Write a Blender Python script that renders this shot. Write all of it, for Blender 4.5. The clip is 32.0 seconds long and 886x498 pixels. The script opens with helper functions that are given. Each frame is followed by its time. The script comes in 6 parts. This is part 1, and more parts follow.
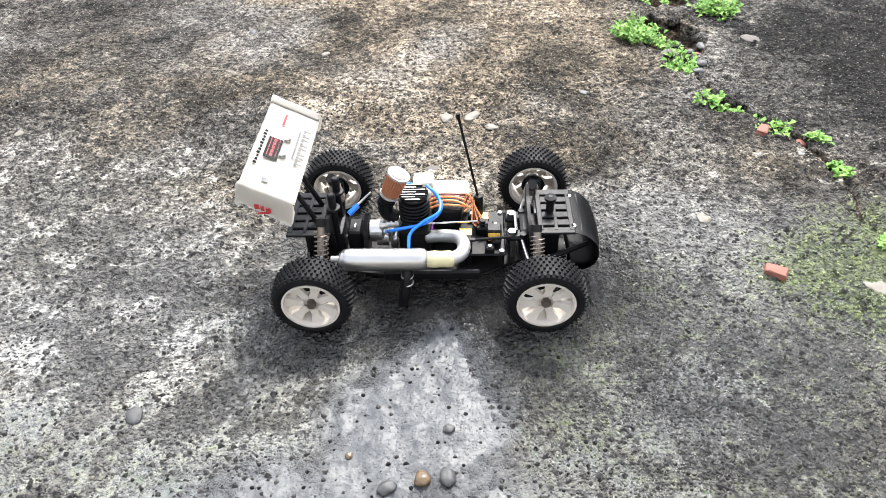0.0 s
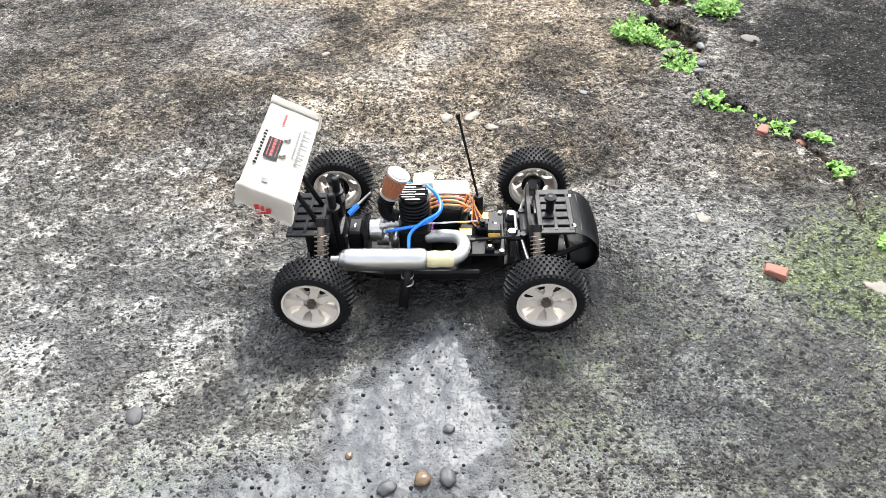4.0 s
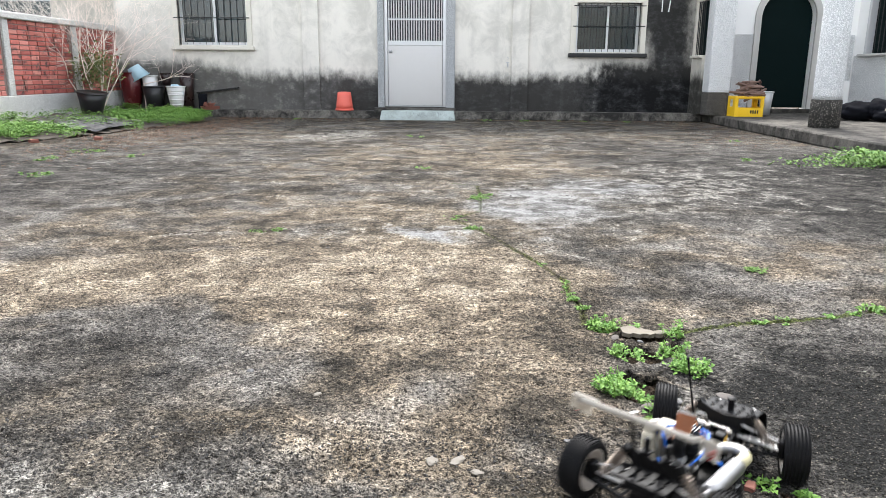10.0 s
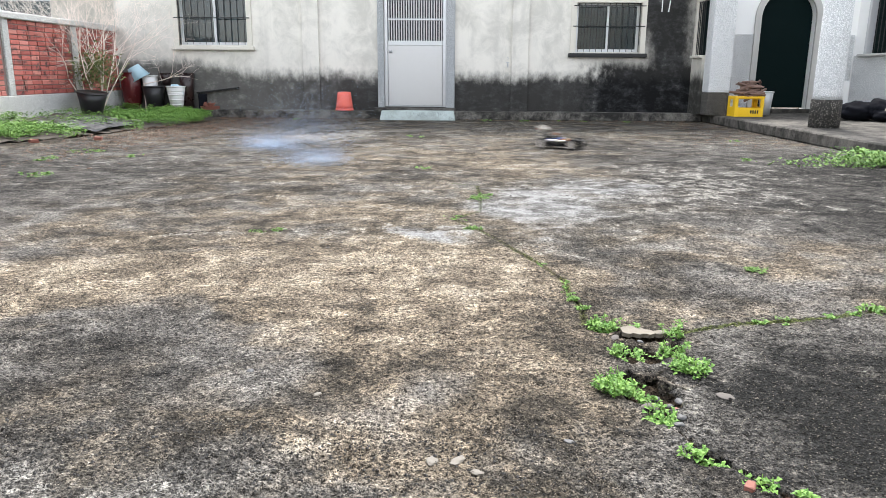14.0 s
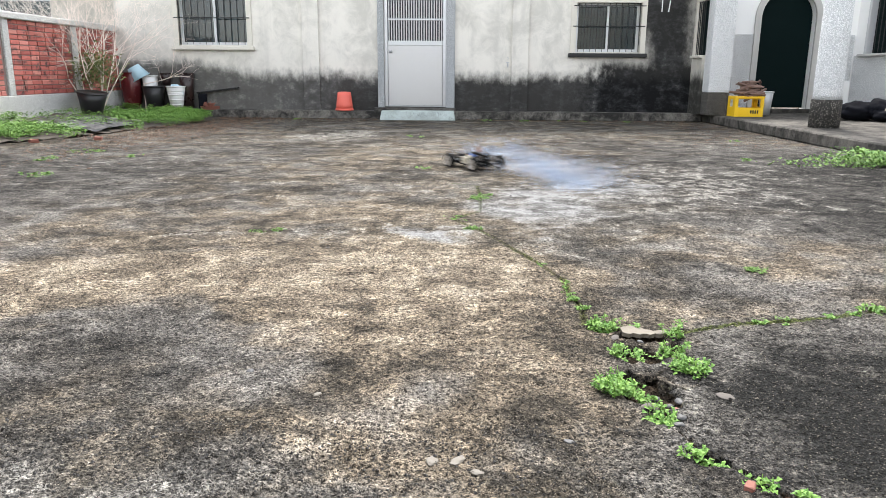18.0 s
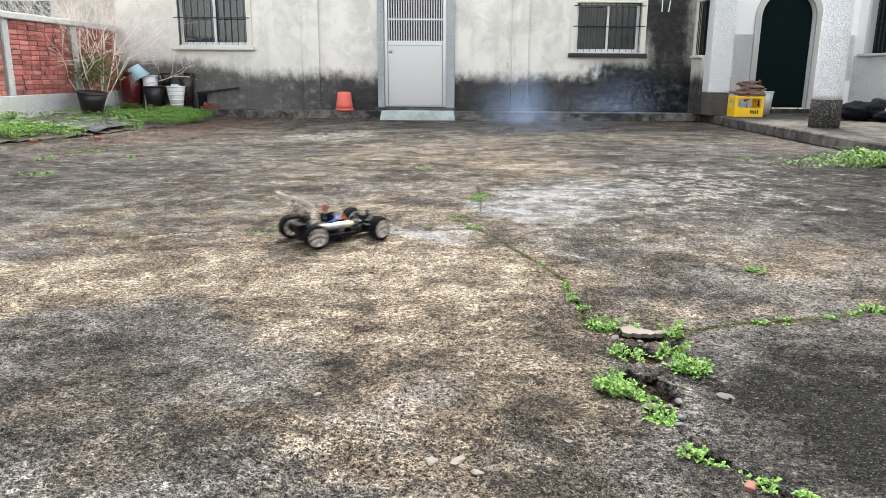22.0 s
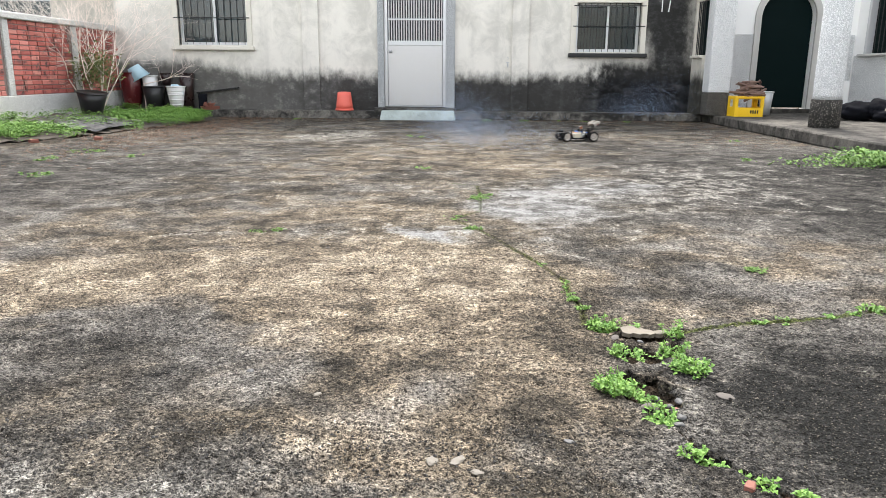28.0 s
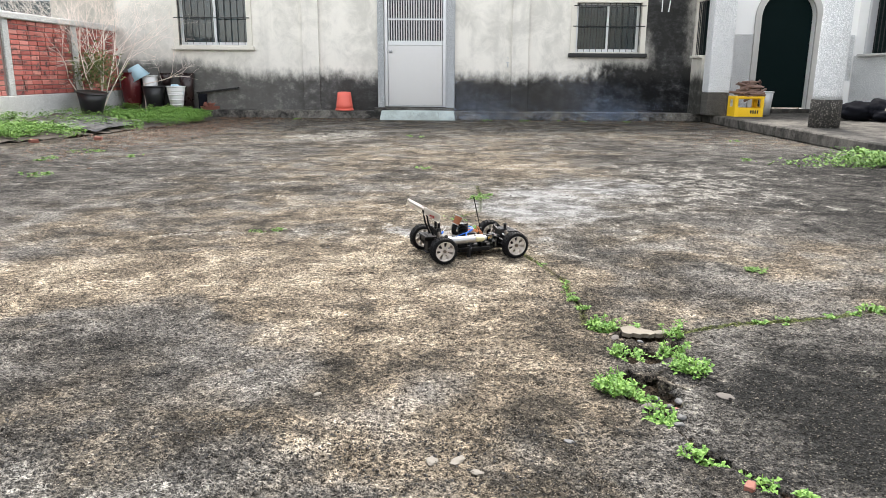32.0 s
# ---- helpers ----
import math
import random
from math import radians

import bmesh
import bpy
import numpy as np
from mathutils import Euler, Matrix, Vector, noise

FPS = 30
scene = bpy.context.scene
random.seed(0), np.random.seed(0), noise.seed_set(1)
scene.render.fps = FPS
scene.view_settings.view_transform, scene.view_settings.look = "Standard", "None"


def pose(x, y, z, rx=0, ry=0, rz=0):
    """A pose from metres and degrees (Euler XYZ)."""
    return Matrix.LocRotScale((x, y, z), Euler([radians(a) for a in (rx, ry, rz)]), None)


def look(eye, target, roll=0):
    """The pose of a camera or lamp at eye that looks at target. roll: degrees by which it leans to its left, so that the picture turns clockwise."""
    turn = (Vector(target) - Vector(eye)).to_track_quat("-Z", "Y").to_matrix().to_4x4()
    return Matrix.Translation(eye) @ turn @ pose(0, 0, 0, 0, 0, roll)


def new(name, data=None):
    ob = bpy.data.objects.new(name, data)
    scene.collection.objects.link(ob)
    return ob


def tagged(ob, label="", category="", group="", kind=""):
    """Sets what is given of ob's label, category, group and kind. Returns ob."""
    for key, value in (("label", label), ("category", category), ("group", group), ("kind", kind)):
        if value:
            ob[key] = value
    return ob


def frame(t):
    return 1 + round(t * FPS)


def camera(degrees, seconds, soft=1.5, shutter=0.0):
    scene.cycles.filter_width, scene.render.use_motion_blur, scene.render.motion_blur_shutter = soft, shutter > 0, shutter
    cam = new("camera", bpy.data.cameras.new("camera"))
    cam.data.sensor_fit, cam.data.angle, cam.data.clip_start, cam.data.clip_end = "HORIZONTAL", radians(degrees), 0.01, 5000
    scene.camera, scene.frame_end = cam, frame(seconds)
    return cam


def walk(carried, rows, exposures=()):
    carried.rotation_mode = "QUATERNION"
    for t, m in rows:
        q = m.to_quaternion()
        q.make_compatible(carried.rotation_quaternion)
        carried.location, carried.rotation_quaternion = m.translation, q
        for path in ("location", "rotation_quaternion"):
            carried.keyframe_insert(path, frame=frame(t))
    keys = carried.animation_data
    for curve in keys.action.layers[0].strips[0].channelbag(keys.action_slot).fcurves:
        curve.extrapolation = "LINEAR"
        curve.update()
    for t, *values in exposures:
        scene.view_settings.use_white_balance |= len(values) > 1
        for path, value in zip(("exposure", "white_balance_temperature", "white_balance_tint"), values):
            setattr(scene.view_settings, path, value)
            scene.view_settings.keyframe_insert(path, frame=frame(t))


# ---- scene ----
# ---------------------------------------------------------------- camera
cam = camera(63.3, 32.0, soft=0.7, shutter=0.6)
E0, T0 = (0.212, 0.307, 0.768), (0.123, 1.813, -0.546)
E1, T1 = (0.213, 0.274, 0.772), (0.158, 2.216, 0.296)
PATH = [
    (0.0, E0, T0, -2.8),
    (5.0, E0, T0, -2.8),
    (5.2, (0.212, 0.306, 0.769), (0.13, 1.822, -0.533), -2.75),
    (5.5, (0.212, 0.302, 0.771), (0.143, 1.859, -0.479), -2.5),
    (6.0, (0.214, 0.298, 0.773), (0.139, 1.956, -0.348), -2.1),
    (6.3, (0.21, 0.284, 0.77), (0.142, 2.07, -0.13), -0.9),
    (6.5, (0.206, 0.274, 0.767), (0.146, 2.163, 0.112), 0.1),
    (6.6, (0.206, 0.272, 0.768), (0.144, 2.197, 0.229), 0.2),
    (6.8, (0.208, 0.268, 0.772), (0.148, 2.222, 0.352), 0.3),
    (7.0, (0.211, 0.266, 0.775), (0.152, 2.223, 0.38), 0.4),
    (7.2, (0.212, 0.268, 0.775), (0.155, 2.222, 0.392), 0.45),
    (7.35, (0.213, 0.272, 0.773), (0.157, 2.22, 0.352), 0.45),
    (7.5, (0.213, 0.274, 0.772), (0.158, 2.218, 0.305), 0.45),
    (7.7, E1, T1, 0.4),
    (8.0, E1, T1, 0.4),
    (32.0, E1, T1, 0.4),
]
walk(cam, [(t, look(eye, target, roll)) for t, eye, target, roll in PATH],
     exposures=[(0.0, 2.5, 6500, 10), (5.4, 2.5, 6500, 10), (6.3, 2.52, 6500, 10), (7.0, 2.15, 6500, 10), (13.0, 2.13, 6500, 10), (22.0, 2.12, 6720, 10), (32.0, 2.12, 6750, 10)])

# ---------------------------------------------------------------- light
SUN_EL, SUN_AZ = 50.0, 12.0
world = bpy.data.worlds.new("overcast_sky")
scene.world = world
world.use_nodes = True
wn = world.node_tree.nodes
sky = wn.new("ShaderNodeTexSky")
sky.sky_type, sky.sun_disc = "NISHITA", False
sky.sun_elevation, sky.sun_rotation = radians(SUN_EL), radians(SUN_AZ)
sky.dust_density, sky.air_density = 1.0, 1.0
veil = wn.new("ShaderNodeHueSaturation")
veil.inputs["Saturation"].default_value = 0.3
world.node_tree.links.new(sky.outputs[0], veil.inputs["Color"])
world.node_tree.links.new(veil.outputs[0], wn["Background"].inputs[0])
wn["Background"].inputs[1].default_value = 0.15
sun_data = bpy.data.lights.new("sun", "SUN")
sun_data.energy, sun_data.angle, sun_data.color = 1.45, radians(13), (1.0, 0.97, 0.93)
sun = new("sun", sun_data)
az, el = radians(SUN_AZ), radians(SUN_EL)
sun.matrix_world = look((8 * math.sin(az) * math.cos(el), 8 * math.cos(az) * math.cos(el), 8 * math.sin(el)), (0, 0, 0))

# ---------------------------------------------------------------- materials
class Graph:
    """A small wrapper round a node tree."""
    def __init__(self, name, rough=0.6, metal=0.0, spec=0.5):
        self.mat = bpy.data.materials.new(name)
        self.mat.use_nodes = True
        self.n, self.l = self.mat.node_tree.nodes, self.mat.node_tree.links
        self.b = self.n["Principled BSDF"]
        self.put("Roughness", rough)
        self.put("Metallic", metal)
        self.put("Specular IOR Level", spec)

    def put(self, slot, v, node=None):
        s = (node or self.b).inputs[slot]
        if hasattr(v, "links"):
            self.l.new(v, s)
        elif isinstance(v, (tuple, list)) and len(v) == 3 and s.type == "RGBA":
            s.default_value = (*v, 1)
        else:
            s.default_value = v

    def coord(self, kind="Object"):
        return self.n.new("ShaderNodeTexCoord").outputs[kind]

    def pos(self):
        return self.n.new("ShaderNodeNewGeometry").outputs["Position"]

    def xyz(self, v):
        s = self.n.new("ShaderNodeSeparateXYZ")
        self.l.new(v, s.inputs[0])
        return s.outputs

    def stretch(self, v, x, y, z):
        m = self.n.new("ShaderNodeMapping")
        m.inputs["Scale"].default_value = (x, y, z)
        self.l.new(v, m.inputs["Vector"])
        return m.outputs[0]

    def noise(self, scale, v=None, detail=4, rough=0.55, dist=0.0):
        t = self.n.new("ShaderNodeTexNoise")
        t.inputs["Scale"].default_value, t.inputs["Detail"].default_value = scale, detail
        t.inputs["Roughness"].default_value, t.inputs["Distortion"].default_value = rough, dist
        self.l.new(v if v is not None else self.pos(), t.inputs["Vector"])
        return t.outputs["Fac"]

    def cells(self, scale, v=None, what="Distance", feature="F1"):
        t = self.n.new("ShaderNodeTexVoronoi")
        t.feature = feature
        t.inputs["Scale"].default_value = scale
        self.l.new(v if v is not None else self.pos(), t.inputs["Vector"])
        return t.outputs[what]

    def ramp(self, v, *stops):
        r = self.n.new("ShaderNodeValToRGB")
        e = r.color_ramp.elements
        while len(e) < len(stops):
            e.new(0.5)
        for el_, (p, c) in zip(e, stops):
            el_.position = p
            el_.color = (*c, 1) if isinstance(c, (tuple, list)) else (c, c, c, 1)
        self.l.new(v, r.inputs[0])
        return r.outputs[0]

    def mix(self, f, a, b, mode="MIX"):
        m = self.n.new("ShaderNodeMix")
        m.data_type, m.blend_type = "RGBA", mode
        for s, v in ((m.inputs[0], f), (m.inputs[6], a), (m.inputs[7], b)):
            if hasattr(v, "links"):
                self.l.new(v, s)
            elif isinstance(v, (tuple, list)):
                s.default_value = (*v, 1)
            else:
                s.default_value = v if s.type == "VALUE" else (v, v, v, 1)
        return m.outputs[2]

    def math(self, op, a, b=0.0, clamp=False):
        m = self.n.new("ShaderNodeMath")
        m.operation, m.use_clamp = op, clamp
        for s, v in zip(m.inputs, (a, b)):
            if hasattr(v, "links"):
                self.l.new(v, s)
            else:
                s.default_value = v
        return m.outputs[0]

    def span(self, v, a, b):
        m = self.n.new("ShaderNodeMapRange")
        m.interpolation_type = "SMOOTHSTEP"
        m.inputs[1].default_value, m.inputs[2].default_value = a, b
        self.l.new(v, m.inputs[0])
        return m.outputs[0]

    def attr(self, name):
        a = self.n.new("ShaderNodeAttribute")
        a.attribute_name = name
        return a.outputs["Fac"]

    def chance(self):
        return self.n.new("ShaderNodeObjectInfo").outputs["Random"]

    def island(self):
        return self.n.new("ShaderNodeNewGeometry").outputs["Random Per Island"]

    def bump(self, h, strength=0.4, dist=0.01):
        b = self.n.new("ShaderNodeBump")
        b.inputs["Strength"].default_value, b.inputs["Distance"].default_value = strength, dist
        self.l.new(h, b.inputs["Height"])
        self.l.new(b.outputs[0], self.b.inputs["Normal"])


def plain(name, colour, rough=0.5, metal=0.0, grain=60.0, vary=0.18, bump=0.12, spec=0.5, own=True):
    """A surface of one colour with fine grain, blotches and a little relief."""
    g = Graph(name, rough, metal, spec)
    v = g.coord() if own else g.pos()
    a, b = g.noise(grain, v, 5), g.noise(grain / 9, v, 3)
    lo = tuple(c * (1 - vary) for c in colour)
    hi = tuple(min(1, c * (1 + vary)) for c in colour)
    g.put("Base Color", g.mix(g.math("MULTIPLY_ADD", a, 0.5, True), g.mix(b, lo, colour), hi))
    m = g.math("ADD", g.math("MULTIPLY", a, 0.5), g.math("MULTIPLY", b, 0.5))
    g.put("Roughness", g.ramp(m, (0.3, max(0.04, rough - 0.1)), (0.7, min(1, rough + 0.1))))
    if bump:
        g.bump(a, bump, 0.002)
    return g.mat


def concrete_ground():
    """Old yard concrete: dark algae film, worn tan cement, fine exposed grit, silty wet patches and moss; its colour
    also holds crevice shade, puddle sheen and the buggy's shadow.
    """
    g = Graph("weathered_wet_concrete", 0.6, 0, 0.4)
    p = g.pos()

    def dev(v, k):
        return g.math("MULTIPLY", g.math("SUBTRACT", v, 0.5), k)

    def total(*vs):
        r = vs[0]
        for v in vs[1:]:
            r = g.math("ADD", r, v)
        return r

    def times(a, b):
        return g.math("MULTIPLY", a, b)

    def lumps(scale, small, large, share):
        """Rounded grains, each in its own cell: their domes, and a random number for each."""
        t = g.n.new("ShaderNodeTexVoronoi")
        t.voronoi_dimensions = "2D"
        t.inputs["Scale"].default_value = scale
        g.l.new(p, t.inputs["Vector"])
        c = g.n.new("ShaderNodeSeparateColor")
        g.l.new(t.outputs["Color"], c.inputs[0])
        r = g.math("MULTIPLY_ADD", c.outputs[0], large - small)
        r.node.inputs[2].default_value = small
        uneven = total(t.outputs["Distance"], dev(grain, 0.35))
        dome = g.math("DIVIDE", g.math("SUBTRACT", r, uneven), r, True)
        there = g.span(total(share, c.outputs[1]), 0.96, 1.04)
        return times(g.math("POWER", dome, 0.6), there), c.outputs[2]

    big, mid, patch = g.noise(0.9, p, 6, 0.62, 0.3), g.noise(4.2, p, 8, 0.68, 0.6), g.noise(15.0, p, 6, 0.66, 0.5)
    clump, grain = g.noise(75.0, p, 5, 0.68, 0.3), g.noise(230.0, p, 4, 0.7)
    hue = g.noise(2.6, p, 4, 0.6, 0.5)
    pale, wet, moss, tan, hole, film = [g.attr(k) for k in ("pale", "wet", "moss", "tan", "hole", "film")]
    dry = g.math("SUBTRACT", 1.0, wet, True)
    fines, fine_id = lumps(210.0, 0.16, 0.5, total(0.42, dev(patch, 0.9)))
    stones, stone_id = lumps(95.0, 0.07, 0.32, total(0.16, dev(mid, 0.7), times(wet, 0.16), times(film, -0.14)))
    pool = g.span(total(film, dev(mid, 0.9), dev(patch, 0.6), dev(clump, 0.3)), 0.32, 0.78)
    tone = total(0.48, times(tan, 0.17), dev(big, 0.8), dev(mid, 1.2), dev(patch, 0.75), dev(clump, 0.35))
    c = g.ramp(tone, (0.12, (0.030, 0.028, 0.025)), (0.40, (0.105, 0.092, 0.074)), (0.62, (0.31, 0.258, 0.195)), (0.85, (0.66, 0.575, 0.45)))
    grey = g.ramp(tone, (0.12, (0.035, 0.035, 0.034)), (0.38, (0.155, 0.148, 0.138)), (0.62, (0.34, 0.325, 0.30)), (0.9, (0.66, 0.63, 0.58)))
    c = g.mix(g.span(total(dev(hue, 1.6), 0.5, times(tan, -0.35)), 0.3, 0.8), c, grey)
    cem = g.mix(g.span(total(times(patch, 0.5), times(clump, 0.5)), 0.36, 0.64), (0.24, 0.235, 0.225), (0.62, 0.60, 0.55))
    c = g.mix(times(g.span(total(pale, dev(mid, 1.9), dev(patch, 1.7), dev(clump, 0.5)), 0.44, 0.66), total(0.8, times(wet, -0.4))), c, cem)
    flake, scale_ = g.noise(8.0, p, 10, 0.74, 0.5), g.noise(5.5, g.stretch(p, 1.0, 1.35, 1.0), 10, 0.76, 0.4)
    c = g.mix(times(g.span(total(flake, times(tan, 0.02)), 0.575, 0.62), times(dry, 0.62)), c, g.mix(1.0, c, (2.1, 2.05, 1.95), "MULTIPLY"))
    c = g.mix(times(g.span(scale_, 0.455, 0.415), times(dry, 0.55)), c, g.mix(1.0, c, (0.42, 0.42, 0.42), "MULTIPLY"))
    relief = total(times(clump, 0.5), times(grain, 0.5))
    # shade in the hollows and light on the raised grains, put into the colour
    crevice_shade = g.span(relief, 0.50, 0.44)
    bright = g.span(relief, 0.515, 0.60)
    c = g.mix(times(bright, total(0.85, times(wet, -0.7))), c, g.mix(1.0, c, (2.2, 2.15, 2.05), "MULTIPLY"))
    c = g.mix(times(crevice_shade, total(0.86, times(wet, -0.45))), c, (0.014, 0.013, 0.0115))
    c = g.mix(times(g.span(fines, 0.1, 0.5), times(0.7, dry)), c, g.ramp(fine_id, (0.35, (0.05, 0.046, 0.04)), (0.7, (0.26, 0.235, 0.195)), (0.95, (0.66, 0.60, 0.50))))
    mossy = g.mix(g.span(relief, 0.42, 0.6), (0.016, 0.026, 0.006), (0.17, 0.22, 0.04))
    c = g.mix(times(g.span(total(moss, dev(mid, 1.2), dev(patch, 0.8), dev(clump, 1.3)), 0.25, 0.75), 0.85), c, mossy)
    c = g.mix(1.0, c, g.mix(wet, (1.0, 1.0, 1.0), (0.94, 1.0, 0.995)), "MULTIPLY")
    # wettest zone goes near black: damp tone plus the parked buggy's painted shadow
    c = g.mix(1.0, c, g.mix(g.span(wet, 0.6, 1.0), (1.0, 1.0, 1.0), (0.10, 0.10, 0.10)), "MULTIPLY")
    # pale bluish puddle colour: silt with the sky's reflection painted in
    silt_sheen = g.mix(g.span(total(times(mid, 0.6), times(clump, 0.4)), 0.38, 0.62), (0.085, 0.093, 0.104), (0.19, 0.20, 0.21))
    c = g.mix(times(pool, 0.72), c, silt_sheen)
    c = g.mix(g.span(stones, 0.08, 0.4), c, g.mix(g.math("MAXIMUM", wet, pool), g.ramp(stone_id, (0.3, (0.05, 0.047, 0.042)), (0.9, (0.42, 0.39, 0.33))), g.ramp(stone_id, (0.6, (0.022, 0.022, 0.022)), (0.95, (0.16, 0.15, 0.14)))))
    c = g.mix(g.span(total(hole, dev(clump, 0.5)), 0.3, 0.6), c, g.mix(g.span(clump, 0.35, 0.65), (0.014, 0.011, 0.008), (0.11, 0.085, 0.06)))
    c = g.mix(1.0, c, (0.665, 0.658, 0.652), "MULTIPLY")
    g.put("Base Color", c)
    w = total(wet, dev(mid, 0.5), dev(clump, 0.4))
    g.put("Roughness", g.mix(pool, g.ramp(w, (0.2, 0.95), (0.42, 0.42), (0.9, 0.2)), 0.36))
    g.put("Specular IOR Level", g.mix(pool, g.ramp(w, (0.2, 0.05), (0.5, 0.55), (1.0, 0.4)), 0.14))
    still = g.math("SUBTRACT", 1.0, times(pool, 0.94))
    h = total(times(clump, total(0.9, times(wet, -0.4))), times(g.noise(150.0, p, 1.5, 0.5), 0.6), times(fines, 0.45))
    h = total(times(h, still), times(stones, 0.8))
    g.bump(h, 1.0, 0.018)
    return g.mat


def stained(name, light, dark, share=0.5):
    """Trodden cement with large dark stains and fine grit."""
    g = Graph(name, 0.85, 0, 0.12)
    p = g.pos()
    a, b, f = g.noise(1.6, p, 6, 0.65, 0.6), g.noise(9.0, p, 6, 0.7), g.noise(70.0, p, 4, 0.7)
    m = g.math("ADD", g.math("MULTIPLY", a, 0.55), g.math("MULTIPLY", b, 0.45))
    c = g.mix(g.span(m, share - 0.12, share + 0.14), dark, light)
    c = g.mix(g.math("MULTIPLY", g.span(f, 0.5, 0.35), 0.6), c, tuple(v * 0.4 for v in dark))
    g.put("Base Color", c)
    g.bump(g.math("ADD", f, b), 0.6, 0.008)
    return g.mat


def render_wall(name, light, dark, damp=0.72, burn=False):
    """Old cement render, black with mould at its foot; burn adds the sooty streak at the wall's end."""
    g = Graph(name, 0.9, 0, 0.08)
    p = g.pos()
    x, y, z = g.xyz(p)
    blot, fine = g.noise(1.1, p, 6, 0.6, 0.4), g.noise(55.0, p, 5, 0.65)
    run = g.noise(1.0, g.stretch(p, 5.0, 5.0, 0.35), 5, 0.6)
    cloud = g.math("ADD", g.math("MULTIPLY", blot, 0.55), g.math("MULTIPLY", g.noise(3.2, p, 7, 0.7, 0.8), 0.45))
    c = g.mix(g.span(cloud, 0.38, 0.58), tuple(v * k for v, k in zip(light, (0.74, 0.745, 0.74))), light)
    c = g.mix(g.math("MULTIPLY", g.span(run, 0.5, 0.8), 0.35), c, tuple(v * 0.6 for v in light))
    ragged = g.noise(6.0, g.stretch(p, 1.6, 1.6, 1.0), 6, 0.7)
    edge = g.math("ADD", g.math("MULTIPLY", g.math("SUBTRACT", blot, 0.5), 0.34), g.math("MULTIPLY", g.math("SUBTRACT", run, 0.5), 0.08))
    edge = g.math("ADD", edge, g.math("MULTIPLY", g.math("SUBTRACT", ragged, 0.5), 0.32))
    rise = g.math("MULTIPLY", g.span(x, -2.9, -4.9), 0.22)
    foot = g.span(g.math("ADD", g.math("ADD", g.math("SUBTRACT", damp, z), rise), edge), -0.12, 0.14)
    stain = g.math("ADD", g.math("MULTIPLY", g.noise(5.0, p, 8, 0.75), 0.5), g.math("MULTIPLY", g.noise(1.0, g.stretch(p, 5.0, 5.0, 9.0), 7, 0.72), 0.5))
    worn = g.math("ADD", stain, g.math("MULTIPLY", g.span(x, -0.8, -2.6), 0.07))
    mould = g.mix(g.span(worn, 0.46, 0.66), dark, tuple(v * 5 for v in dark))
    mould = g.mix(g.math("MULTIPLY", g.span(worn, 0.58, 0.72), 0.6), mould, tuple(v * 0.4 for v in light))
    mould = g.mix(g.math("MULTIPLY", g.span(x, -1.3, -3.6), 0.35), mould, tuple(v * 0.28 for v in light))
    c = g.mix(g.math("MULTIPLY", foot, 0.95), c, mould)
    if burn:
        lean = g.math("SUBTRACT", x, g.math("ADD", 3.56, g.math("MULTIPLY", g.math("SUBTRACT", 1.7, z), 0.12)))
        wide = g.math("ADD", 0.56, g.math("MULTIPLY", g.span(z, 2.2, 1.0), -0.1))
        wide = g.math("ADD", wide, g.math("MULTIPLY", g.span(z, 1.85, 2.6), 0.4))
        side = g.math("SUBTRACT", wide, g.math("ABSOLUTE", g.math("ADD", lean, g.math("MULTIPLY", g.span(z, 1.85, 2.6), 0.2))))
        soot = g.span(g.math("ADD", side, g.math("MULTIPLY", edge, 1.2)), -0.24, 0.26)
        low = g.span(g.math("ADD", x, g.math("MULTIPLY", edge, 2.6)), 2.15, 2.7)
        low = g.math("MULTIPLY", low, g.span(g.math("SUBTRACT", z, g.math("MULTIPLY", edge, 0.8)), 1.12, 0.85))
        c = g.mix(g.math("MULTIPLY", g.math("MAXIMUM", soot, low), 0.97), c, mould)
    g.put("Base Color", c)
    g.bump(g.math("ADD", g.math("MULTIPLY", fine, 0.6), g.noise(9.0, p, 5)), 0.5, 0.008)
    return g.mat


def pebbledash(name, a, b, scale=70.0, share=0.5):
    """Small stones set in cement: share of them take the colour b."""
    g = Graph(name, 0.8, 0, 0.3)
    p = g.coord()
    r = g.cells(scale, p, "Color")
    d = g.cells(scale, p)
    c = g.mix(g.span(r, 1 - share - 0.15, 1 - share + 0.15), a, b)
    c = g.mix(g.span(d, 0.4, 0.8), c, tuple(v * 0.82 for v in a))
    c = g.mix(g.math("MULTIPLY", g.span(g.noise(2.2, p, 6, 0.65), 0.45, 0.8), 0.3), c, tuple(v * 0.6 for v in a))
    g.put("Base Color", c)
    g.bump(g.math("SUBTRACT", 1.0, d), 1.0, 0.015)
    return g.mat


def leaf_mat(name, a, b):
    g = Graph(name, 0.62, 0, 0.3)
    r = g.island()
    c = g.ramp(r, (0.0, a), (1.0, b))
    g.put("Base Color", g.mix(g.math("MULTIPLY", g.noise(40.0), 0.5), c, tuple(v * 0.5 for v in a)))
    g.put("Subsurface Weight", 0.0)
    return g.mat


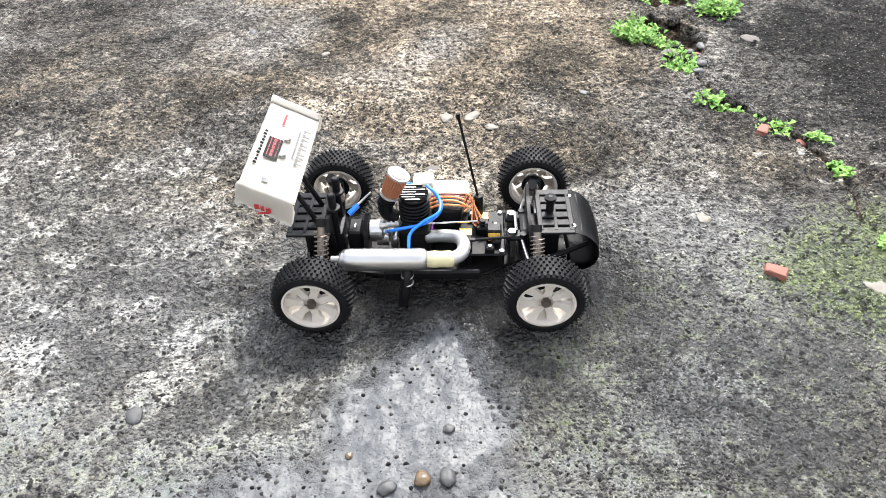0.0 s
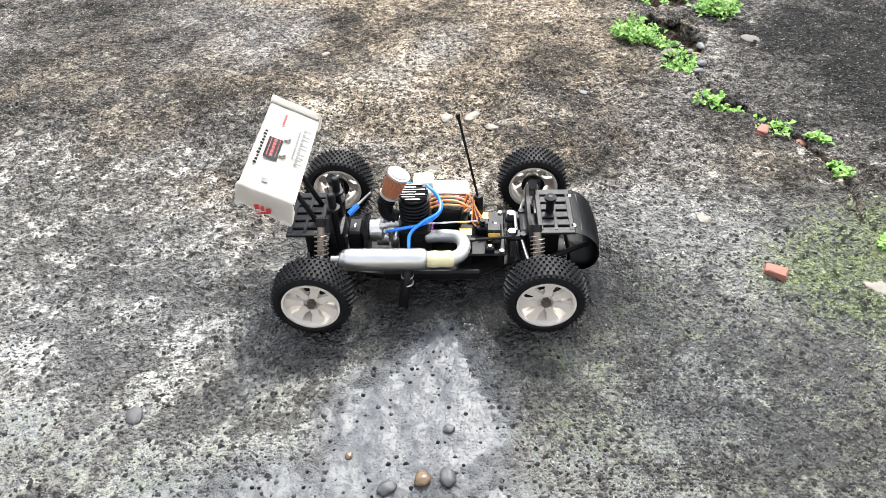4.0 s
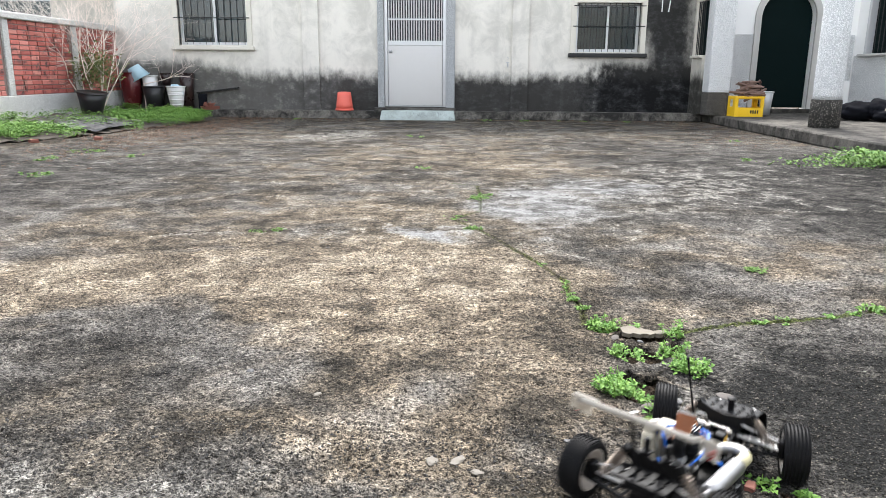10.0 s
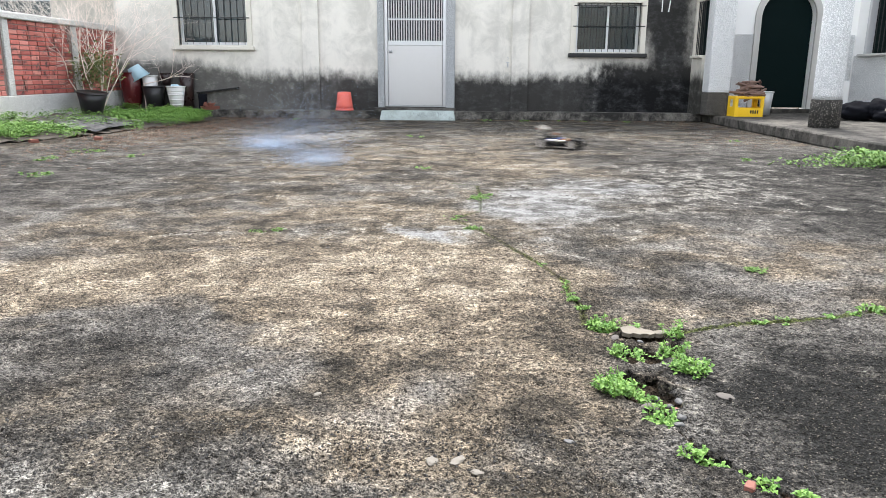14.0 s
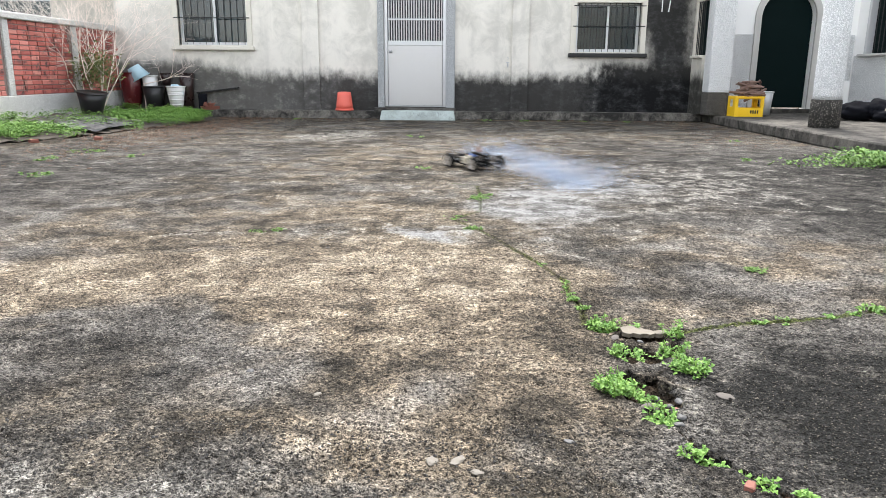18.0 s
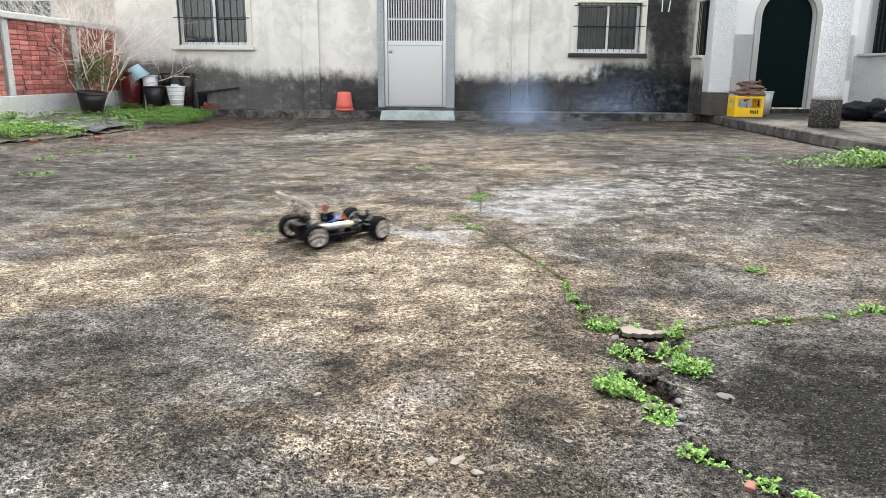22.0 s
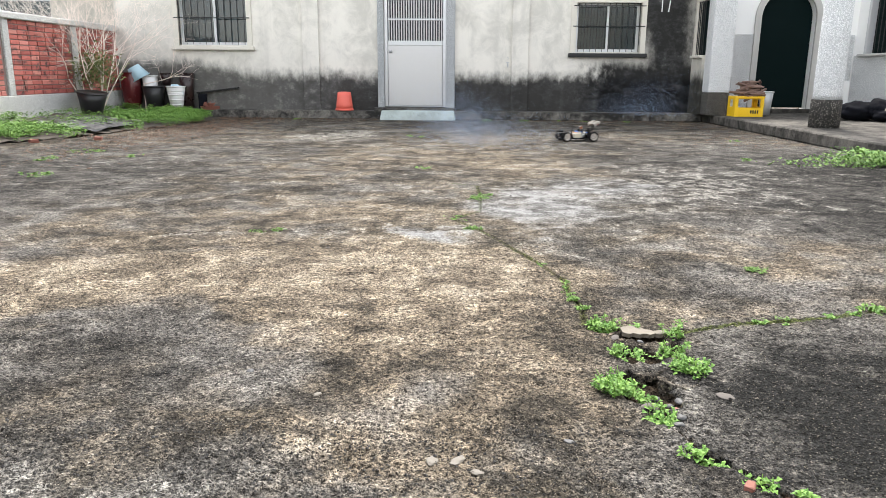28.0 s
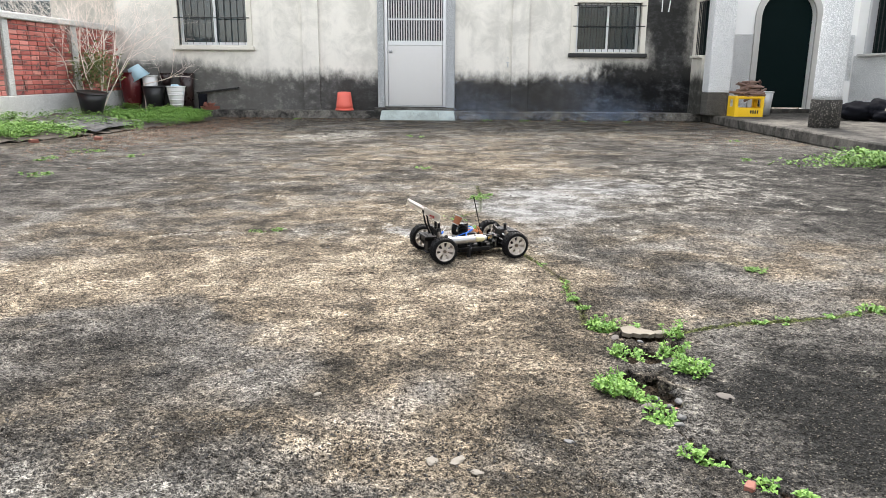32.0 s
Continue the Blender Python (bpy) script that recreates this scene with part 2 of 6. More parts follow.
def brick_mat():
    g = Graph("red_brick", 0.85)
    p = g.pos()
    r = g.chance()
    c = g.ramp(r, (0.0, (0.30, 0.075, 0.062)), (0.5, (0.47, 0.125, 0.10)), (1.0, (0.56, 0.22, 0.18)))
    c = g.mix(g.math("MULTIPLY", g.span(g.noise(5.5, p, 8, 0.78, 0.6), 0.50, 0.62), 0.9), c, (0.03, 0.027, 0.026))
    c = g.mix(g.math("MULTIPLY", g.span(g.noise(14.0, p, 5, 0.7), 0.55, 0.75), 0.4), c, (0.42, 0.25, 0.18))
    g.put("Base Color", c)
    g.bump(g.noise(90.0, p, 6, 0.7), 0.5, 0.004)
    return g.mat


M = dict(
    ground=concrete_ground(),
    soil=plain("dark_soil", (0.035, 0.028, 0.02), 0.95, grain=40, vary=0.5, bump=0.9, own=False),
    wall=render_wall("grey_cement_render", (0.73, 0.70, 0.635), (0.010, 0.0102, 0.0105), burn=True),
    side=render_wall("pale_cement_render", (0.60, 0.57, 0.50), (0.02, 0.02, 0.018), damp=0.75),
    plinth=stained("damp_plinth_cement", (0.24, 0.225, 0.20), (0.03, 0.029, 0.027), 0.52),
    porch=stained("worn_porch_cement", (0.18, 0.165, 0.145), (0.04, 0.038, 0.034), 0.52),
    white=plain("white_wall_paint", (0.86, 0.86, 0.84), 0.7, grain=25, vary=0.05, own=False),
    dash=pebbledash("grey_pebbledash", (0.70, 0.71, 0.705), (0.90, 0.905, 0.895), 80.0),
    dash_dark=pebbledash("dark_pebble_base", (0.05, 0.047, 0.042), (0.34, 0.32, 0.28), 85.0, 0.3),
    terrazzo=pebbledash("terrazzo_surround", (0.42, 0.44, 0.45), (0.72, 0.74, 0.74), 110.0),
    trim=plain("grey_arch_trim", (0.45, 0.44, 0.415), 0.8, grain=40, own=False),
    green=plain("dark_green_door_paint", (0.002, 0.0075, 0.0075), 0.7, grain=30, vary=0.3, spec=0.08),
    alu=plain("aluminium", (0.48, 0.49, 0.51), 0.38, 0.85, grain=18, vary=0.06, bump=0.05),
    alu_grey=plain("dull_aluminium", (0.55, 0.56, 0.56), 0.5, 0.3, grain=30, vary=0.1),
    panel=plain("silver_door_sheet", (0.48, 0.48, 0.478), 0.38, 0.45, grain=6, vary=0.07, bump=0.03),
    frame=plain("cream_window_frame", (0.58, 0.55, 0.48), 0.6, grain=30, vary=0.12),
    iron=plain("black_iron", (0.02, 0.02, 0.02), 0.6, 0.3, grain=60),
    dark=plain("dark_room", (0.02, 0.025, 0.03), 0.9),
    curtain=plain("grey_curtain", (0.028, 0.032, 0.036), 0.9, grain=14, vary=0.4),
    step=stained("pale_cyan_step_paint", (0.50, 0.57, 0.55), (0.30, 0.33, 0.31), 0.44),
    brick=brick_mat(),
    mortar=plain("grey_mortar", (0.17, 0.13, 0.115), 0.95, grain=60, vary=0.3, bump=0.5, own=False),
    conc=pebbledash("rough_grey_concrete", (0.60, 0.60, 0.58), (0.80, 0.80, 0.77), 110.0),
    weed=leaf_mat("bright_weed_leaf", (0.075, 0.20, 0.026), (0.29, 0.49, 0.105)),
    shrub=leaf_mat("shrub_leaf", (0.10, 0.16, 0.04), (0.34, 0.36, 0.16)),
    twig=plain("bare_pale_twig", (0.74, 0.64, 0.57), 0.8, grain=60, vary=0.25),
    black_plastic=plain("black_plastic", (0.018, 0.018, 0.019), 0.4, grain=80, vary=0.3),
    film=plain("black_plastic_sheet", (0.009, 0.0095, 0.011), 0.34, grain=12, vary=0.4, bump=0.5, spec=0.5),
    maroon=plain("maroon_glaze", (0.085, 0.012, 0.014), 0.25, grain=10, vary=0.3),
    white_plastic=plain("white_plastic", (0.72, 0.72, 0.70), 0.4, grain=20, vary=0.08),
    blue_plastic=plain("pale_blue_plastic", (0.42, 0.60, 0.68), 0.4, grain=20, vary=0.1),
    red_plastic=plain("faded_red_plastic", (0.72, 0.14, 0.10), 0.45, grain=12, vary=0.1),
    yellow=plain("yellow_crate_plastic", (0.80, 0.50, 0.015), 0.4, grain=25, vary=0.1),
    terracotta=plain("terracotta", (0.18, 0.07, 0.05), 0.85, grain=40, vary=0.3),
    wood=plain("weathered_firewood", (0.15, 0.095, 0.075), 0.9, grain=50, vary=0.45, bump=0.6),
    cloth=plain("black_cloth", (0.007, 0.0075, 0.010), 0.95, grain=60, vary=0.4, bump=0.4, spec=0.08),
    beige=plain("beige_board", (0.42, 0.36, 0.28), 0.8),
    stone=plain("grey_pebble", (0.036, 0.036, 0.036), 0.6, grain=50, vary=0.35, bump=0.3),
    brown_glaze=plain("brown_glaze", (0.022, 0.012, 0.011), 0.3, grain=10, vary=0.3),
    slab=plain("worn_slab_edge", (0.135, 0.118, 0.092), 0.9, grain=90, vary=0.6, bump=0.8),
    pale_stone=plain("pale_stone_chip", (0.13, 0.115, 0.093), 0.7, grain=60, vary=0.25, bump=0.4),
    litter=leaf_mat("dry_leaf", (0.10, 0.055, 0.03), (0.26, 0.15, 0.09)),
    tan_stone=plain("tan_pebble", (0.085, 0.055, 0.028), 0.35, grain=60, vary=0.25),
    grit=leaf_mat("loose_grit", (0.02, 0.019, 0.018), (0.13, 0.12, 0.105)),
    crumb=leaf_mat("wet_dark_grit", (0.014, 0.0138, 0.0135), (0.075, 0.07, 0.064)),
    flat_stone=plain("worn_flat_stone", (0.12, 0.108, 0.098), 0.9, grain=120, vary=0.2, bump=0.4, spec=0.1),
    roof=plain("grey_roof_tile", (0.12, 0.115, 0.11), 0.85, grain=20),
)
glass = Graph("window_glass", 0.05)
glass.put("Base Color", (0.012, 0.028, 0.034))
glass.put("Transmission Weight", 0.35)
glass.put("Roughness", 0.06)
M["glass"] = glass.mat


# ---------------------------------------------------------------- mesh tools
def part(name, bm, material, parent=None, label="", smooth=False, m=None):
    me = bpy.data.meshes.new(name)
    if smooth:
        for f in bm.faces:
            f.smooth = True
    bm.to_mesh(me)
    bm.free()
    for k in (material if isinstance(material, (list, tuple)) else [material]):
        me.materials.append(k)
    ob = new(name, me)
    if parent:
        ob.parent = parent
    if m is not None:
        ob.matrix_basis = m
    if label:
        ob["label"] = label
    return ob


def thing(name, m, label, category, group="", kind=""):
    e = new(name)
    e.empty_display_size = 0.05
    e.matrix_basis = m
    return tagged(e, label, category, group, kind)


def B():
    return bmesh.new()


def box(bm, x0, y0, z0, x1, y1, z1, bevel=0.0, seg=1):
    r = bmesh.ops.create_cube(bm, size=1, matrix=Matrix.Translation(((x0 + x1) / 2, (y0 + y1) / 2, (z0 + z1) / 2)) @ Matrix.Diagonal((x1 - x0, y1 - y0, z1 - z0, 1)))
    if bevel:
        es = list({e for v in r["verts"] for e in v.link_edges})
        bmesh.ops.bevel(bm, geom=es, offset=bevel, segments=seg, affect="EDGES", profile=0.6)
    return bm


def rod(bm, a, b, r0, r1=None, seg=10, caps=True):
    a, b = Vector(a), Vector(b)
    d = b - a
    q = d.to_track_quat("Z", "Y").to_matrix().to_4x4()
    bmesh.ops.create_cone(bm, cap_ends=caps, segments=seg, radius1=r0, radius2=r0 if r1 is None else r1, depth=d.length, matrix=Matrix.Translation((a + b) / 2) @ q)
    return bm


def lathe(bm, prof, seg=24, axis="Z", at=(0, 0, 0), closed=True):
    """Turn a profile of (radius, height) round an axis."""
    rings = []
    for r, h in prof:
        ring = []
        for i in range(seg):
            a = 2 * math.pi * i / seg
            c, s = r * math.cos(a), r * math.sin(a)
            v = {"Z": (c, s, h), "Y": (c, h, s), "X": (h, c, s)}[axis]
            ring.append(bm.verts.new((v[0] + at[0], v[1] + at[1], v[2] + at[2])))
        rings.append(ring)
    for a, b in zip(rings, rings[1:]):
        for i in range(seg):
            bm.faces.new((a[i], a[(i + 1) % seg], b[(i + 1) % seg], b[i]))
    if closed:
        bm.faces.new(rings[0])
        bm.faces.new(rings[-1])
    bmesh.ops.recalc_face_normals(bm, faces=bm.faces)
    return bm


def tube(bm, pts, r, seg=8):
    """A round pipe along points, bent smoothly; r may be one radius or one for each point."""
    pts = [Vector(p) for p in pts]
    rs = r if isinstance(r, (list, tuple)) else [r] * len(pts)
    prev = None
    ref = Vector((0.31, 0.17, 0.93))
    for i, p in enumerate(pts):
        d = (pts[min(i + 1, len(pts) - 1)] - pts[max(i - 1, 0)]).normalized()
        if i == 0:
            u = d.cross(ref).normalized()
        else:
            u = (u - d * u.dot(d)).normalized()
        w = d.cross(u)
        ring = [bm.verts.new(p + rs[i] * (u * math.cos(2 * math.pi * k / seg) + w * math.sin(2 * math.pi * k / seg))) for k in range(seg)]
        if prev:
            for k in range(seg):
                bm.faces.new((prev[k], prev[(k + 1) % seg], ring[(k + 1) % seg], ring[k]))
        else:
            bm.faces.new(list(reversed(ring)))
        prev = ring
    bm.faces.new(prev)
    return bm


def curve(pts, n=8):
    """Points of a smooth line through pts."""
    pts = [Vector(p) for p in pts]
    e = [2 * pts[0] - pts[1]] + pts + [2 * pts[-1] - pts[-2]]
    out = []
    for i in range(1, len(e) - 2):
        a, b, c, d = e[i - 1:i + 3]
        for k in range(n):
            t = k / n
            out.append(0.5 * ((2 * b) + (c - a) * t + (2 * a - 5 * b + 4 * c - d) * t * t + (3 * b - a - 3 * c + d) * t ** 3))
    return out + [pts[-1]]


def slab(bm, outline, y0, y1):
    """A plate from an outline of (x, z), between y0 and y1."""
    f = bm.faces.new([bm.verts.new((x, y0, z)) for x, z in outline])
    ex = bmesh.ops.extrude_face_region(bm, geom=[f])
    bmesh.ops.translate(bm, verts=[g for g in ex["geom"] if isinstance(g, bmesh.types.BMVert)], vec=(0, y1 - y0, 0))
    bmesh.ops.recalc_face_normals(bm, faces=bm.faces)
    return bm


def wall_cells(bm, xs, zs, holes, y0, y1):
    """A wall along x with rectangular openings (x0, z0, x1, z1) through it."""
    xs = sorted(set(xs) | {h[0] for h in holes} | {h[2] for h in holes})
    zs = sorted(set(zs) | {h[1] for h in holes} | {h[3] for h in holes})
    for a, b in zip(xs, xs[1:]):
        for c, d in zip(zs, zs[1:]):
            mx, mz = (a + b) / 2, (c + d) / 2
            if not any(h[0] < mx < h[2] and h[1] < mz < h[3] for h in holes):
                box(bm, a, y0, c, b, y1, d)
    bmesh.ops.remove_doubles(bm, verts=bm.verts, dist=1e-5)
    seen = {}
    for f in bm.faces:
        seen.setdefault(tuple(round(v, 4) for v in f.calc_center_median()), []).append(f)
    bmesh.ops.delete(bm, geom=[f for fs in seen.values() if len(fs) > 1 for f in fs], context="FACES")
    return bm


def structure(name, bm, material, label, category, m=None, smooth=False):
    return tagged(part(name, bm, material, None, "", smooth, m), label, category, kind="structure")

# ---------------------------------------------------------------- ground
WALL_Y, PLINTH_Y, H = 12.9, 12.6, 0.14
PX = 4.2


def smooth01(v, a, b):
    t = np.clip((v - a) / (b - a), 0, 1)
    return t * t * (3 - 2 * t)


def blob(X, Y, x, y, rx, ry, turn=0.0, soft=0.5):
    c, s = math.cos(radians(turn)), math.sin(radians(turn))
    u, v = ((X - x) * c + (Y - y) * s) / rx, (-(X - x) * s + (Y - y) * c) / ry
    d = np.sqrt(u * u + v * v)
    return 1 - smooth01(d, 1 - soft, 1 + soft)


def value_noise(X, Y, scale, seed):
    """Smooth noise in 0..1 from a hashed lattice."""
    x, y = X * scale + seed * 17.3, Y * scale + seed * 9.1
    i, j = np.floor(x), np.floor(y)
    fx, fy = x - i, y - j
    fx, fy = fx * fx * (3 - 2 * fx), fy * fy * (3 - 2 * fy)

    def h(a, b):
        v = np.sin(a * 127.1 + b * 311.7 + seed * 74.7) * 43758.5453
        return v - np.floor(v)
    return (h(i, j) * (1 - fx) + h(i + 1, j) * fx) * (1 - fy) + (h(i, j + 1) * (1 - fx) + h(i + 1, j + 1) * fx) * fy


def fractal(X, Y, scale, octaves, seed):
    s = sum(value_noise(X, Y, scale * 2 ** k, seed + k) / 2 ** k for k in range(octaves))
    return s / (2 - 2.0 ** (1 - octaves))


def line_distance(X, Y, pts):
    d = np.full(X.shape, 1e9)
    for (x0, y0), (x1, y1) in zip(pts, pts[1:]):
        dx, dy = x1 - x0, y1 - y0
        t = np.clip(((X - x0) * dx + (Y - y0) * dy) / (dx * dx + dy * dy), 0, 1)
        d = np.minimum(d, np.hypot(X - x0 - t * dx, Y - y0 - t * dy))
    return d


CRACK = [(1.1, 0.98), (0.867, 1.198), (0.854, 1.249), (0.866, 1.351), (0.855, 1.413), (0.831, 1.489), (0.79, 1.562), (0.756, 1.618), (0.719, 1.68), (0.70, 1.75)]
CRACK_B = [(0.60, 2.44), (0.621, 2.612), (0.595, 2.772), (0.606, 2.932), (0.534, 3.18), (0.434, 3.452), (0.377, 3.62), (0.272, 3.87), (0.152, 4.11), (0.311, 4.335), (0.32, 4.817), (0.31, 5.289), (0.129, 5.408)]
CRACK_C = [(0.272, 3.85), (-0.012, 3.785), (-0.284, 3.80), (-0.582, 3.79), (-0.81, 3.74), (-0.972, 3.753), (-1.296, 3.66)]
CRACK_D = [(0.86, 2.37), (1.081, 2.465), (1.237, 2.499), (1.407, 2.535), (1.595, 2.613), (2.3, 2.9)]
PIT = [(0.655, 2.42, 0.05, 0.05), (0.76, 2.345, 0.08, 0.036), (0.83, 2.25, 0.03, 0.08), (0.72, 2.2, 0.07, 0.07), (0.68, 2.02, 0.07, 0.06), (0.69, 1.93, 0.07, 0.06), (0.685, 1.82, 0.03, 0.05), (0.735, 1.615, 0.035, 0.02)]


def ground_height(X, Y):
    z = 0.012 * (fractal(X, Y, 0.7, 3, 3) - 0.5)
    rough = 0.35 + 0.65 * smooth01(fractal(X, Y, 1.3, 3, 8), 0.35, 0.6)
    z = z + 0.010 * rough * (fractal(X, Y, 40.0, 3, 5) - 0.5)
    near = smooth01(-Y, -3.6, -2.6) * (1.0 + 0.4 * smooth01(Y, 1.15, 1.5))
    lump = smooth01(value_noise(X, Y, 105.0, 41), 0.42, 0.85) * smooth01(-Y, -1.95, -1.65) + 0.7 * smooth01(value_noise(X, Y, 62.0, 47), 0.5, 0.9)
    z = z + 0.0042 * near * (0.35 + 0.65 * smooth01(fractal(X, Y, 6.0, 2, 51), 0.4, 0.62)) * lump * (1 - 0.9 * blob(X, Y, 0.13, 0.8, 0.2, 0.2, 0, 0.6))
    wob = 0.012 * (fractal(X, Y, 22.0, 2, 12) - 0.5)
    for line, w, deep in ((CRACK, 0.0045, 0.014), (CRACK_B, 0.005, 0.012), (CRACK_C, 0.005, 0.010), (CRACK_D, 0.004, 0.006)):
        z = z - deep * (1 - smooth01(line_distance(X + wob, Y - wob, line), w * 0.4, w * 1.5))
    pit = np.zeros(X.shape)
    for x, y, rx, ry in PIT:
        pit = np.maximum(pit, blob(X + 4 * wob, Y - 3.5 * wob, x, y, rx * 0.95, ry * 0.95, soft=0.13))
    return z - 0.03 * pit, pit


def make_ground():
    """One sheet: fine before the camera, coarser towards the walls, and out to the horizon."""
    xs = np.concatenate([[-300, -60, -20], np.arange(-9, -1.6, 0.09), np.arange(-1.6, -1.1, 0.012), np.arange(-1.1, 1.7, 0.0042), np.arange(1.7, 2.4, 0.012), np.arange(2.4, 9, 0.09), [20, 60, 300]])
    ys = np.concatenate([[-300, -60, -20, -4, -1.5], np.arange(-0.5, 0.5, 0.05), np.arange(0.5, 1.7, 0.004), np.arange(1.7, 2.5, 0.006), np.arange(2.5, 3.4, 0.009), np.arange(3.4, 5.6, 0.018), np.arange(5.6, 13.4, 0.07), [20, 60, 300]])
    X, Y = np.meshgrid(xs, ys)
    Z, pit = ground_height(X, Y)
    near = smooth01(-np.maximum(np.abs(X) - 9, np.abs(Y - 5) - 9), -2, 0)
    Z = Z * near
    n, k = len(xs), len(ys)
    co = np.stack([X, Y, Z], -1).reshape(-1, 3)
    i = (np.arange(k - 1)[:, None] * n + np.arange(n - 1)[None, :]).reshape(-1)
    quads = np.stack([i, i + 1, i + 1 + n, i + n], -1)
    me = bpy.data.meshes.new("ground")
    me.vertices.add(len(co))
    me.vertices.foreach_set("co", co.ravel())
    me.loops.add(quads.size)
    me.loops.foreach_set("vertex_index", quads.ravel())
    me.polygons.add(len(quads))
    me.polygons.foreach_set("loop_start", np.arange(0, quads.size, 4))
    me.polygons.foreach_set("use_smooth", np.ones(len(quads), bool))
    me.update()
    crack = np.zeros(X.shape)
    for line, w, k in ((CRACK, 0.0045, 0.75), (CRACK_B, 0.005, 0.45), (CRACK_C, 0.012, 0.85), (CRACK_D, 0.004, 0.35)):
        crack = np.maximum(crack, k * (1 - smooth01(line_distance(X, Y, line) + 0.016 * (fractal(X, Y, 20.0, 2, 12) - 0.5), w * 0.3, w * 1.3)))
    f1, f2 = fractal(X, Y, 0.8, 4, 21), fractal(X, Y, 3.0, 4, 31)
    w = (f1 - 0.5) * 0.6 + (f2 - 0.5) * 0.5

    def near_blob(x, y, rx, ry, turn=0.0):
        return blob(X + 0.35 * w, Y + 0.3 * w, x, y, rx, ry, turn, 0.8)

    def wide(x, y, rx, ry, turn=0.0):
        return blob(X + 1.2 * w, Y + 1.5 * w, x, y, rx, ry, turn, 0.9)

    # wetness; the full-strength blob near (0.2, 1.06) also paints shadow under the buggy
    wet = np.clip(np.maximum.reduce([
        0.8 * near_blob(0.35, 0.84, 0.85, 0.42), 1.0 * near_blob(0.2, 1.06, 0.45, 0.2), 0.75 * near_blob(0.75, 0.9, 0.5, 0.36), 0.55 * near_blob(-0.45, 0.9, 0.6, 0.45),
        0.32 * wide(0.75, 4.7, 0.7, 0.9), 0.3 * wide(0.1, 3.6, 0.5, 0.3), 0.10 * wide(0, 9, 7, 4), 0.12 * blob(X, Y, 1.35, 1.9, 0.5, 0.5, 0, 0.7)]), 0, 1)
    # silty puddle patches, where the painted sky sheen shows
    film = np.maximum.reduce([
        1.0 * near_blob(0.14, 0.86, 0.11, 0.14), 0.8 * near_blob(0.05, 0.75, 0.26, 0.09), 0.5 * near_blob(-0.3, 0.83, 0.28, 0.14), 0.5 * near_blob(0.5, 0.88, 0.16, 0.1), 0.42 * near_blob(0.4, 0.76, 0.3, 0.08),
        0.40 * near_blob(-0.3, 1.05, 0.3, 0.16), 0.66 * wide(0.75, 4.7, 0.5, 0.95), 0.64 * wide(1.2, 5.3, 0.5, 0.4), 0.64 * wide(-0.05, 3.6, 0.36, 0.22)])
    # pale cement; near and mid-yard patches also paint in sky sheen on wet ground
    pale = np.maximum.reduce([
        0.24 * wide(0.5, 5.5, 4.5, 2.4), 0.2 * wide(0.3, 9.0, 4.0, 3.0), 0.45 * (1 - smooth01(line_distance(X, Y + 0.03, CRACK_C), 0.015, 0.07)), 0.7 * wide(-1.4, 9.5, 0.45, 0.8), 0.5 * wide(0.75, 4.8, 0.6, 0.9), 0.5 * wide(1.8, 5.4, 0.9, 1.2, -20),
        0.28 * wide(1.3, 3.9, 0.9, 0.4), 0.3 * wide(1.3, 6.6, 1.5, 0.4), 0.5 * wide(-0.1, 3.62, 0.9, 0.25), 0.42 * wide(-2.3, 6.5, 1.0, 0.16, 12), 0.34 * wide(-3.3, 6.0, 0.8, 0.2, 10),
        0.5 * near_blob(-0.15, 0.9, 0.4, 0.25), 0.46 * near_blob(-0.6, 1.15, 0.6, 0.36), 0.46 * near_blob(0.6, 0.86, 0.5, 0.25), 0.3 * near_blob(0.9, 1.3, 0.4, 0.25), 0.4 * near_blob(0.52, 0.84, 0.1, 0.1)])
    # tan wear; the cut near (0.22, 1.06) deepens the buggy's painted shadow
    tan = np.clip(np.maximum.reduce([
        1.15 * wide(0.0, 2.75, 1.3, 0.75), 0.9 * wide(-0.9, 2.75, 1.0, 0.5), 0.8 * wide(1.9, 3.2, 0.8, 0.3), 0.45 * wide(0.1, 1.85, 0.8, 0.35), 0.3 * near_blob(-0.7, 1.75, 0.5, 0.15),
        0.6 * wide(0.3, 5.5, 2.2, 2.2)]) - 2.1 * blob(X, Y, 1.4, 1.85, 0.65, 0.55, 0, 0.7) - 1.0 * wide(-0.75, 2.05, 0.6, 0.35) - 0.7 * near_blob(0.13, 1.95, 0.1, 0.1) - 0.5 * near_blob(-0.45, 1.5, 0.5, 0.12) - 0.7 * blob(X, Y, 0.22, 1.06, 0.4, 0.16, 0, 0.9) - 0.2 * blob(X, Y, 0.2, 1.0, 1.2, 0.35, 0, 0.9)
        - 0.15 * blob(X, Y, 0, 9.5, 8, 3, 0, 0.9) - 1.8 * wide(3.2, 4.9, 1.7, 2.6) - 0.9 * wide(-3.0, 5.5, 1.7, 2.0) - 0.6 * wide(-0.1, 5.2, 0.8, 0.6) - 0.6 * wide(1.0, 2.9, 0.35, 0.3), -2, 1)
    moss = np.maximum.reduce([0.95 * near_blob(0.9, 1.1, 0.26, 0.16), 0.34 * near_blob(0.6, 0.9, 0.5, 0.25), 0.3 * near_blob(-0.25, 0.8, 0.3, 0.12), 0.3 * near_blob(0.95, 0.8, 0.4, 0.3), pit * 0.4, 0.7 * (1 - smooth01(line_distance(X, Y, CRACK_D), 0.004, 0.03)), 0.55 * (1 - smooth01(line_distance(X, Y, CRACK_B), 0.004, 0.03))])
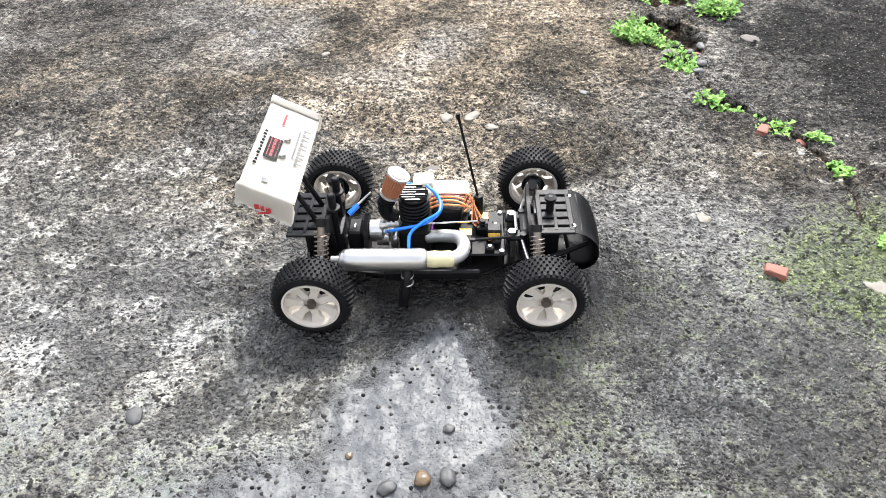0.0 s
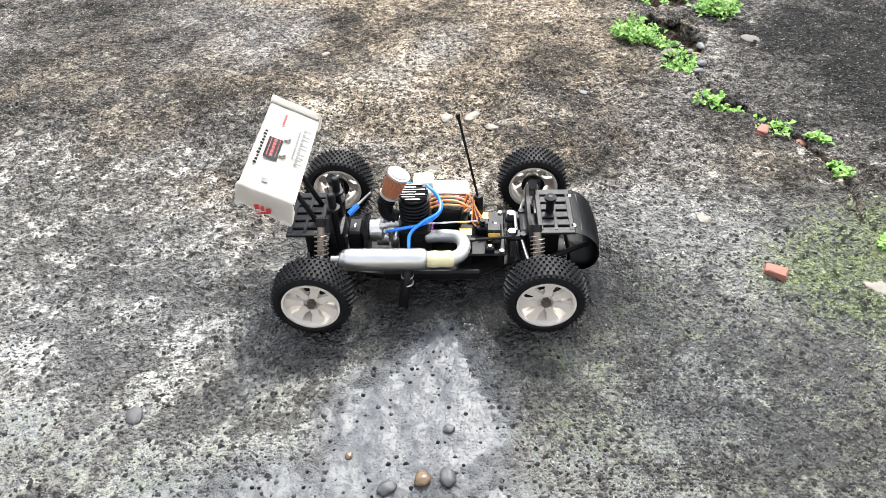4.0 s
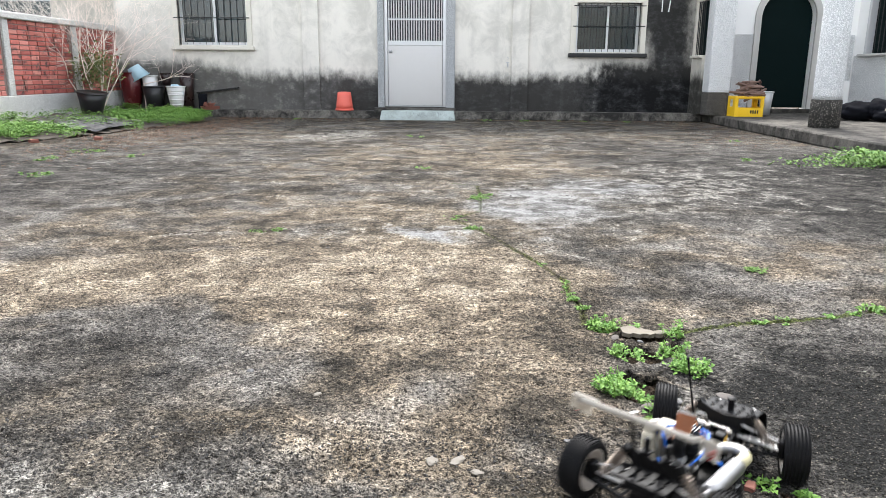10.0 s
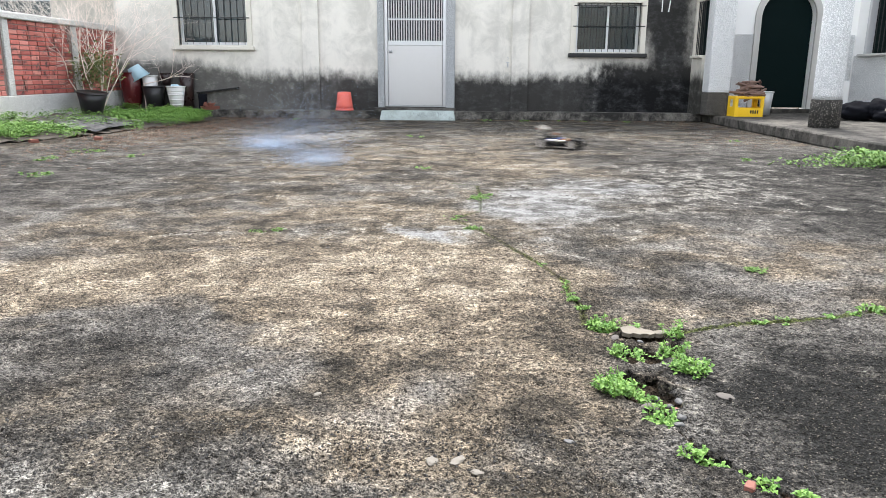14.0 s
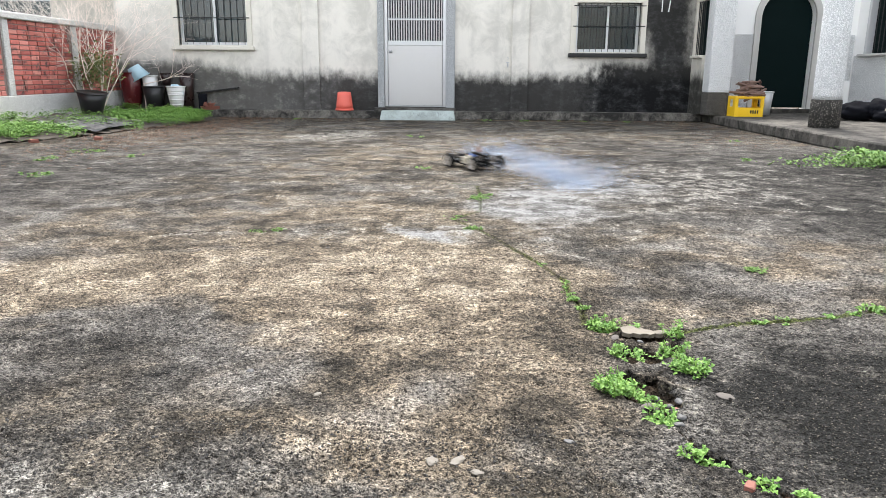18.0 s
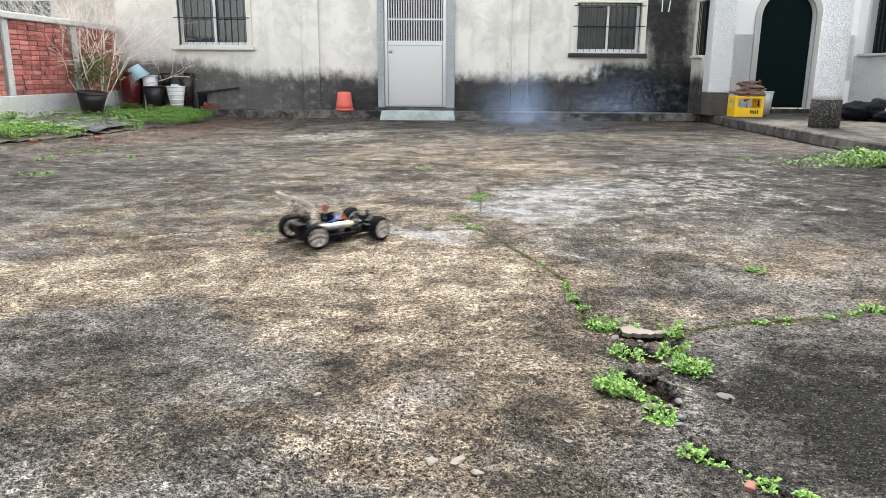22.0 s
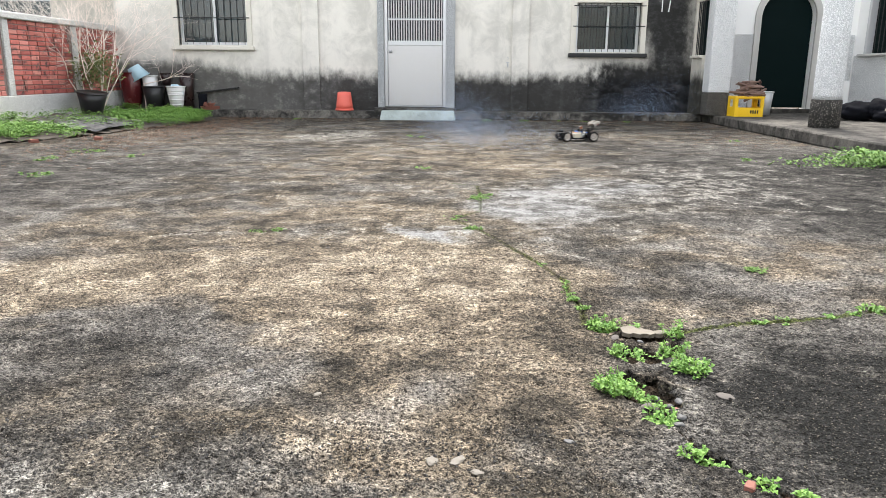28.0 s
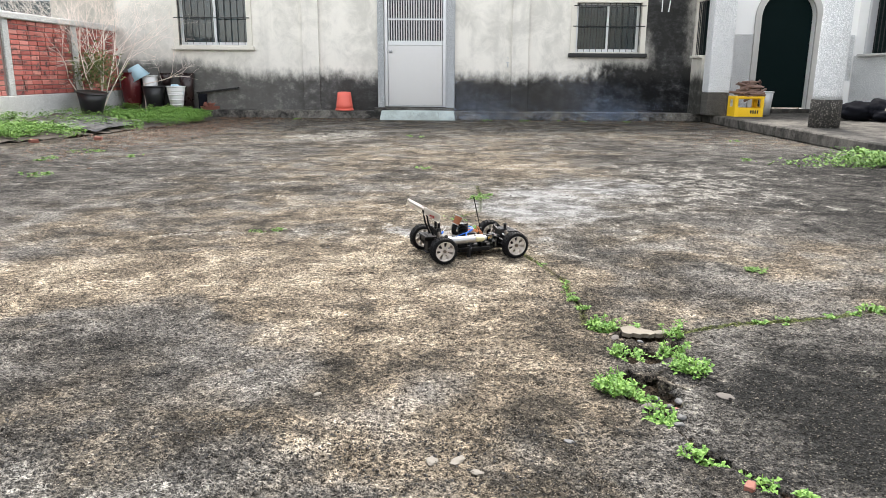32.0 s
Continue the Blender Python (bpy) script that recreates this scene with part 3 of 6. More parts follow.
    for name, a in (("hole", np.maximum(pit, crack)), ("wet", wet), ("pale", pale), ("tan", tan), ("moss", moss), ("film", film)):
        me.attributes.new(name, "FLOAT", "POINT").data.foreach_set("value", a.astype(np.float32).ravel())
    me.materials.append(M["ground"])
    return tagged(new("ground", me), "cracked wet concrete yard, dark with algae and tan wear, sheen and shade painted in", "concrete yard", kind="structure")


ground = make_ground()


def on_ground(x, y):
    return float(ground_height(np.array([x * 1.0]), np.array([y * 1.0]))[0][0])


# ---------------------------------------------------------------- main house wall
WIN_L, WIN_R, DOOR = (-4.665, 1.21, -3.50, 2.05), (2.06, 1.13, 3.13, 1.92), (-1.165, H + 0.06, -0.115, 2.06)
bm = wall_cells(B(), [-5.75, 4.06], [0, 3.3], [WIN_L, WIN_R, DOOR], WALL_Y, WALL_Y + 0.24)
structure("wall_north", bm, M["wall"], "grey cement-rendered house wall black with mould at its foot", "wall")
bm = box(B(), -5.75, PLINTH_Y, 0, PX - 0.03, WALL_Y - 0.003, H, 0.012)
structure("plinth_north", bm, M["plinth"], "low damp cement ledge along the house wall", "ledge")
for x0 in (-2.56, 0.99):
    bm = box(B(), x0, WALL_Y - 0.045, H, x0 + 0.285, WALL_Y - 0.002, 3.3, 0.006)
    structure("trim_pilaster", bm, M["wall"], "flat cement pilaster strip on the house wall", "pilaster")
bm = box(B(), -6.1, WALL_Y - 0.12, 3.3, 4.1, WALL_Y + 3.0, 3.42, 0.01)
structure("roof_eaves", bm, M["roof"], "plain grey roof edge over the house wall", "roof")
# invented wall behind the camera, never in view: gives the panes something dark to reflect
bm = box(B(), -5.97, -6.3, 0, 7.2, -6.05, 3.4, 0.01)
structure("wall_south", bm, M["side"], "added unseen cement wall behind the camera, darkening window reflections", "wall")
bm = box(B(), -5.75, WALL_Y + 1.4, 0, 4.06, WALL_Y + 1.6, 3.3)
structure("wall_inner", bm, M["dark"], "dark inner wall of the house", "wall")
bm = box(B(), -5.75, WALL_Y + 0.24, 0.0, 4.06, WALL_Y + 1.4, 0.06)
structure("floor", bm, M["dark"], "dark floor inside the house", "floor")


def barred_window(name, hole, dark_sill):
    """A sliding window in its hole, with a surround, a sill, an iron grille and a curtain behind."""
    x0, z0, x1, z1 = hole
    w = thing(name, pose(0, 0, 0), "aluminium sliding window behind a black iron grille", "window", kind="structure")
    y = WALL_Y
    bm = B()
    for a in ((x0 - 0.09, z0 - 0.02, x0, z1 + 0.08), (x1, z0 - 0.02, x1 + 0.09, z1 + 0.08), (x0, z1, x1, z1 + 0.08)):
        box(bm, a[0], y - 0.03, a[1], a[2], y + 0.08, a[3], 0.004)
    part("window_frame", bm, M["frame"], w, "cream painted surround")
    part("window_sill", box(B(), x0 - 0.12, y - 0.09, z0 - 0.085, x1 + 0.12, y + 0.1, z0 - 0.021, 0.008), M["iron"] if dark_sill else M["frame"], w)
    xm = (x0 + x1) / 2
    for a, b, yy in ((x0, xm + 0.03, 0.10), (xm - 0.03, x1, 0.135)):
        sash = B()
        for q in ((a, z0, a + 0.045, z1), (b - 0.045, z0, b, z1), (a + 0.045, z0, b - 0.045, z0 + 0.05), (a + 0.045, z1 - 0.045, b - 0.045, z1)):
            box(sash, q[0], y + yy, q[1], q[2], y + yy + 0.03, q[3], 0.003)
        s = part("sash", sash, M["alu_grey"], w)
        part("pane", box(B(), a + 0.045, y + yy + 0.012, z0 + 0.05, b - 0.045, y + yy + 0.018, z1 - 0.045), M["glass"], s)
    g = B()
    for k in range(11):
        x = x0 + 0.03 + (x1 - x0 - 0.06) * k / 10
        rod(g, (x, y - 0.045, z0 + 0.005), (x, y - 0.045, z1 - 0.01), 0.0055, seg=6)
    for z in ((z0 + z1) / 2 + 0.02, z1 - 0.05):
        rod(g, (x0 - 0.06, y - 0.05, z), (x1 + 0.06, y - 0.05, z), 0.008, seg=6)
    part("grille", g, M["iron"], w, "thin black iron bars")
    c = B()
    pts = [(x0 + (x1 - x0) * i / 60, 0.24 + 0.018 * math.sin(i * 1.25) + 0.008 * math.sin(i * 0.53)) for i in range(61)]
    va = [(c.verts.new((px_, y + d, z0)), c.verts.new((px_, y + d, z1))) for px_, d in pts]
    for (a, b), (d, e) in zip(va, va[1:]):
        c.faces.new((a, d, e, b))
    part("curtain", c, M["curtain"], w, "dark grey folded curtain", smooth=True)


barred_window("window_1", WIN_L, False)
barred_window("window_2", WIN_R, True)


def house_door():
    x0, z0, x1, z1 = DOOR
    d = thing("door_1", pose(0, 0, 0), "closed silver metal door with a barred upper half", "door", kind="structure")
    y = WALL_Y
    for a, b in ((x0 - 0.11, x0 - 0.002), (x1 + 0.002, x1 + 0.15)):
        part("jamb", box(B(), a, y - 0.06, H, b, y + 0.12, z1 + 0.12, 0.006), M["terrazzo"], d, "speckled terrazzo door jamb")
    part("lintel", box(B(), x0 - 0.002, y - 0.06, z1 - 0.002, x1 + 0.002, y + 0.12, z1 + 0.12, 0.004), M["terrazzo"], d)
    bm = B()
    for q in ((x0, z0, x0 + 0.055, z1), (x1 - 0.055, z0, x1, z1), (x0 + 0.055, z1 - 0.06, x1 - 0.055, z1), (x0 + 0.055, z0, x1 - 0.055, z0 + 0.02)):
        box(bm, q[0], y + 0.02, q[1], q[2], y + 0.075, q[3], 0.004)
    part("door_frame", bm, M["alu"], d)
    a, b, zm = x0 + 0.058, x1 - 0.058, 1.225
    part("door_panel", box(B(), a, y + 0.035, z0 + 0.022, b, y + 0.065, zm, 0.006), M["panel"], d, "plain silver metal sheet")
    part("rail", box(B(), a, y + 0.03, zm, b, y + 0.07, zm + 0.075, 0.006), M["alu_grey"], d)
    for z in (1.63,):
        part("rail", box(B(), a, y + 0.025, z, b, y + 0.07, z + 0.03, 0.004), M["alu"], d)
    n = 22
    for k in range(n):
        x = a + (b - a) * (k + 0.5) / n
        part("bar", box(B(), x - 0.009, y + 0.038, zm + 0.075, x + 0.009, y + 0.056, z1 - 0.06, 0.003), M["alu_grey"], d)
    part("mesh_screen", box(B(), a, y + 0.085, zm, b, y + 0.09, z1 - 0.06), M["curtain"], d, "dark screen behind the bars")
    knob = B()
    rod(knob, (a + 0.05, y + 0.035, 1.12), (a + 0.05, y - 0.005, 1.12), 0.012, seg=12)
    lathe(knob, [(0.001, -0.03), (0.02, -0.028), (0.028, -0.012), (0.022, 0.0), (0.001, 0.002)], 16, "Y", (a + 0.05, y - 0.0, 1.12))
    part("door_knob", knob, M["alu"], d, "round steel knob", smooth=True)
    s = B()
    lo, hi = [(-1.2, 12.36), (0.06, 12.36), (0.06, 12.597), (-1.2, 12.597)], [(-1.17, 12.39), (0.03, 12.39), (0.03, 12.597), (-1.17, 12.597)]
    v = [s.verts.new((x, yy, 0)) for x, yy in lo] + [s.verts.new((x, yy, 0.155)) for x, yy in hi]
    for q in ((0, 1, 5, 4), (1, 2, 6, 5), (2, 3, 7, 6), (3, 0, 4, 7), (4, 5, 6, 7), (3, 2, 1, 0)):
        s.faces.new([v[i] for i in q])
    bmesh.ops.bevel(s, geom=list(s.edges), offset=0.008, segments=1, affect="EDGES")
    tagged(part("door_step", s, M["step"], None), "pale cyan painted cement step below the door", "step", kind="structure")
    part("threshold", box(B(), x0 - 0.16, y - 0.29, H, x1 + 0.17, y - 0.062, H + 0.05, 0.006), M["plinth"], d)


house_door()

# ---------------------------------------------------------------- porch of the side wing
bm = box(B(), PX, -6.0, 0, 9.5, 13.5, H, 0.015)
structure("porch_floor", bm, M["porch"], "raised worn cement porch floor", "porch")
AX0, AX1, ASP = 5.31, 6.25, 1.74
R = (AX1 - AX0) / 2
arch = [(AX1 - R + R * math.cos(a), ASP + R * math.sin(a)) for a in [math.pi * i / 24 for i in range(25)]]
AY = 13.45
bm = slab(B(), [(4.06, H), (AX0, H)] + arch[::-1] + [(AX1, H), (7.2, H), (7.2, 3.3), (4.06, 3.3)], AY, AY + 0.22)
structure("wall_porch_end", bm, M["white"], "white painted porch wall with an arched doorway", "wall")
for a, b in ((4.4, AX0 - 0.10), (AX1 + 0.10, 6.95)):
    structure("trim_dado", box(B(), a, AY - 0.02, H, b, AY - 0.002, 1.46, 0.004), M["dash"], "grey pebbledash lower wall", "wall")
out = [(AX1 - R + (R + 0.10) * math.cos(a), ASP + (R + 0.10) * math.sin(a)) for a in [math.pi * i / 24 for i in range(25)]]
bm = slab(B(), [(AX0 - 0.10, H), (AX0, H)] + arch[::-1] + [(AX1, H), (AX1 + 0.10, H)] + out, AY - 0.05, AY - 0.003)
structure("trim_arch", bm, M["trim"], "grey cement band round the arched doorway", "arch trim")
d2 = thing("door_2", pose(0, 0, 0), "closed dark green arched door", "door", kind="structure")
inner = [(AX1 - R + (R - 0.003) * math.cos(a), ASP + (R - 0.003) * math.sin(a)) for a in [math.pi * i / 24 for i in range(25)]]
part("door_panel", slab(B(), [(AX0 + 0.003, H + 0.07), (AX1 - 0.003, H + 0.07)] + inner, AY + 0.13, AY + 0.17), M["green"], d2)
part("threshold", box(B(), AX0 - 0.3, AY - 0.28, H, AX1 + 0.3, AY - 0.051, H + 0.06, 0.008), M["porch"], d2)
# wing wall running towards the yard, and the short return beside the house wall
bm = B()
for q in ((H, 1.13, -6, 13.45), (1.13, 2.55, -6, 11.2), (1.13, 2.55, 13.1, 13.45), (2.55, 3.3, -6, 13.45)):
    box(bm, 6.98, q[2], q[0], 7.2, q[3], q[1])
structure("wall_east", bm, M["white"], "white painted side-wing wall", "wall")
structure("trim_dado", box(B(), 6.955, -6, H + 0.1, 6.978, 13.4, 1.10, 0.003), M["dash"], "grey pebbledash lower wall", "wall")
structure("baseboard", box(B(), 6.93, -6, H, 6.978, 13.4, H + 0.098, 0.003), M["beige"], "beige cement skirting", "skirting")
w3 = thing("window_3", pose(0, 0, 0), "dark green barred window with a pale sill", "window", kind="structure")
part("window_sill", box(B(), 6.88, 11.1, 1.09, 7.05, 13.18, 1.13, 0.006), M["trim"], w3)
part("window_frame", box(B(), 6.95, 13.03, 1.13, 7.1, 13.1, 2.55, 0.004), M["alu_grey"], w3)
part("shutter", box(B(), 7.06, 11.2, 1.13, 7.1, 13.03, 2.55), M["green"], w3)
for k in range(14):
    yy = 11.32 + k * 0.12
    part("bar", rod(B(), (7.0, yy, 1.13), (7.0, yy, 2.55), 0.008, seg=6), M["iron"], w3)
bm = B()
for q in ((H, 1.08, 12.35, 12.897), (1.08, 1.92, 12.79, 12.897), (1.92, 3.3, 12.35, 12.897)):
    box(bm, 4.02, q[2], q[0], 4.2, q[3], q[1])
structure("wall_return", bm, M["side"], "short stained cement wall beside the porch", "wall")
w4 = thing("window_4", pose(0, 0, 0), "narrow barred window in the short side wall", "window", kind="structure")
part("window_sill", box(B(), 3.96, 12.35, 1.04, 4.1, 12.83, 1.078, 0.005), M["frame"], w4)
part("window_frame", box(B(), 4.0, 12.74, 1.08, 4.1, 12.788, 1.92, 0.004), M["frame"], w4)
part("pane", box(B(), 4.08, 12.352, 1.08, 4.09, 12.74, 1.92), M["green"], w4)
for k in range(5):
    part("bar", rod(B(), (4.03, 12.4 + k * 0.08, 1.08), (4.03, 12.4 + k * 0.08, 1.92), 0.008, seg=6), M["iron"], w4)
pil = thing("porch_pillar", pose(4.06, 12.05, H), "square pebbledash porch pillar with a dark base", "pillar", kind="structure")
part("shaft", box(B(), 0, 0, 0.36, 0.34, 0.298, 3.2, 0.01), M["dash"], pil)
part("base", box(B(), -0.004, -0.004, 0, 0.344, 0.298, 0.36, 0.01), M["dash_dark"], pil)
col = thing("porch_column", pose(4.72, 9.55, H), "round pebbledash porch column with a dark pebble base", "column", kind="structure")
part("shaft", lathe(B(), [(0.168, 0.34), (0.167, 0.4), (0.158, 3.2)], 40), M["dash"], col, smooth=True)
part("base", lathe(B(), [(0.178, 0), (0.178, 0.33), (0.169, 0.345)], 40), M["dash_dark"], col, smooth=True)

# ---------------------------------------------------------------- brick boundary wall
BX = -5.75
bw = thing("brick_boundary_wall", pose(BX, 0, 0), "red brick boundary wall with concrete posts, base and coping", "brick wall", kind="structure")
part("mortar_core", box(B(), -0.2, -6.04, 0.0, -0.014, 12.88, 1.42), M["mortar"], bw)
part("concrete_base", box(B(), -0.22, -6.04, 0.0, 0.02, 12.88, 0.44, 0.008), M["conc"], bw)
part("coping", box(B(), -0.26, -6.04, 1.42, 0.05, 12.88, 1.51, 0.012), M["conc"], bw)
for y in (3.0, 4.7, 6.4, 8.1, 9.8, 11.5):
    part("post", box(B(), -0.215, y - 0.065, 0.44, 0.014, y + 0.065, 1.42, 0.006), M["conc"], bw)
BRICK_ME = {}
for long_ in (0.205, 0.19, 0.098):
    bm = box(B(), -0.05, -long_ / 2, -0.027, 0.0, long_ / 2, 0.027, 0.004)
    BRICK_ME[long_] = bpy.data.meshes.new("brick")
    bm.to_mesh(BRICK_ME[long_])
    bm.free()
    BRICK_ME[long_].materials.append(M["brick"])


# ---------------------------------------------------------------- clutter along the house wall
def pot(name, x, y, z, prof, mat, label, category, fill=None, tilt=(0, 0, 0), rings=()):
    """A hollow vessel: outer profile going up, then the inside going down."""
    t = thing(name, pose(x, y, z, *tilt), label, category)
    r0, h = prof[-1]
    inside = [(max(0.002, r - 0.008), max(zz, 0.012)) for r, zz in reversed(prof)]
    part("body", lathe(B(), [(0.002, 0)] + prof + inside + [(0.002, 0.012)], 28), mat, t, smooth=True)
    rim = lathe(B(), [(r0 - 0.006, h - 0.012), (r0 + 0.008, h - 0.012), (r0 + 0.01, h - 0.002), (r0 + 0.002, h + 0.006), (r0 - 0.008, h + 0.002)], 28)
    part("rim", rim, mat, t, smooth=True)
    for k in rings:
        rr = np.interp(k, [p[1] for p in prof], [p[0] for p in prof])
        part("ridge", lathe(B(), [(rr - 0.002, k - 0.012), (rr + 0.007, k - 0.004), (rr + 0.007, k + 0.004), (rr - 0.002, k + 0.012)], 28), mat, t, smooth=True)
    if fill:
        part("soil", lathe(B(), [(0.002, h - 0.045), (r0 - 0.012, h - 0.05), (0.002, h - 0.03)], 20), fill, t)
    return t


pot("water_jar", -5.5, 12.74, H, [(0.13, 0), (0.155, 0.12), (0.17, 0.35), (0.165, 0.5), (0.14, 0.57), (0.145, 0.6)], M["maroon"], "tall glazed maroon jar on the ledge", "jar")
pot("basin", -5.44, 12.72, 0.84, [(0.10, 0), (0.13, 0.1), (0.165, 0.22)], M["blue_plastic"], "pale blue plastic basin tipped upside down on the jar", "basin", tilt=(0, 150, 20))
pot("bucket", -5.19, 12.79, H, [(0.10, 0), (0.115, 0.3), (0.125, 0.55)], M["white_plastic"], "tall white plastic bucket", "bucket")
pot("bucket", -5.07, 12.62, H, [(0.12, 0), (0.15, 0.2), (0.185, 0.38)], M["black_plastic"], "wide black plastic bucket", "bucket")
pot("bucket", -4.69, 12.62, H, [(0.095, 0), (0.125, 0.2), (0.155, 0.38)], M["white_plastic"], "white ribbed plastic bucket with rags in it", "bucket", rings=(0.08, 0.16, 0.24, 0.31))
pot("flower_pot", -4.92, 12.81, H + 0.4, [(0.075, 0), (0.09, 0.1), (0.11, 0.2)], M["brown_glaze"], "small brown glazed flower pot on a stand", "flower pot", M["soil"])
part("stand", box(B(), -0.09, -0.06, -0.4, 0.09, 0.06, 0.0, 0.01), M["iron"], bpy.data.objects["flower_pot"])
pot("flower_pot", -4.56, 12.8, H, [(0.09, 0), (0.11, 0.35), (0.125, 0.6)], M["brown_glaze"], "tall brown glazed flower pot", "flower pot", M["soil"])
pot("planter", -5.36, 11.05, 0.13, [(0.14, 0), (0.18, 0.2), (0.21, 0.33)], M["black_plastic"], "black plastic planter full of soil", "planter", M["soil"], tilt=(4, 7, 0))
rag = thing("rag", pose(-4.69, 12.62, H + 0.3), "crumpled pale blue plastic rag in the bucket", "rag")
bm = B()
bmesh.ops.create_icosphere(bm, subdivisions=3, radius=0.12)
for v in bm.verts:
    v.co *= 1 + 0.45 * noise.noise(v.co * 22)
    v.co.z *= 0.9
part("fold", bm, M["blue_plastic"], rag)
tray = thing("terracotta_tray", pose(-4.15, 12.7, H), "broken terracotta pots in a tray on the ledge", "pot shards")
part("tray", lathe(B(), [(0.002, 0), (0.15, 0), (0.165, 0.05), (0.155, 0.05), (0.145, 0.01), (0.002, 0.01)], 24), M["terracotta"], tray)
for k in range(7):
    a = random.uniform(0, 6.3)
    part("shard", box(B(), -0.05, -0.006, -0.03, 0.05, 0.006, 0.04, 0.004), M["terracotta"], tray, m=pose(0.07 * math.cos(a), 0.05 * math.sin(a), 0.07, random.uniform(-60, 60), random.uniform(-50, 50), random.uniform(0, 180)))
board = thing("board", pose(-4.05, 12.76, H), "weathered grey board leaning over the pots", "board")
part("plank", box(B(), -0.37, -0.02, -0.012, 0.37, 0.05, 0.012, 0.004), M["iron"], board, m=pose(0, 0.08, 0.315, 0, -7, 0))
part("prop", box(B(), -0.33, 0.02, 0.0, -0.2, 0.12, 0.255, 0.02, 2), M["cloth"], board, "dark bundle holding the board")
rb = thing("bucket", pose(-1.84, 12.72, H), "faded red plastic bucket upside down on the ledge", "bucket")
part("body", lathe(B(), [(0.145, 0.03), (0.135, 0.1), (0.118, 0.26), (0.108, 0.305), (0.06, 0.31), (0.002, 0.308)], 32), M["red_plastic"], rb, smooth=True)
part("rim", lathe(B(), [(0.139, 0.0), (0.156, 0.0), (0.159, 0.02), (0.15, 0.032), (0.14, 0.03)], 32), M["red_plastic"], rb, smooth=True)
for a in range(8):
    c, s = math.cos(a * 0.785), math.sin(a * 0.785)
    part("rib", rod(B(), (0.14 * c, 0.14 * s, 0.06), (0.112 * c, 0.112 * s, 0.29), 0.004, seg=5), M["red_plastic"], rb)
tap = thing("tap", pose(0.93, WALL_Y - 0.004, 0.9), "small steel water tap on the house wall", "tap")
part("spout", tube(B(), curve([(0, 0, 0.02), (0, -0.05, 0.025), (0, -0.085, 0.01), (0, -0.09, -0.03)], 5), 0.011), M["alu"], tap, smooth=True)
part("handle", rod(B(), (-0.025, -0.05, 0.05), (0.025, -0.05, 0.05), 0.006), M["alu"], tap)
part("stem", rod(B(), (0, -0.05, 0.02), (0, -0.05, 0.05), 0.005), M["alu"], tap)
part("hook", tube(B(), curve([(0, 0, 0.09), (0.01, -0.01, 0.12), (-0.005, -0.012, 0.14)], 4), 0.004), M["alu"], tap)
for k, (x, lean) in enumerate(((3.46, 0), (3.57, 6))):
    hk = thing("wall_hook", pose(x, WALL_Y - 0.004, 1.78), "thin white metal strip on the sooty wall", "hook")
    part("strip", box(B(), -0.008, -0.012, 0, 0.008, 0, 0.23 - 0.05 * k, 0.002), M["white_plastic"], hk, m=pose(0, 0, 0, 0, lean, 0))
for x in (-1.02, -0.66, -0.42, -0.08):
    cl = thing("wall_clip", pose(x, WALL_Y - 0.012, 2.345), "small white clip on the wall above the door", "clip", "clips above the door")
    part("plate", box(B(), -0.05, 0, -0.02, 0.05, 0.01, 0.02, 0.004), M["white_plastic"], cl)

# porch things
crate = thing("crate", pose(4.62, 11.93, H, 0, 0, 3), "yellow plastic bottle crate with handle holes", "crate")
cw, cd, ch = 0.225, 0.16, 0.31
for s in (-1, 1):
    bm = B()
    for q in ((-cw, 0, -cw + 0.05, ch), (cw - 0.05, 0, cw, ch), (-cw + 0.05, 0, cw - 0.05, 0.13), (-cw + 0.05, 0.27, cw - 0.05, ch)):
        box(bm, q[0], min(s * cd, s * (cd - 0.015)), q[1], q[2], max(s * cd, s * (cd - 0.015)), q[3], 0.003)
    part("long_side", bm, M["yellow"], crate)
for s in (-1, 1):
    bm = B()
    a, b = sorted((s * cw, s * (cw - 0.015)))
    for q in ((-cd + 0.016, 0, cd - 0.016, 0.15), (-cd + 0.016, 0.26, cd - 0.016, ch), (-cd + 0.016, 0.15, -0.06, 0.26), (0.06, 0.15, cd - 0.016, 0.26)):
        box(bm, a, q[0], q[1], b, q[2], q[3], 0.003)
    part("short_side", bm, M["yellow"], crate)
for y0 in (-cd - 0.008, cd + 0.001):
    part("rim", box(B(), -cw - 0.008, y0, ch - 0.03, cw + 0.008, y0 + 0.007, ch, 0.003), M["yellow"], crate)
part("bottom", box(B(), -cw + 0.016, -cd + 0.016, 0, cw - 0.016, cd - 0.016, 0.02), M["yellow"], crate)
for k in range(4):
    part("printed_mark", box(B(), 0.02 + k * 0.035, -cd - 0.002, 0.05, 0.042 + k * 0.035, -cd + 0.001, 0.1), M["iron"], crate, "dark printed bar")
logs = thing("firewood", pose(4.68, 11.95, H + ch), "pile of short weathered firewood sticks on the crate", "firewood")
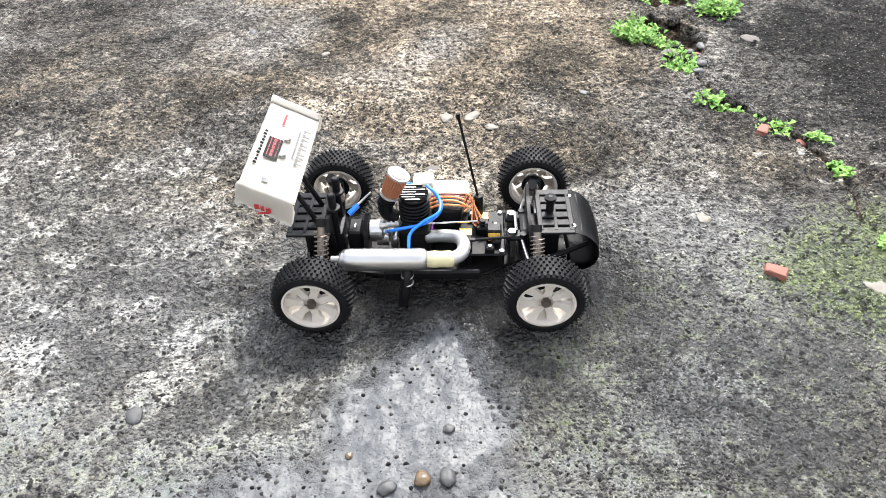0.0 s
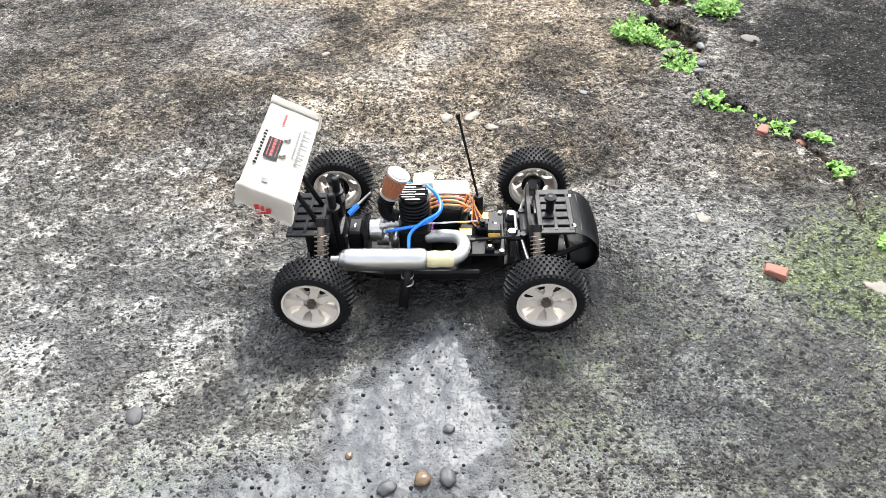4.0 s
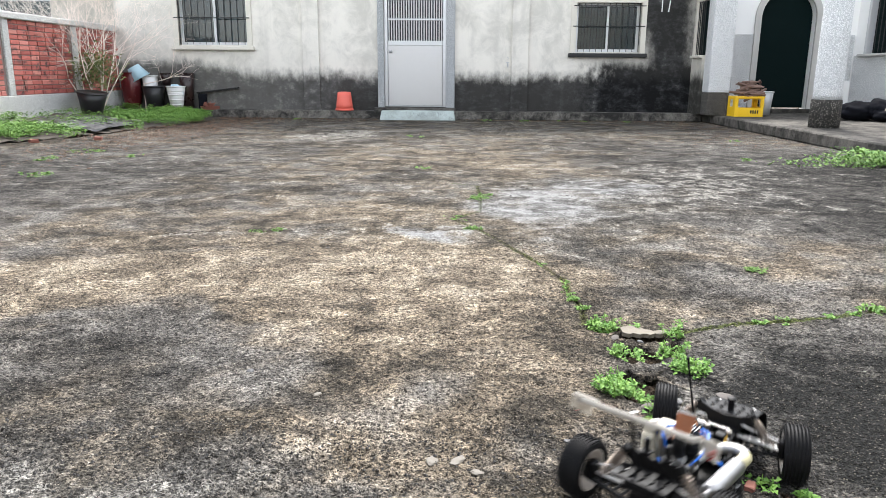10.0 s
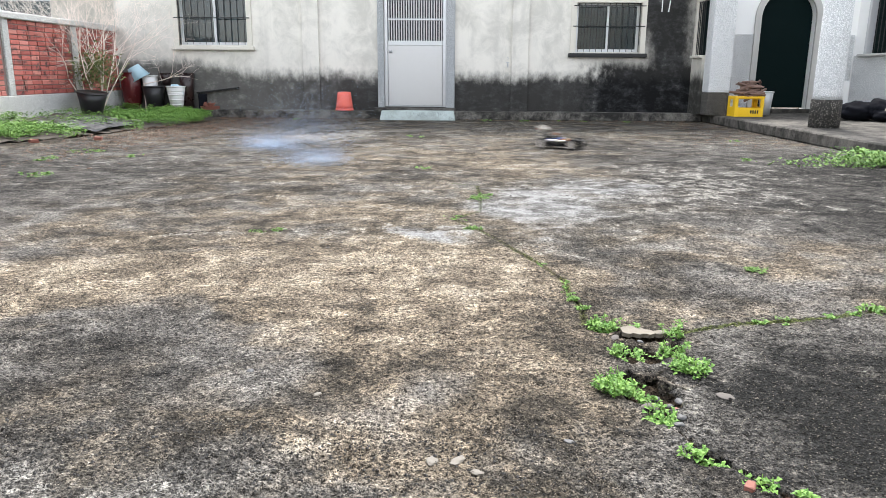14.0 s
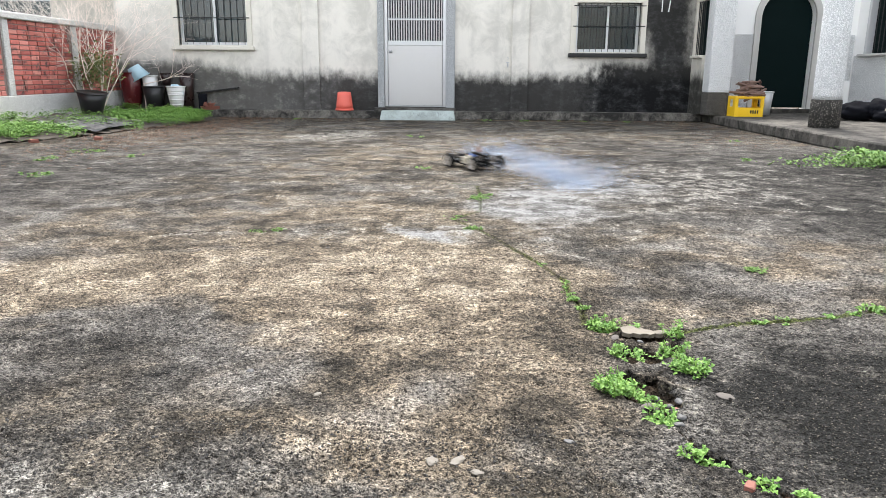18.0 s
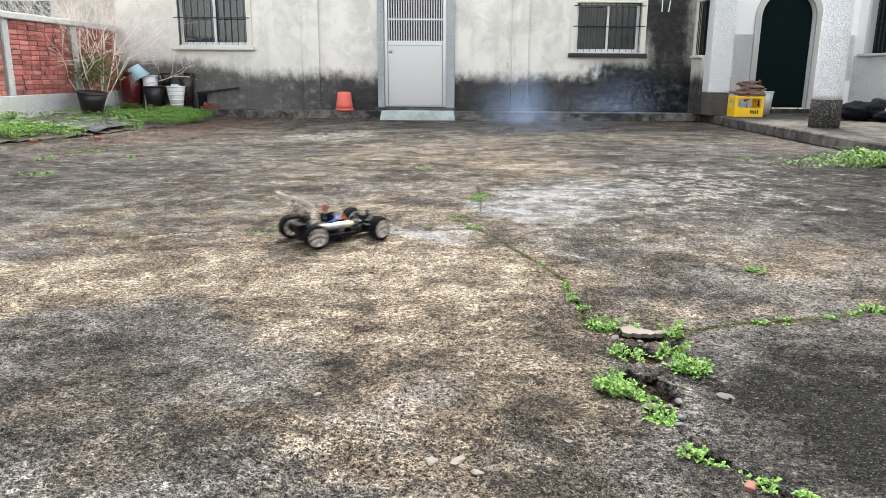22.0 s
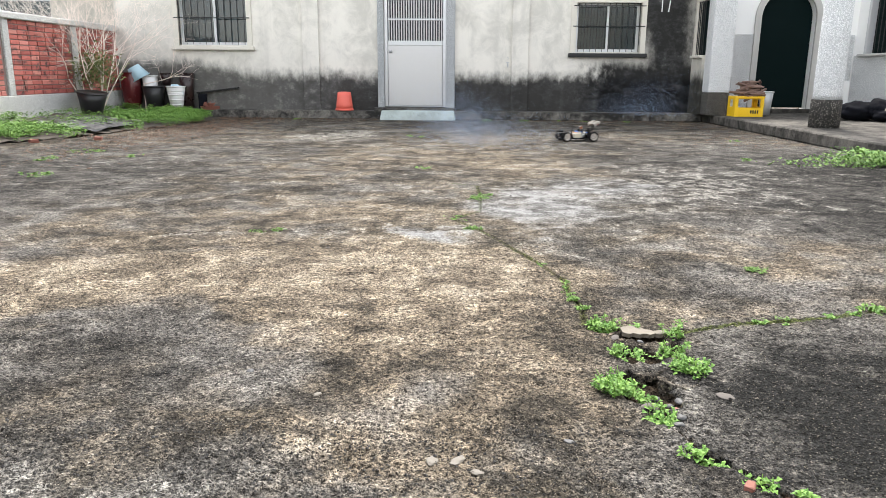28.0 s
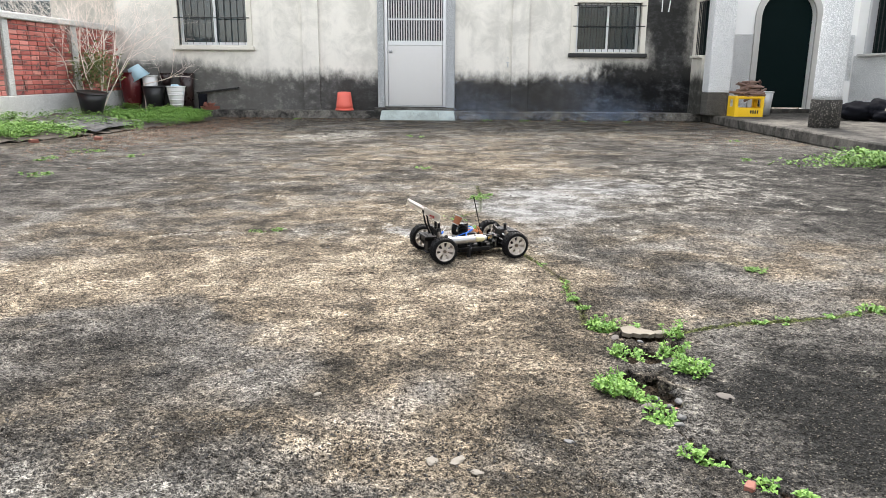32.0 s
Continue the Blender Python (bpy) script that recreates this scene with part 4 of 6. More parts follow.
for k in range(46):
    a, z = random.gauss(0, 38), 0.015 + 0.21 * (k / 46) ** 1.1
    x, y = random.gauss(0.0, 0.055), random.uniform(-0.11, 0.11)
    l, r = random.uniform(0.09, 0.22) * (1 - 0.4 * k / 46), random.uniform(0.011, 0.026)
    bm = tube(B(), [(-l, 0, 0), (-l * 0.3, random.uniform(-0.01, 0.01), random.uniform(-0.006, 0.012)), (l * 0.4, random.uniform(-0.01, 0.01), 0.004), (l, 0, 0)], [r * 0.9, r, r * 0.95, r * 0.8], 6)
    part("stick", bm, M["wood"], logs, m=pose(x, y, z, 0, random.gauss(0, 11), a))
pot("bucket", 5.08, 12.3, H, [(0.08, 0), (0.095, 0.2), (0.11, 0.37)], M["alu_grey"], "grey bucket behind the crate", "bucket")
sack = thing("cloth_bundle", pose(6.1, 11.0, H), "heap of folded black cloth on the porch floor", "cloth heap")
for k, (x, y, sx, sy, sz) in enumerate(((-0.15, 0.1, 0.3, 0.24, 0.15), (0.2, 0.0, 0.34, 0.28, 0.18), (0.6, -0.2, 0.4, 0.3, 0.17), (0.05, -0.15, 0.28, 0.14, 0.1))):
    bm = B()
    bmesh.ops.create_icosphere(bm, subdivisions=4, radius=1)
    for v in bm.verts:
        n = 1 + 0.22 * noise.noise(v.co * 2.3 + Vector((k * 7, 0, 0))) + 0.08 * noise.noise(v.co * 7 + Vector((k * 3, 5, 0)))
        v.co = Vector((v.co.x * sx * n, v.co.y * sy * n, max(-0.98, v.co.z * n) * sz * 0.9))
    part("fold", bm, M["cloth"], sack, smooth=True, m=pose(x, y, sz * 0.88, 0, 0, k * 25))
part("label", box(B(), 0.0, -0.31, 0.09, 0.2, -0.29, 0.19, 0.01), M["beige"], sack, "beige strip on the bundle")
for k, (x, l) in enumerate(((6.0, 0.5), (6.35, 0.6))):
    bt = thing("board", pose(x, 11.62 - k * 0.05, H), "beige timber offcut on the porch floor", "board")
    part("plank", box(B(), 0, -0.05, 0, l, 0.05, 0.17 + 0.03 * k, 0.01), M["beige"], bt, m=pose(0, 0, 0, 0, 0, -8))
broom = thing("paper_sack", pose(6.42, 12.55, H), "narrow white paper sack leaning by the wall", "sack")
part("bag", box(B(), -0.07, -0.05, 0, 0.08, 0.05, 0.55, 0.03, 2), M["white_plastic"], broom)
wire = thing("cable", pose(0, 0, 0), "thin grey cable down the porch wall", "cable")
part("strand", tube(B(), curve([(6.42, 13.42, 3.2), (6.44, 13.4, 1.9), (6.4, 13.4, 1.0), (6.36, 13.4, 0.6)], 6), 0.008), M["alu_grey"], wire)
mb = thing("meter_box", pose(6.6, 13.33, 2.05), "small dark meter box on the porch wall", "meter box")
part("case", box(B(), -0.08, 0, 0, 0.08, 0.1, 0.42, 0.01), M["iron"], mb)
sg = thing("sign_board", pose(5.8, 13.4, 2.55), "dark sign board with red marks above the arch", "sign")
part("panel", box(B(), -0.55, 0, 0, 0.55, 0.03, 0.3, 0.004), M["iron"], sg)
for k in range(4):
    part("red_mark", box(B(), -0.34 + k * 0.19, -0.004, 0.03, -0.2 + k * 0.19, 0.0, 0.2), M["red_plastic"], sg, "red lettering bar")

# house behind the brick wall
nb = thing("neighbour_house", pose(-10.2, 16.5, 0), "dark weathered neighbouring house behind the brick wall", "house")
part("wall", wall_cells(B(), [-5, 4.4], [0, 2.75], [(-1.0, 1.6, 1.35, 2.3)], 0, 0.25), M["side"], nb)
part("roof", box(B(), -5.2, -0.7, 2.75, 4.6, 4, 2.9, 0.01), M["roof"], nb)
wn_ = part("window", wall_cells(B(), [-1.0, 1.35], [1.6, 2.3], [(-0.95, 1.65, 0.12, 2.25), (0.18, 1.65, 1.3, 2.25)], 0.08, 0.14), M["alu"], nb)
part("pane", box(B(), -0.95, 0.1, 1.65, 1.3, 0.11, 2.25), M["glass"], wn_)
part("upper_wall", box(B(), -5, 1.5, 2.9, 4.4, 1.8, 5.2), M["frame"], nb)
part("corner_post", box(B(), 4.05, -2.6, 0, 4.4, -2.3, 3.0, 0.01), M["dash"], nb)


# ---------------------------------------------------------------- plants
def leaves_mesh(name, spots, mat, rng, size=(0.012, 0.03), up=0.6):
    """Many small folded leaves. spots: (x, y, z) of each leaf's foot."""
    vs, fs = [], []
    for x, y, z in spots:
        a, l = rng.uniform(0, 6.283), rng.uniform(*size)
        tilt = rng.uniform(0.05, 1.0) * up
        w = l * rng.uniform(0.26, 0.42)
        d = Vector((math.cos(a) * math.cos(tilt), math.sin(a) * math.cos(tilt), math.sin(tilt)))
        s = Vector((-math.sin(a), math.cos(a), rng.uniform(-0.35, 0.35)))
        p = Vector((x, y, z))
        mid, tip = p + d * l * 0.55 + Vector((0, 0, l * 0.08)), p + d * l + Vector((0, 0, -l * 0.12))
        n = len(vs)
        vs += [p, mid - s * w + Vector((0, 0, w * 0.35)), mid, mid + s * w + Vector((0, 0, w * 0.35)), tip,
               p + d * l * 0.25 - s * w * 0.6, p + d * l * 0.25 + s * w * 0.6]
        fs += [(n, n + 5, n + 1, n + 2), (n, n + 2, n + 3, n + 6), (n + 2, n + 1, n + 4), (n + 2, n + 4, n + 3)]
    me = bpy.data.meshes.new(name)
    me.from_pydata([tuple(v) for v in vs], [], fs)
    me.materials.append(mat)
    return me


def weed(x, y, r, n, tall=0.03, size=(0.012, 0.028), z=None, label="low bright green weed growing in a crack", group="weeds in the cracks"):
    rng = random.Random(int(x * 1000 + y * 77))
    z0 = max(-0.012, on_ground(x, y) if z is None else z) - 0.002
    t = thing("weed", pose(x, y, z0), label, "weed", group)
    spots, stems = [], B()
    for k in range(max(3, n // 12)):
        a, d = rng.uniform(0, 6.283), r * math.sqrt(rng.random())
        bx, by, h = d * math.cos(a), d * math.sin(a), tall * rng.uniform(0.4, 1.1)
        lx, ly = rng.gauss(0, 0.35) * h, rng.gauss(0, 0.35) * h
        tube(stems, [(bx, by, 0), (bx + lx * 0.5, by + ly * 0.5, h * 0.6), (bx + lx, by + ly, h)], 0.0009, 4)
        for j in range(12):
            q = rng.random()
            spots.append((bx + lx * q + rng.gauss(0, r * 0.13), by + ly * q + rng.gauss(0, r * 0.13), h * q * rng.uniform(0.5, 1.0)))
    tagged(part("stem", stems, M["weed"], t), kind="stuff")
    o = tagged(new("leaf_tuft", leaves_mesh("leaf_tuft", spots, M["weed"], rng, size)), kind="stuff")
    o.parent = t
    return t


for x, y, r, n, tall in [(0.655, 2.43, 0.045, 480, 0.045), (0.85, 2.345, 0.028, 120, 0.05), (0.805, 2.19, 0.036, 170, 0.045), (0.825, 2.09, 0.05, 330, 0.035), (0.70, 2.2, 0.05, 110, 0.025), (0.64, 2.2, 0.02, 70, 0.035),
                         (0.605, 1.955, 0.045, 320, 0.045), (0.57, 1.965, 0.025, 110, 0.04), (0.665, 1.93, 0.03, 110, 0.025), (0.68, 1.83, 0.04, 220, 0.035), (0.69, 1.78, 0.018, 60, 0.03),
                         (0.70, 1.635, 0.022, 80, 0.025), (0.725, 1.61, 0.026, 80, 0.018), (0.79, 1.56, 0.022, 70, 0.022), (0.805, 1.525, 0.018, 60, 0.026)]:
    weed(x, y, r, n, tall, (0.007, 0.019))
for x, y, r, n in [(0.86, 1.475, 0.02, 34), (0.862, 1.40, 0.012, 24), (0.858, 1.37, 0.012, 24), (0.87, 1.19, 0.02, 50), (0.755, 2.41, 0.02, 40), (0.27, 3.84, 0.05, 90), (0.31, 4.75, 0.07, 150),
                   (0.35, 4.9, 0.05, 60), (0.16, 4.1, 0.09, 90), (0.534, 3.18, 0.035, 60), (0.605, 2.93, 0.022, 50), (0.60, 2.85, 0.022, 50), (0.595, 2.77, 0.022, 60), (0.60, 2.69, 0.02, 50), (0.625, 2.6, 0.022, 50), (1.40, 3.1, 0.045, 110),
                   (1.6, 2.62, 0.05, 120), (1.43, 2.54, 0.035, 60), (1.52, 2.58, 0.03, 40), (1.25, 2.5, 0.04, 36), (1.16, 2.48, 0.03, 24), (-0.82, 3.74, 0.05, 50), (-0.69, 3.76, 0.05, 50)]:
    weed(x, y, r * 0.9, int(n * 1.3), 0.018, (0.007, 0.018))
for x, y, r, n in [(2.8, 6.97, 0.1, 60), (-3.01, 5.54, 0.16, 120), (-3.5, 6.59, 0.18, 90), (-3.46, 7.26, 0.2, 120), (-2.83, 6.92, 0.12, 60), (-0.12, 6.24, 0.12, 50),
                   (-0.36, 9.21, 0.2, 60), (2.2, 12.4, 0.1, 60), (2.9, 12.35, 0.12, 60), (0.6, 12.4, 0.14, 60), (1.2, 12.42, 0.12, 70), (1.8, 12.45, 0.08, 40), (-2.6, 12.4, 0.1, 40), (3.4, 9.0, 0.1, 40)]:
    weed(x, y, r * 0.8, int(n * 0.8), 0.025, (0.012, 0.032), label="sparse weed on the yard concrete", group="weeds on the yard")

# planting bed along the brick wall
BED = [(-5.73, 6.2), (-5.2, 7.0), (-4.6, 8.0), (-4.25, 9.0), (-4.05, 10.2), (-3.85, 11.2), (-3.75, 12.1), (-3.85, 12.58), (-5.73, 12.58)]


def inside(x, y, poly):
    c = False
    for (x0, y0), (x1, y1) in zip(poly, poly[1:] + poly[:1]):
        if (y0 > y) != (y1 > y) and x < (x1 - x0) * (y - y0) / (y1 - y0) + x0:
            c = not c
    return c


def edge_near(x, y):
    return float(line_distance(np.array([x]), np.array([y]), BED[1:8])[0])


def bed_height(x, y):
    return 0.13 * min(1.0, edge_near(x, y) / 1.1) + 0.02 * noise.noise(Vector((x * 3, y * 3, 0))) + 0.008


bm = B()
grid = {}
for i in range(27):
    for j in range(66):
        x, y = -5.73 + i * 0.1, 6.1 + j * 0.1
        if inside(x, y, BED):
            grid[i, j] = bm.verts.new((x, y, bed_height(x, y)))
for (i, j), v in grid.items():
    q = [grid.get(k) for k in ((i, j), (i + 1, j), (i + 1, j + 1), (i, j + 1))]
    if all(q):
        bm.faces.new(q)
tagged(part("planting_bed", bm, M["soil"], None, smooth=True), "raised bed of dark soil along the brick wall", "soil bed", kind="structure")
rng = random.Random(5)
spots, litter = [], []
while len(spots) < 22000:
    x, y = rng.uniform(-5.73, -3.1), rng.uniform(6.1, 12.55)
    if not inside(x, y, BED) or (-5.3 < x < -4.3 and 8.9 < y < 10.5 and rng.random() < 0.8):
        continue
    if noise.noise(Vector((x * 2.2, y * 2.2, 3))) * 1.5 + noise.noise(Vector((x * 7, y * 7, 1))) * 0.5 + (0.45 if 0.2 < edge_near(x, y) < 0.95 else -0.2) > rng.uniform(-0.1, 0.45):
        spots.append((x, y, bed_height(x, y) + rng.uniform(0, 0.10)))
bed = new("bed_weeds", leaves_mesh("bed_weeds", spots, M["weed"], rng, (0.015, 0.04)))
tagged(bed, "dense bright green weeds covering the soil bed", "weeds", kind="stuff")
spots = []
while len(spots) < 2000:
    x, y = 4.15 - abs(rng.gauss(0, 0.4)), rng.gauss(6.75, 0.15)
    if x < PX - 0.03:
        spots.append((x, y, rng.uniform(0.0, 0.15) * max(0.2, 1 - abs(x - 3.75) * 1.6)))
tagged(new("porch_weeds", leaves_mesh("porch_weeds", spots, M["weed"], rng, (0.014, 0.042))), "patch of green weeds beside the porch step", "weeds", kind="stuff")
spots = [(rng.uniform(-5.2, -0.9) if k % 3 else rng.uniform(0.2, 4.0), 12.6 - abs(rng.gauss(0, 0.22)), rng.uniform(0.002, 0.012)) for k in range(900)]
spots += [(rng.gauss(-3.55, 0.45), rng.gauss(10.0, 1.7), rng.uniform(0.002, 0.03)) for k in range(3600)]
spots += [(4.15 - abs(rng.gauss(0, 0.9)), rng.uniform(8.2, 12.3), 0.004) for k in range(520)]
tagged(new("leaf_litter", leaves_mesh("leaf_litter", [s for s in spots if not (-1.25 < s[0] < 0.1 and s[1] > 12.3)], M["litter"], rng, (0.012, 0.036), 0.15)), "dry brown leaf litter along the ledge", "leaf litter", kind="stuff")
# black sheet on the bed
bm = B()
rows_ = []
for i in range(26):
    row = []
    for j in range(30):
        x, y = -5.3 + i * 0.04, 9.05 + j * 0.045
        h = 0.07 * max(0, noise.noise(Vector((x * 3.1, y * 2.2, 7)))) + 0.09 * abs(noise.noise(Vector((x * 8, y * 6, 2))))
        row.append(bm.verts.new((x + 0.05 * math.sin(j), y, bed_height(x, y) + 0.03 + 0.6 * h)))
    rows_.append(row)
for a, b in zip(rows_, rows_[1:]):
    for k in range(29):
        bm.faces.new((a[k], b[k], b[k + 1], a[k + 1]))
sheet = thing("plastic_sheet", pose(0, 0, 0), "crumpled black plastic sheet lying over the soil bed", "plastic sheet")
part("sheet", bm, M["film"], sheet, smooth=True)


# shrub with bare pale twigs
def twigs(bm, p, d, l, r, depth, rng, tips):
    n = 4
    pts, rs = [p], [r]
    for k in range(n):
        d = (d + Vector((rng.gauss(0, 0.16), rng.gauss(0, 0.16), rng.gauss(0.03, 0.1)))).normalized()
        p = p + d * l / n
        pts.append(p)
        rs.append(r * (1 - 0.55 * (k + 1) / n))
        if depth and k:
            for _ in range(2 if k < n - 1 else 1):
                side = (d + Vector((rng.gauss(0, 0.65), rng.gauss(0, 0.6), rng.gauss(0.05, 0.45)))).normalized()
                twigs(bm, p, side, l * rng.uniform(0.5, 0.8), rs[-1] * 0.72, depth - 1, rng, tips)
    tips.append(p)
    tube(bm, pts, rs, 5)


rng = random.Random(12)
shrub = thing("shrub", pose(-5.47, 11.45, 0.12), "half-bare shrub with pale twigs and few green leaves", "shrub")
tips = []
for k in range(9):
    bm = B()
    a = k * 0.7
    twigs(bm, Vector((0.05 * math.cos(a), 0.05 * math.sin(a), 0)), Vector((0.62 * math.cos(a) - 0.02, 0.25 * math.sin(a), 1)).normalized(), 1.25, 0.010, 3, rng, tips)
    part("branch", bm, M["twig"], shrub)
spots = [tuple(Vector((rng.gauss(0.02, 0.17), rng.gauss(-0.05, 0.14), rng.gauss(0.66, 0.14)))) for k in range(1300)]
o = new("leaf_crown", leaves_mesh("leaf_crown", [s for s in spots if s[2] > 0.15], M["shrub"], rng, (0.025, 0.06), 1.0))
o.parent = shrub
dry = thing("dry_branch", pose(-4.9, 12.45, H), "dry bare branch lying over the pots", "branch")
bm = B()
twigs(bm, Vector((-0.3, 0.1, 0.42)), Vector((1, -0.1, 0.05)), 0.7, 0.009, 2, rng, [])
part("twig", bm, M["twig"], dry)
part("stub", rod(B(), (-0.3, 0.1, 0.0), (-0.3, 0.1, 0.42), 0.008, seg=6), M["twig"], dry)


# ---------------------------------------------------------------- stones and chips on the yard
def stone(x, y, r, mat, label, flat=0.6, name="stone", category="stone", long=1.0, turn=None, rough=0.25):
    rng_ = random.Random(int(x * 991 + y * 313))
    bm = B()
    bmesh.ops.create_icosphere(bm, subdivisions=3, radius=1)
    k = Vector((rng_.uniform(-9, 9), rng_.uniform(-9, 9), 0))
    for v in bm.verts:
        n = 1 + rough * noise.noise(v.co * 1.4 + k) + 0.32 * rough * noise.noise(v.co * 4 + k)
        v.co = Vector((v.co.x * long * r * n, v.co.y * r * n, max(-0.6, v.co.z) * r * flat * n))
    ob = part(name, bm, mat, None, smooth=True, m=pose(x, y, on_ground(x, y) + r * flat * 0.45, 0, 0, rng_.uniform(0, 180) if turn is None else turn))
    return tagged(ob, label, category)


for x, y, r, lo in [(0.156, 1.59, 0.013, 1.3), (0.208, 1.597, 0.012, 1.6), (0.593, 1.251, 0.011, 1.0), (0.248, 1.553, 0.009, 1.5), (-0.729, 1.563, 0.009, 1.2), (0.81, 1.089, 0.014, 1.4), (-0.14, 1.9, 0.009, 1.3)]:
    stone(x, y, r, M["pale_stone"], "pale flat stone chip on the concrete", 0.22, "stone_chip", "stone chip", lo, rough=0.5)
for x, y, r, f in [(-0.233, 0.857, 0.011, 0.4), (0.106, 0.756, 0.009, 0.6), (0.177, 0.769, 0.01, 0.6), (0.177, 0.838, 0.006, 0.6), (0.864, 1.923, 0.018, 0.18), (0.447, 1.686, 0.009, 0.3), (-0.346, 2.032, 0.01, 0.4)]:
    stone(x, y, r, M["flat_stone"] if f < 0.2 else M["stone"], "smooth grey pebble on the concrete", f, "pebble", "pebble", 1.3)
stone(0.139, 1.417, 0.018, M["flat_stone"], "flat worn stone set flush in the concrete", 0.12, "flat_stone", "stone", 1.4, 5)
stone(0.147, 0.767, 0.01, M["tan_stone"], "small tan pebble on the wet concrete", 0.7, "pebble", "pebble")
stone(0.055, 0.8, 0.005, M["tan_stone"], "small tan pebble on the wet concrete", 0.6, "pebble", "pebble")
for x, y, r, lo in [(0.70, 2.36, 0.018, 1.5), (0.675, 2.33, 0.016, 1.8), (0.805, 2.335, 0.016, 1.2), (0.77, 2.32, 0.010, 1.2), (0.745, 2.30, 0.010, 1.4), (0.70, 1.955, 0.018, 1.2), (0.755, 1.925, 0.017, 1.3), (0.73, 1.925, 0.012, 1.2), (0.665, 1.87, 0.020, 1.6),
                    (0.72, 1.80, 0.014, 1.3), (0.705, 1.765, 0.012, 1.4), (0.755, 1.603, 0.016, 1.6), (0.64, 2.37, 0.014, 1.4)]:
    stone(x, y, r * 0.75, M["flat_stone"] if lo > 1.45 else M["stone"], "rounded pebble bedded in the broken hole", 0.5, "pebble", "pebble", lo)
# broken pieces of the concrete between the two hollows
for x, y, rx, ry, tilt in ((0.715, 2.095, 0.055, 0.04, (-6, 3)), (0.775, 2.015, 0.05, 0.045, (-10, 8))):
    bm = box(B(), -rx, -ry, -0.03, rx, ry, 0.0)
    bmesh.ops.subdivide_edges(bm, edges=list(bm.edges), cuts=5, use_grid_fill=True)
    for v in bm.verts:
        q = v.co * 28 + Vector((x * 40, y * 30, 0))
        k = 1 - 0.30 * max(0, (abs(v.co.x) / rx + abs(v.co.y) / ry - 1.15))
        v.co = Vector((v.co.x * k, v.co.y * k, v.co.z)) + 0.011 * noise.noise_vector(q) + 0.004 * noise.noise_vector(q * 3)
    tagged(part("broken_slab", bm, M["ground"], None, smooth=True, m=pose(x, y, 0.001, tilt[0] * 0.5, tilt[1] * 0.5, 15)), "loose grey chunk of broken concrete in the hole", "concrete piece")
for x, y, a in [(0.831, 1.489, 20), (0.77, 1.521, 60), (0.667, 1.118, -25), (0.735, 1.895, 40), (-3.9, 8.3, 10), (-4.4, 7.9, 50)]:
    s = 0.013 if y < 3 else 0.035
    bm = box(B(), -s * 1.25, -s * 0.75, 0, s * 1.25, s * 0.75, s, s * 0.18)
    for v in bm.verts:
        v.co += Vector((noise.noise(v.co * 90 + Vector((a, 0, 0))), noise.noise(v.co * 90 + Vector((0, a, 0))), noise.noise(v.co * 90))) * s * 0.4
    tagged(part("brick_fragment", bm, M["terracotta"], None, m=pose(x, y, on_ground(x, y) - 0.002 + (0.02 if y > 3 else 0), 6, 4, a)), "small broken piece of red brick", "brick piece")
# broken lip of slab over the hole
bm = B()
outline = [(0.705 + 0.135 * k / 14, 2.40 + 0.022 * math.sin(k * 0.45) + 0.005 * math.sin(k * 2.3)) for k in range(15)] + [(0.84 - 0.135 * k / 14, 2.355 + 0.006 * math.sin(k * 1.9) - 0.008 * math.sin(k * 0.22)) for k in range(15)]
f = bm.faces.new([bm.verts.new((x, y, 0.007)) for x, y in outline])
ex = bmesh.ops.extrude_face_region(bm, geom=[f])
bmesh.ops.translate(bm, verts=[g for g in ex["geom"] if isinstance(g, bmesh.types.BMVert)], vec=(0, 0.004, -0.014))
bmesh.ops.recalc_face_normals(bm, faces=bm.faces)
tagged(part("broken_slab", bm, M["slab"], None), "broken pale concrete piece at the hole's edge", "concrete piece")


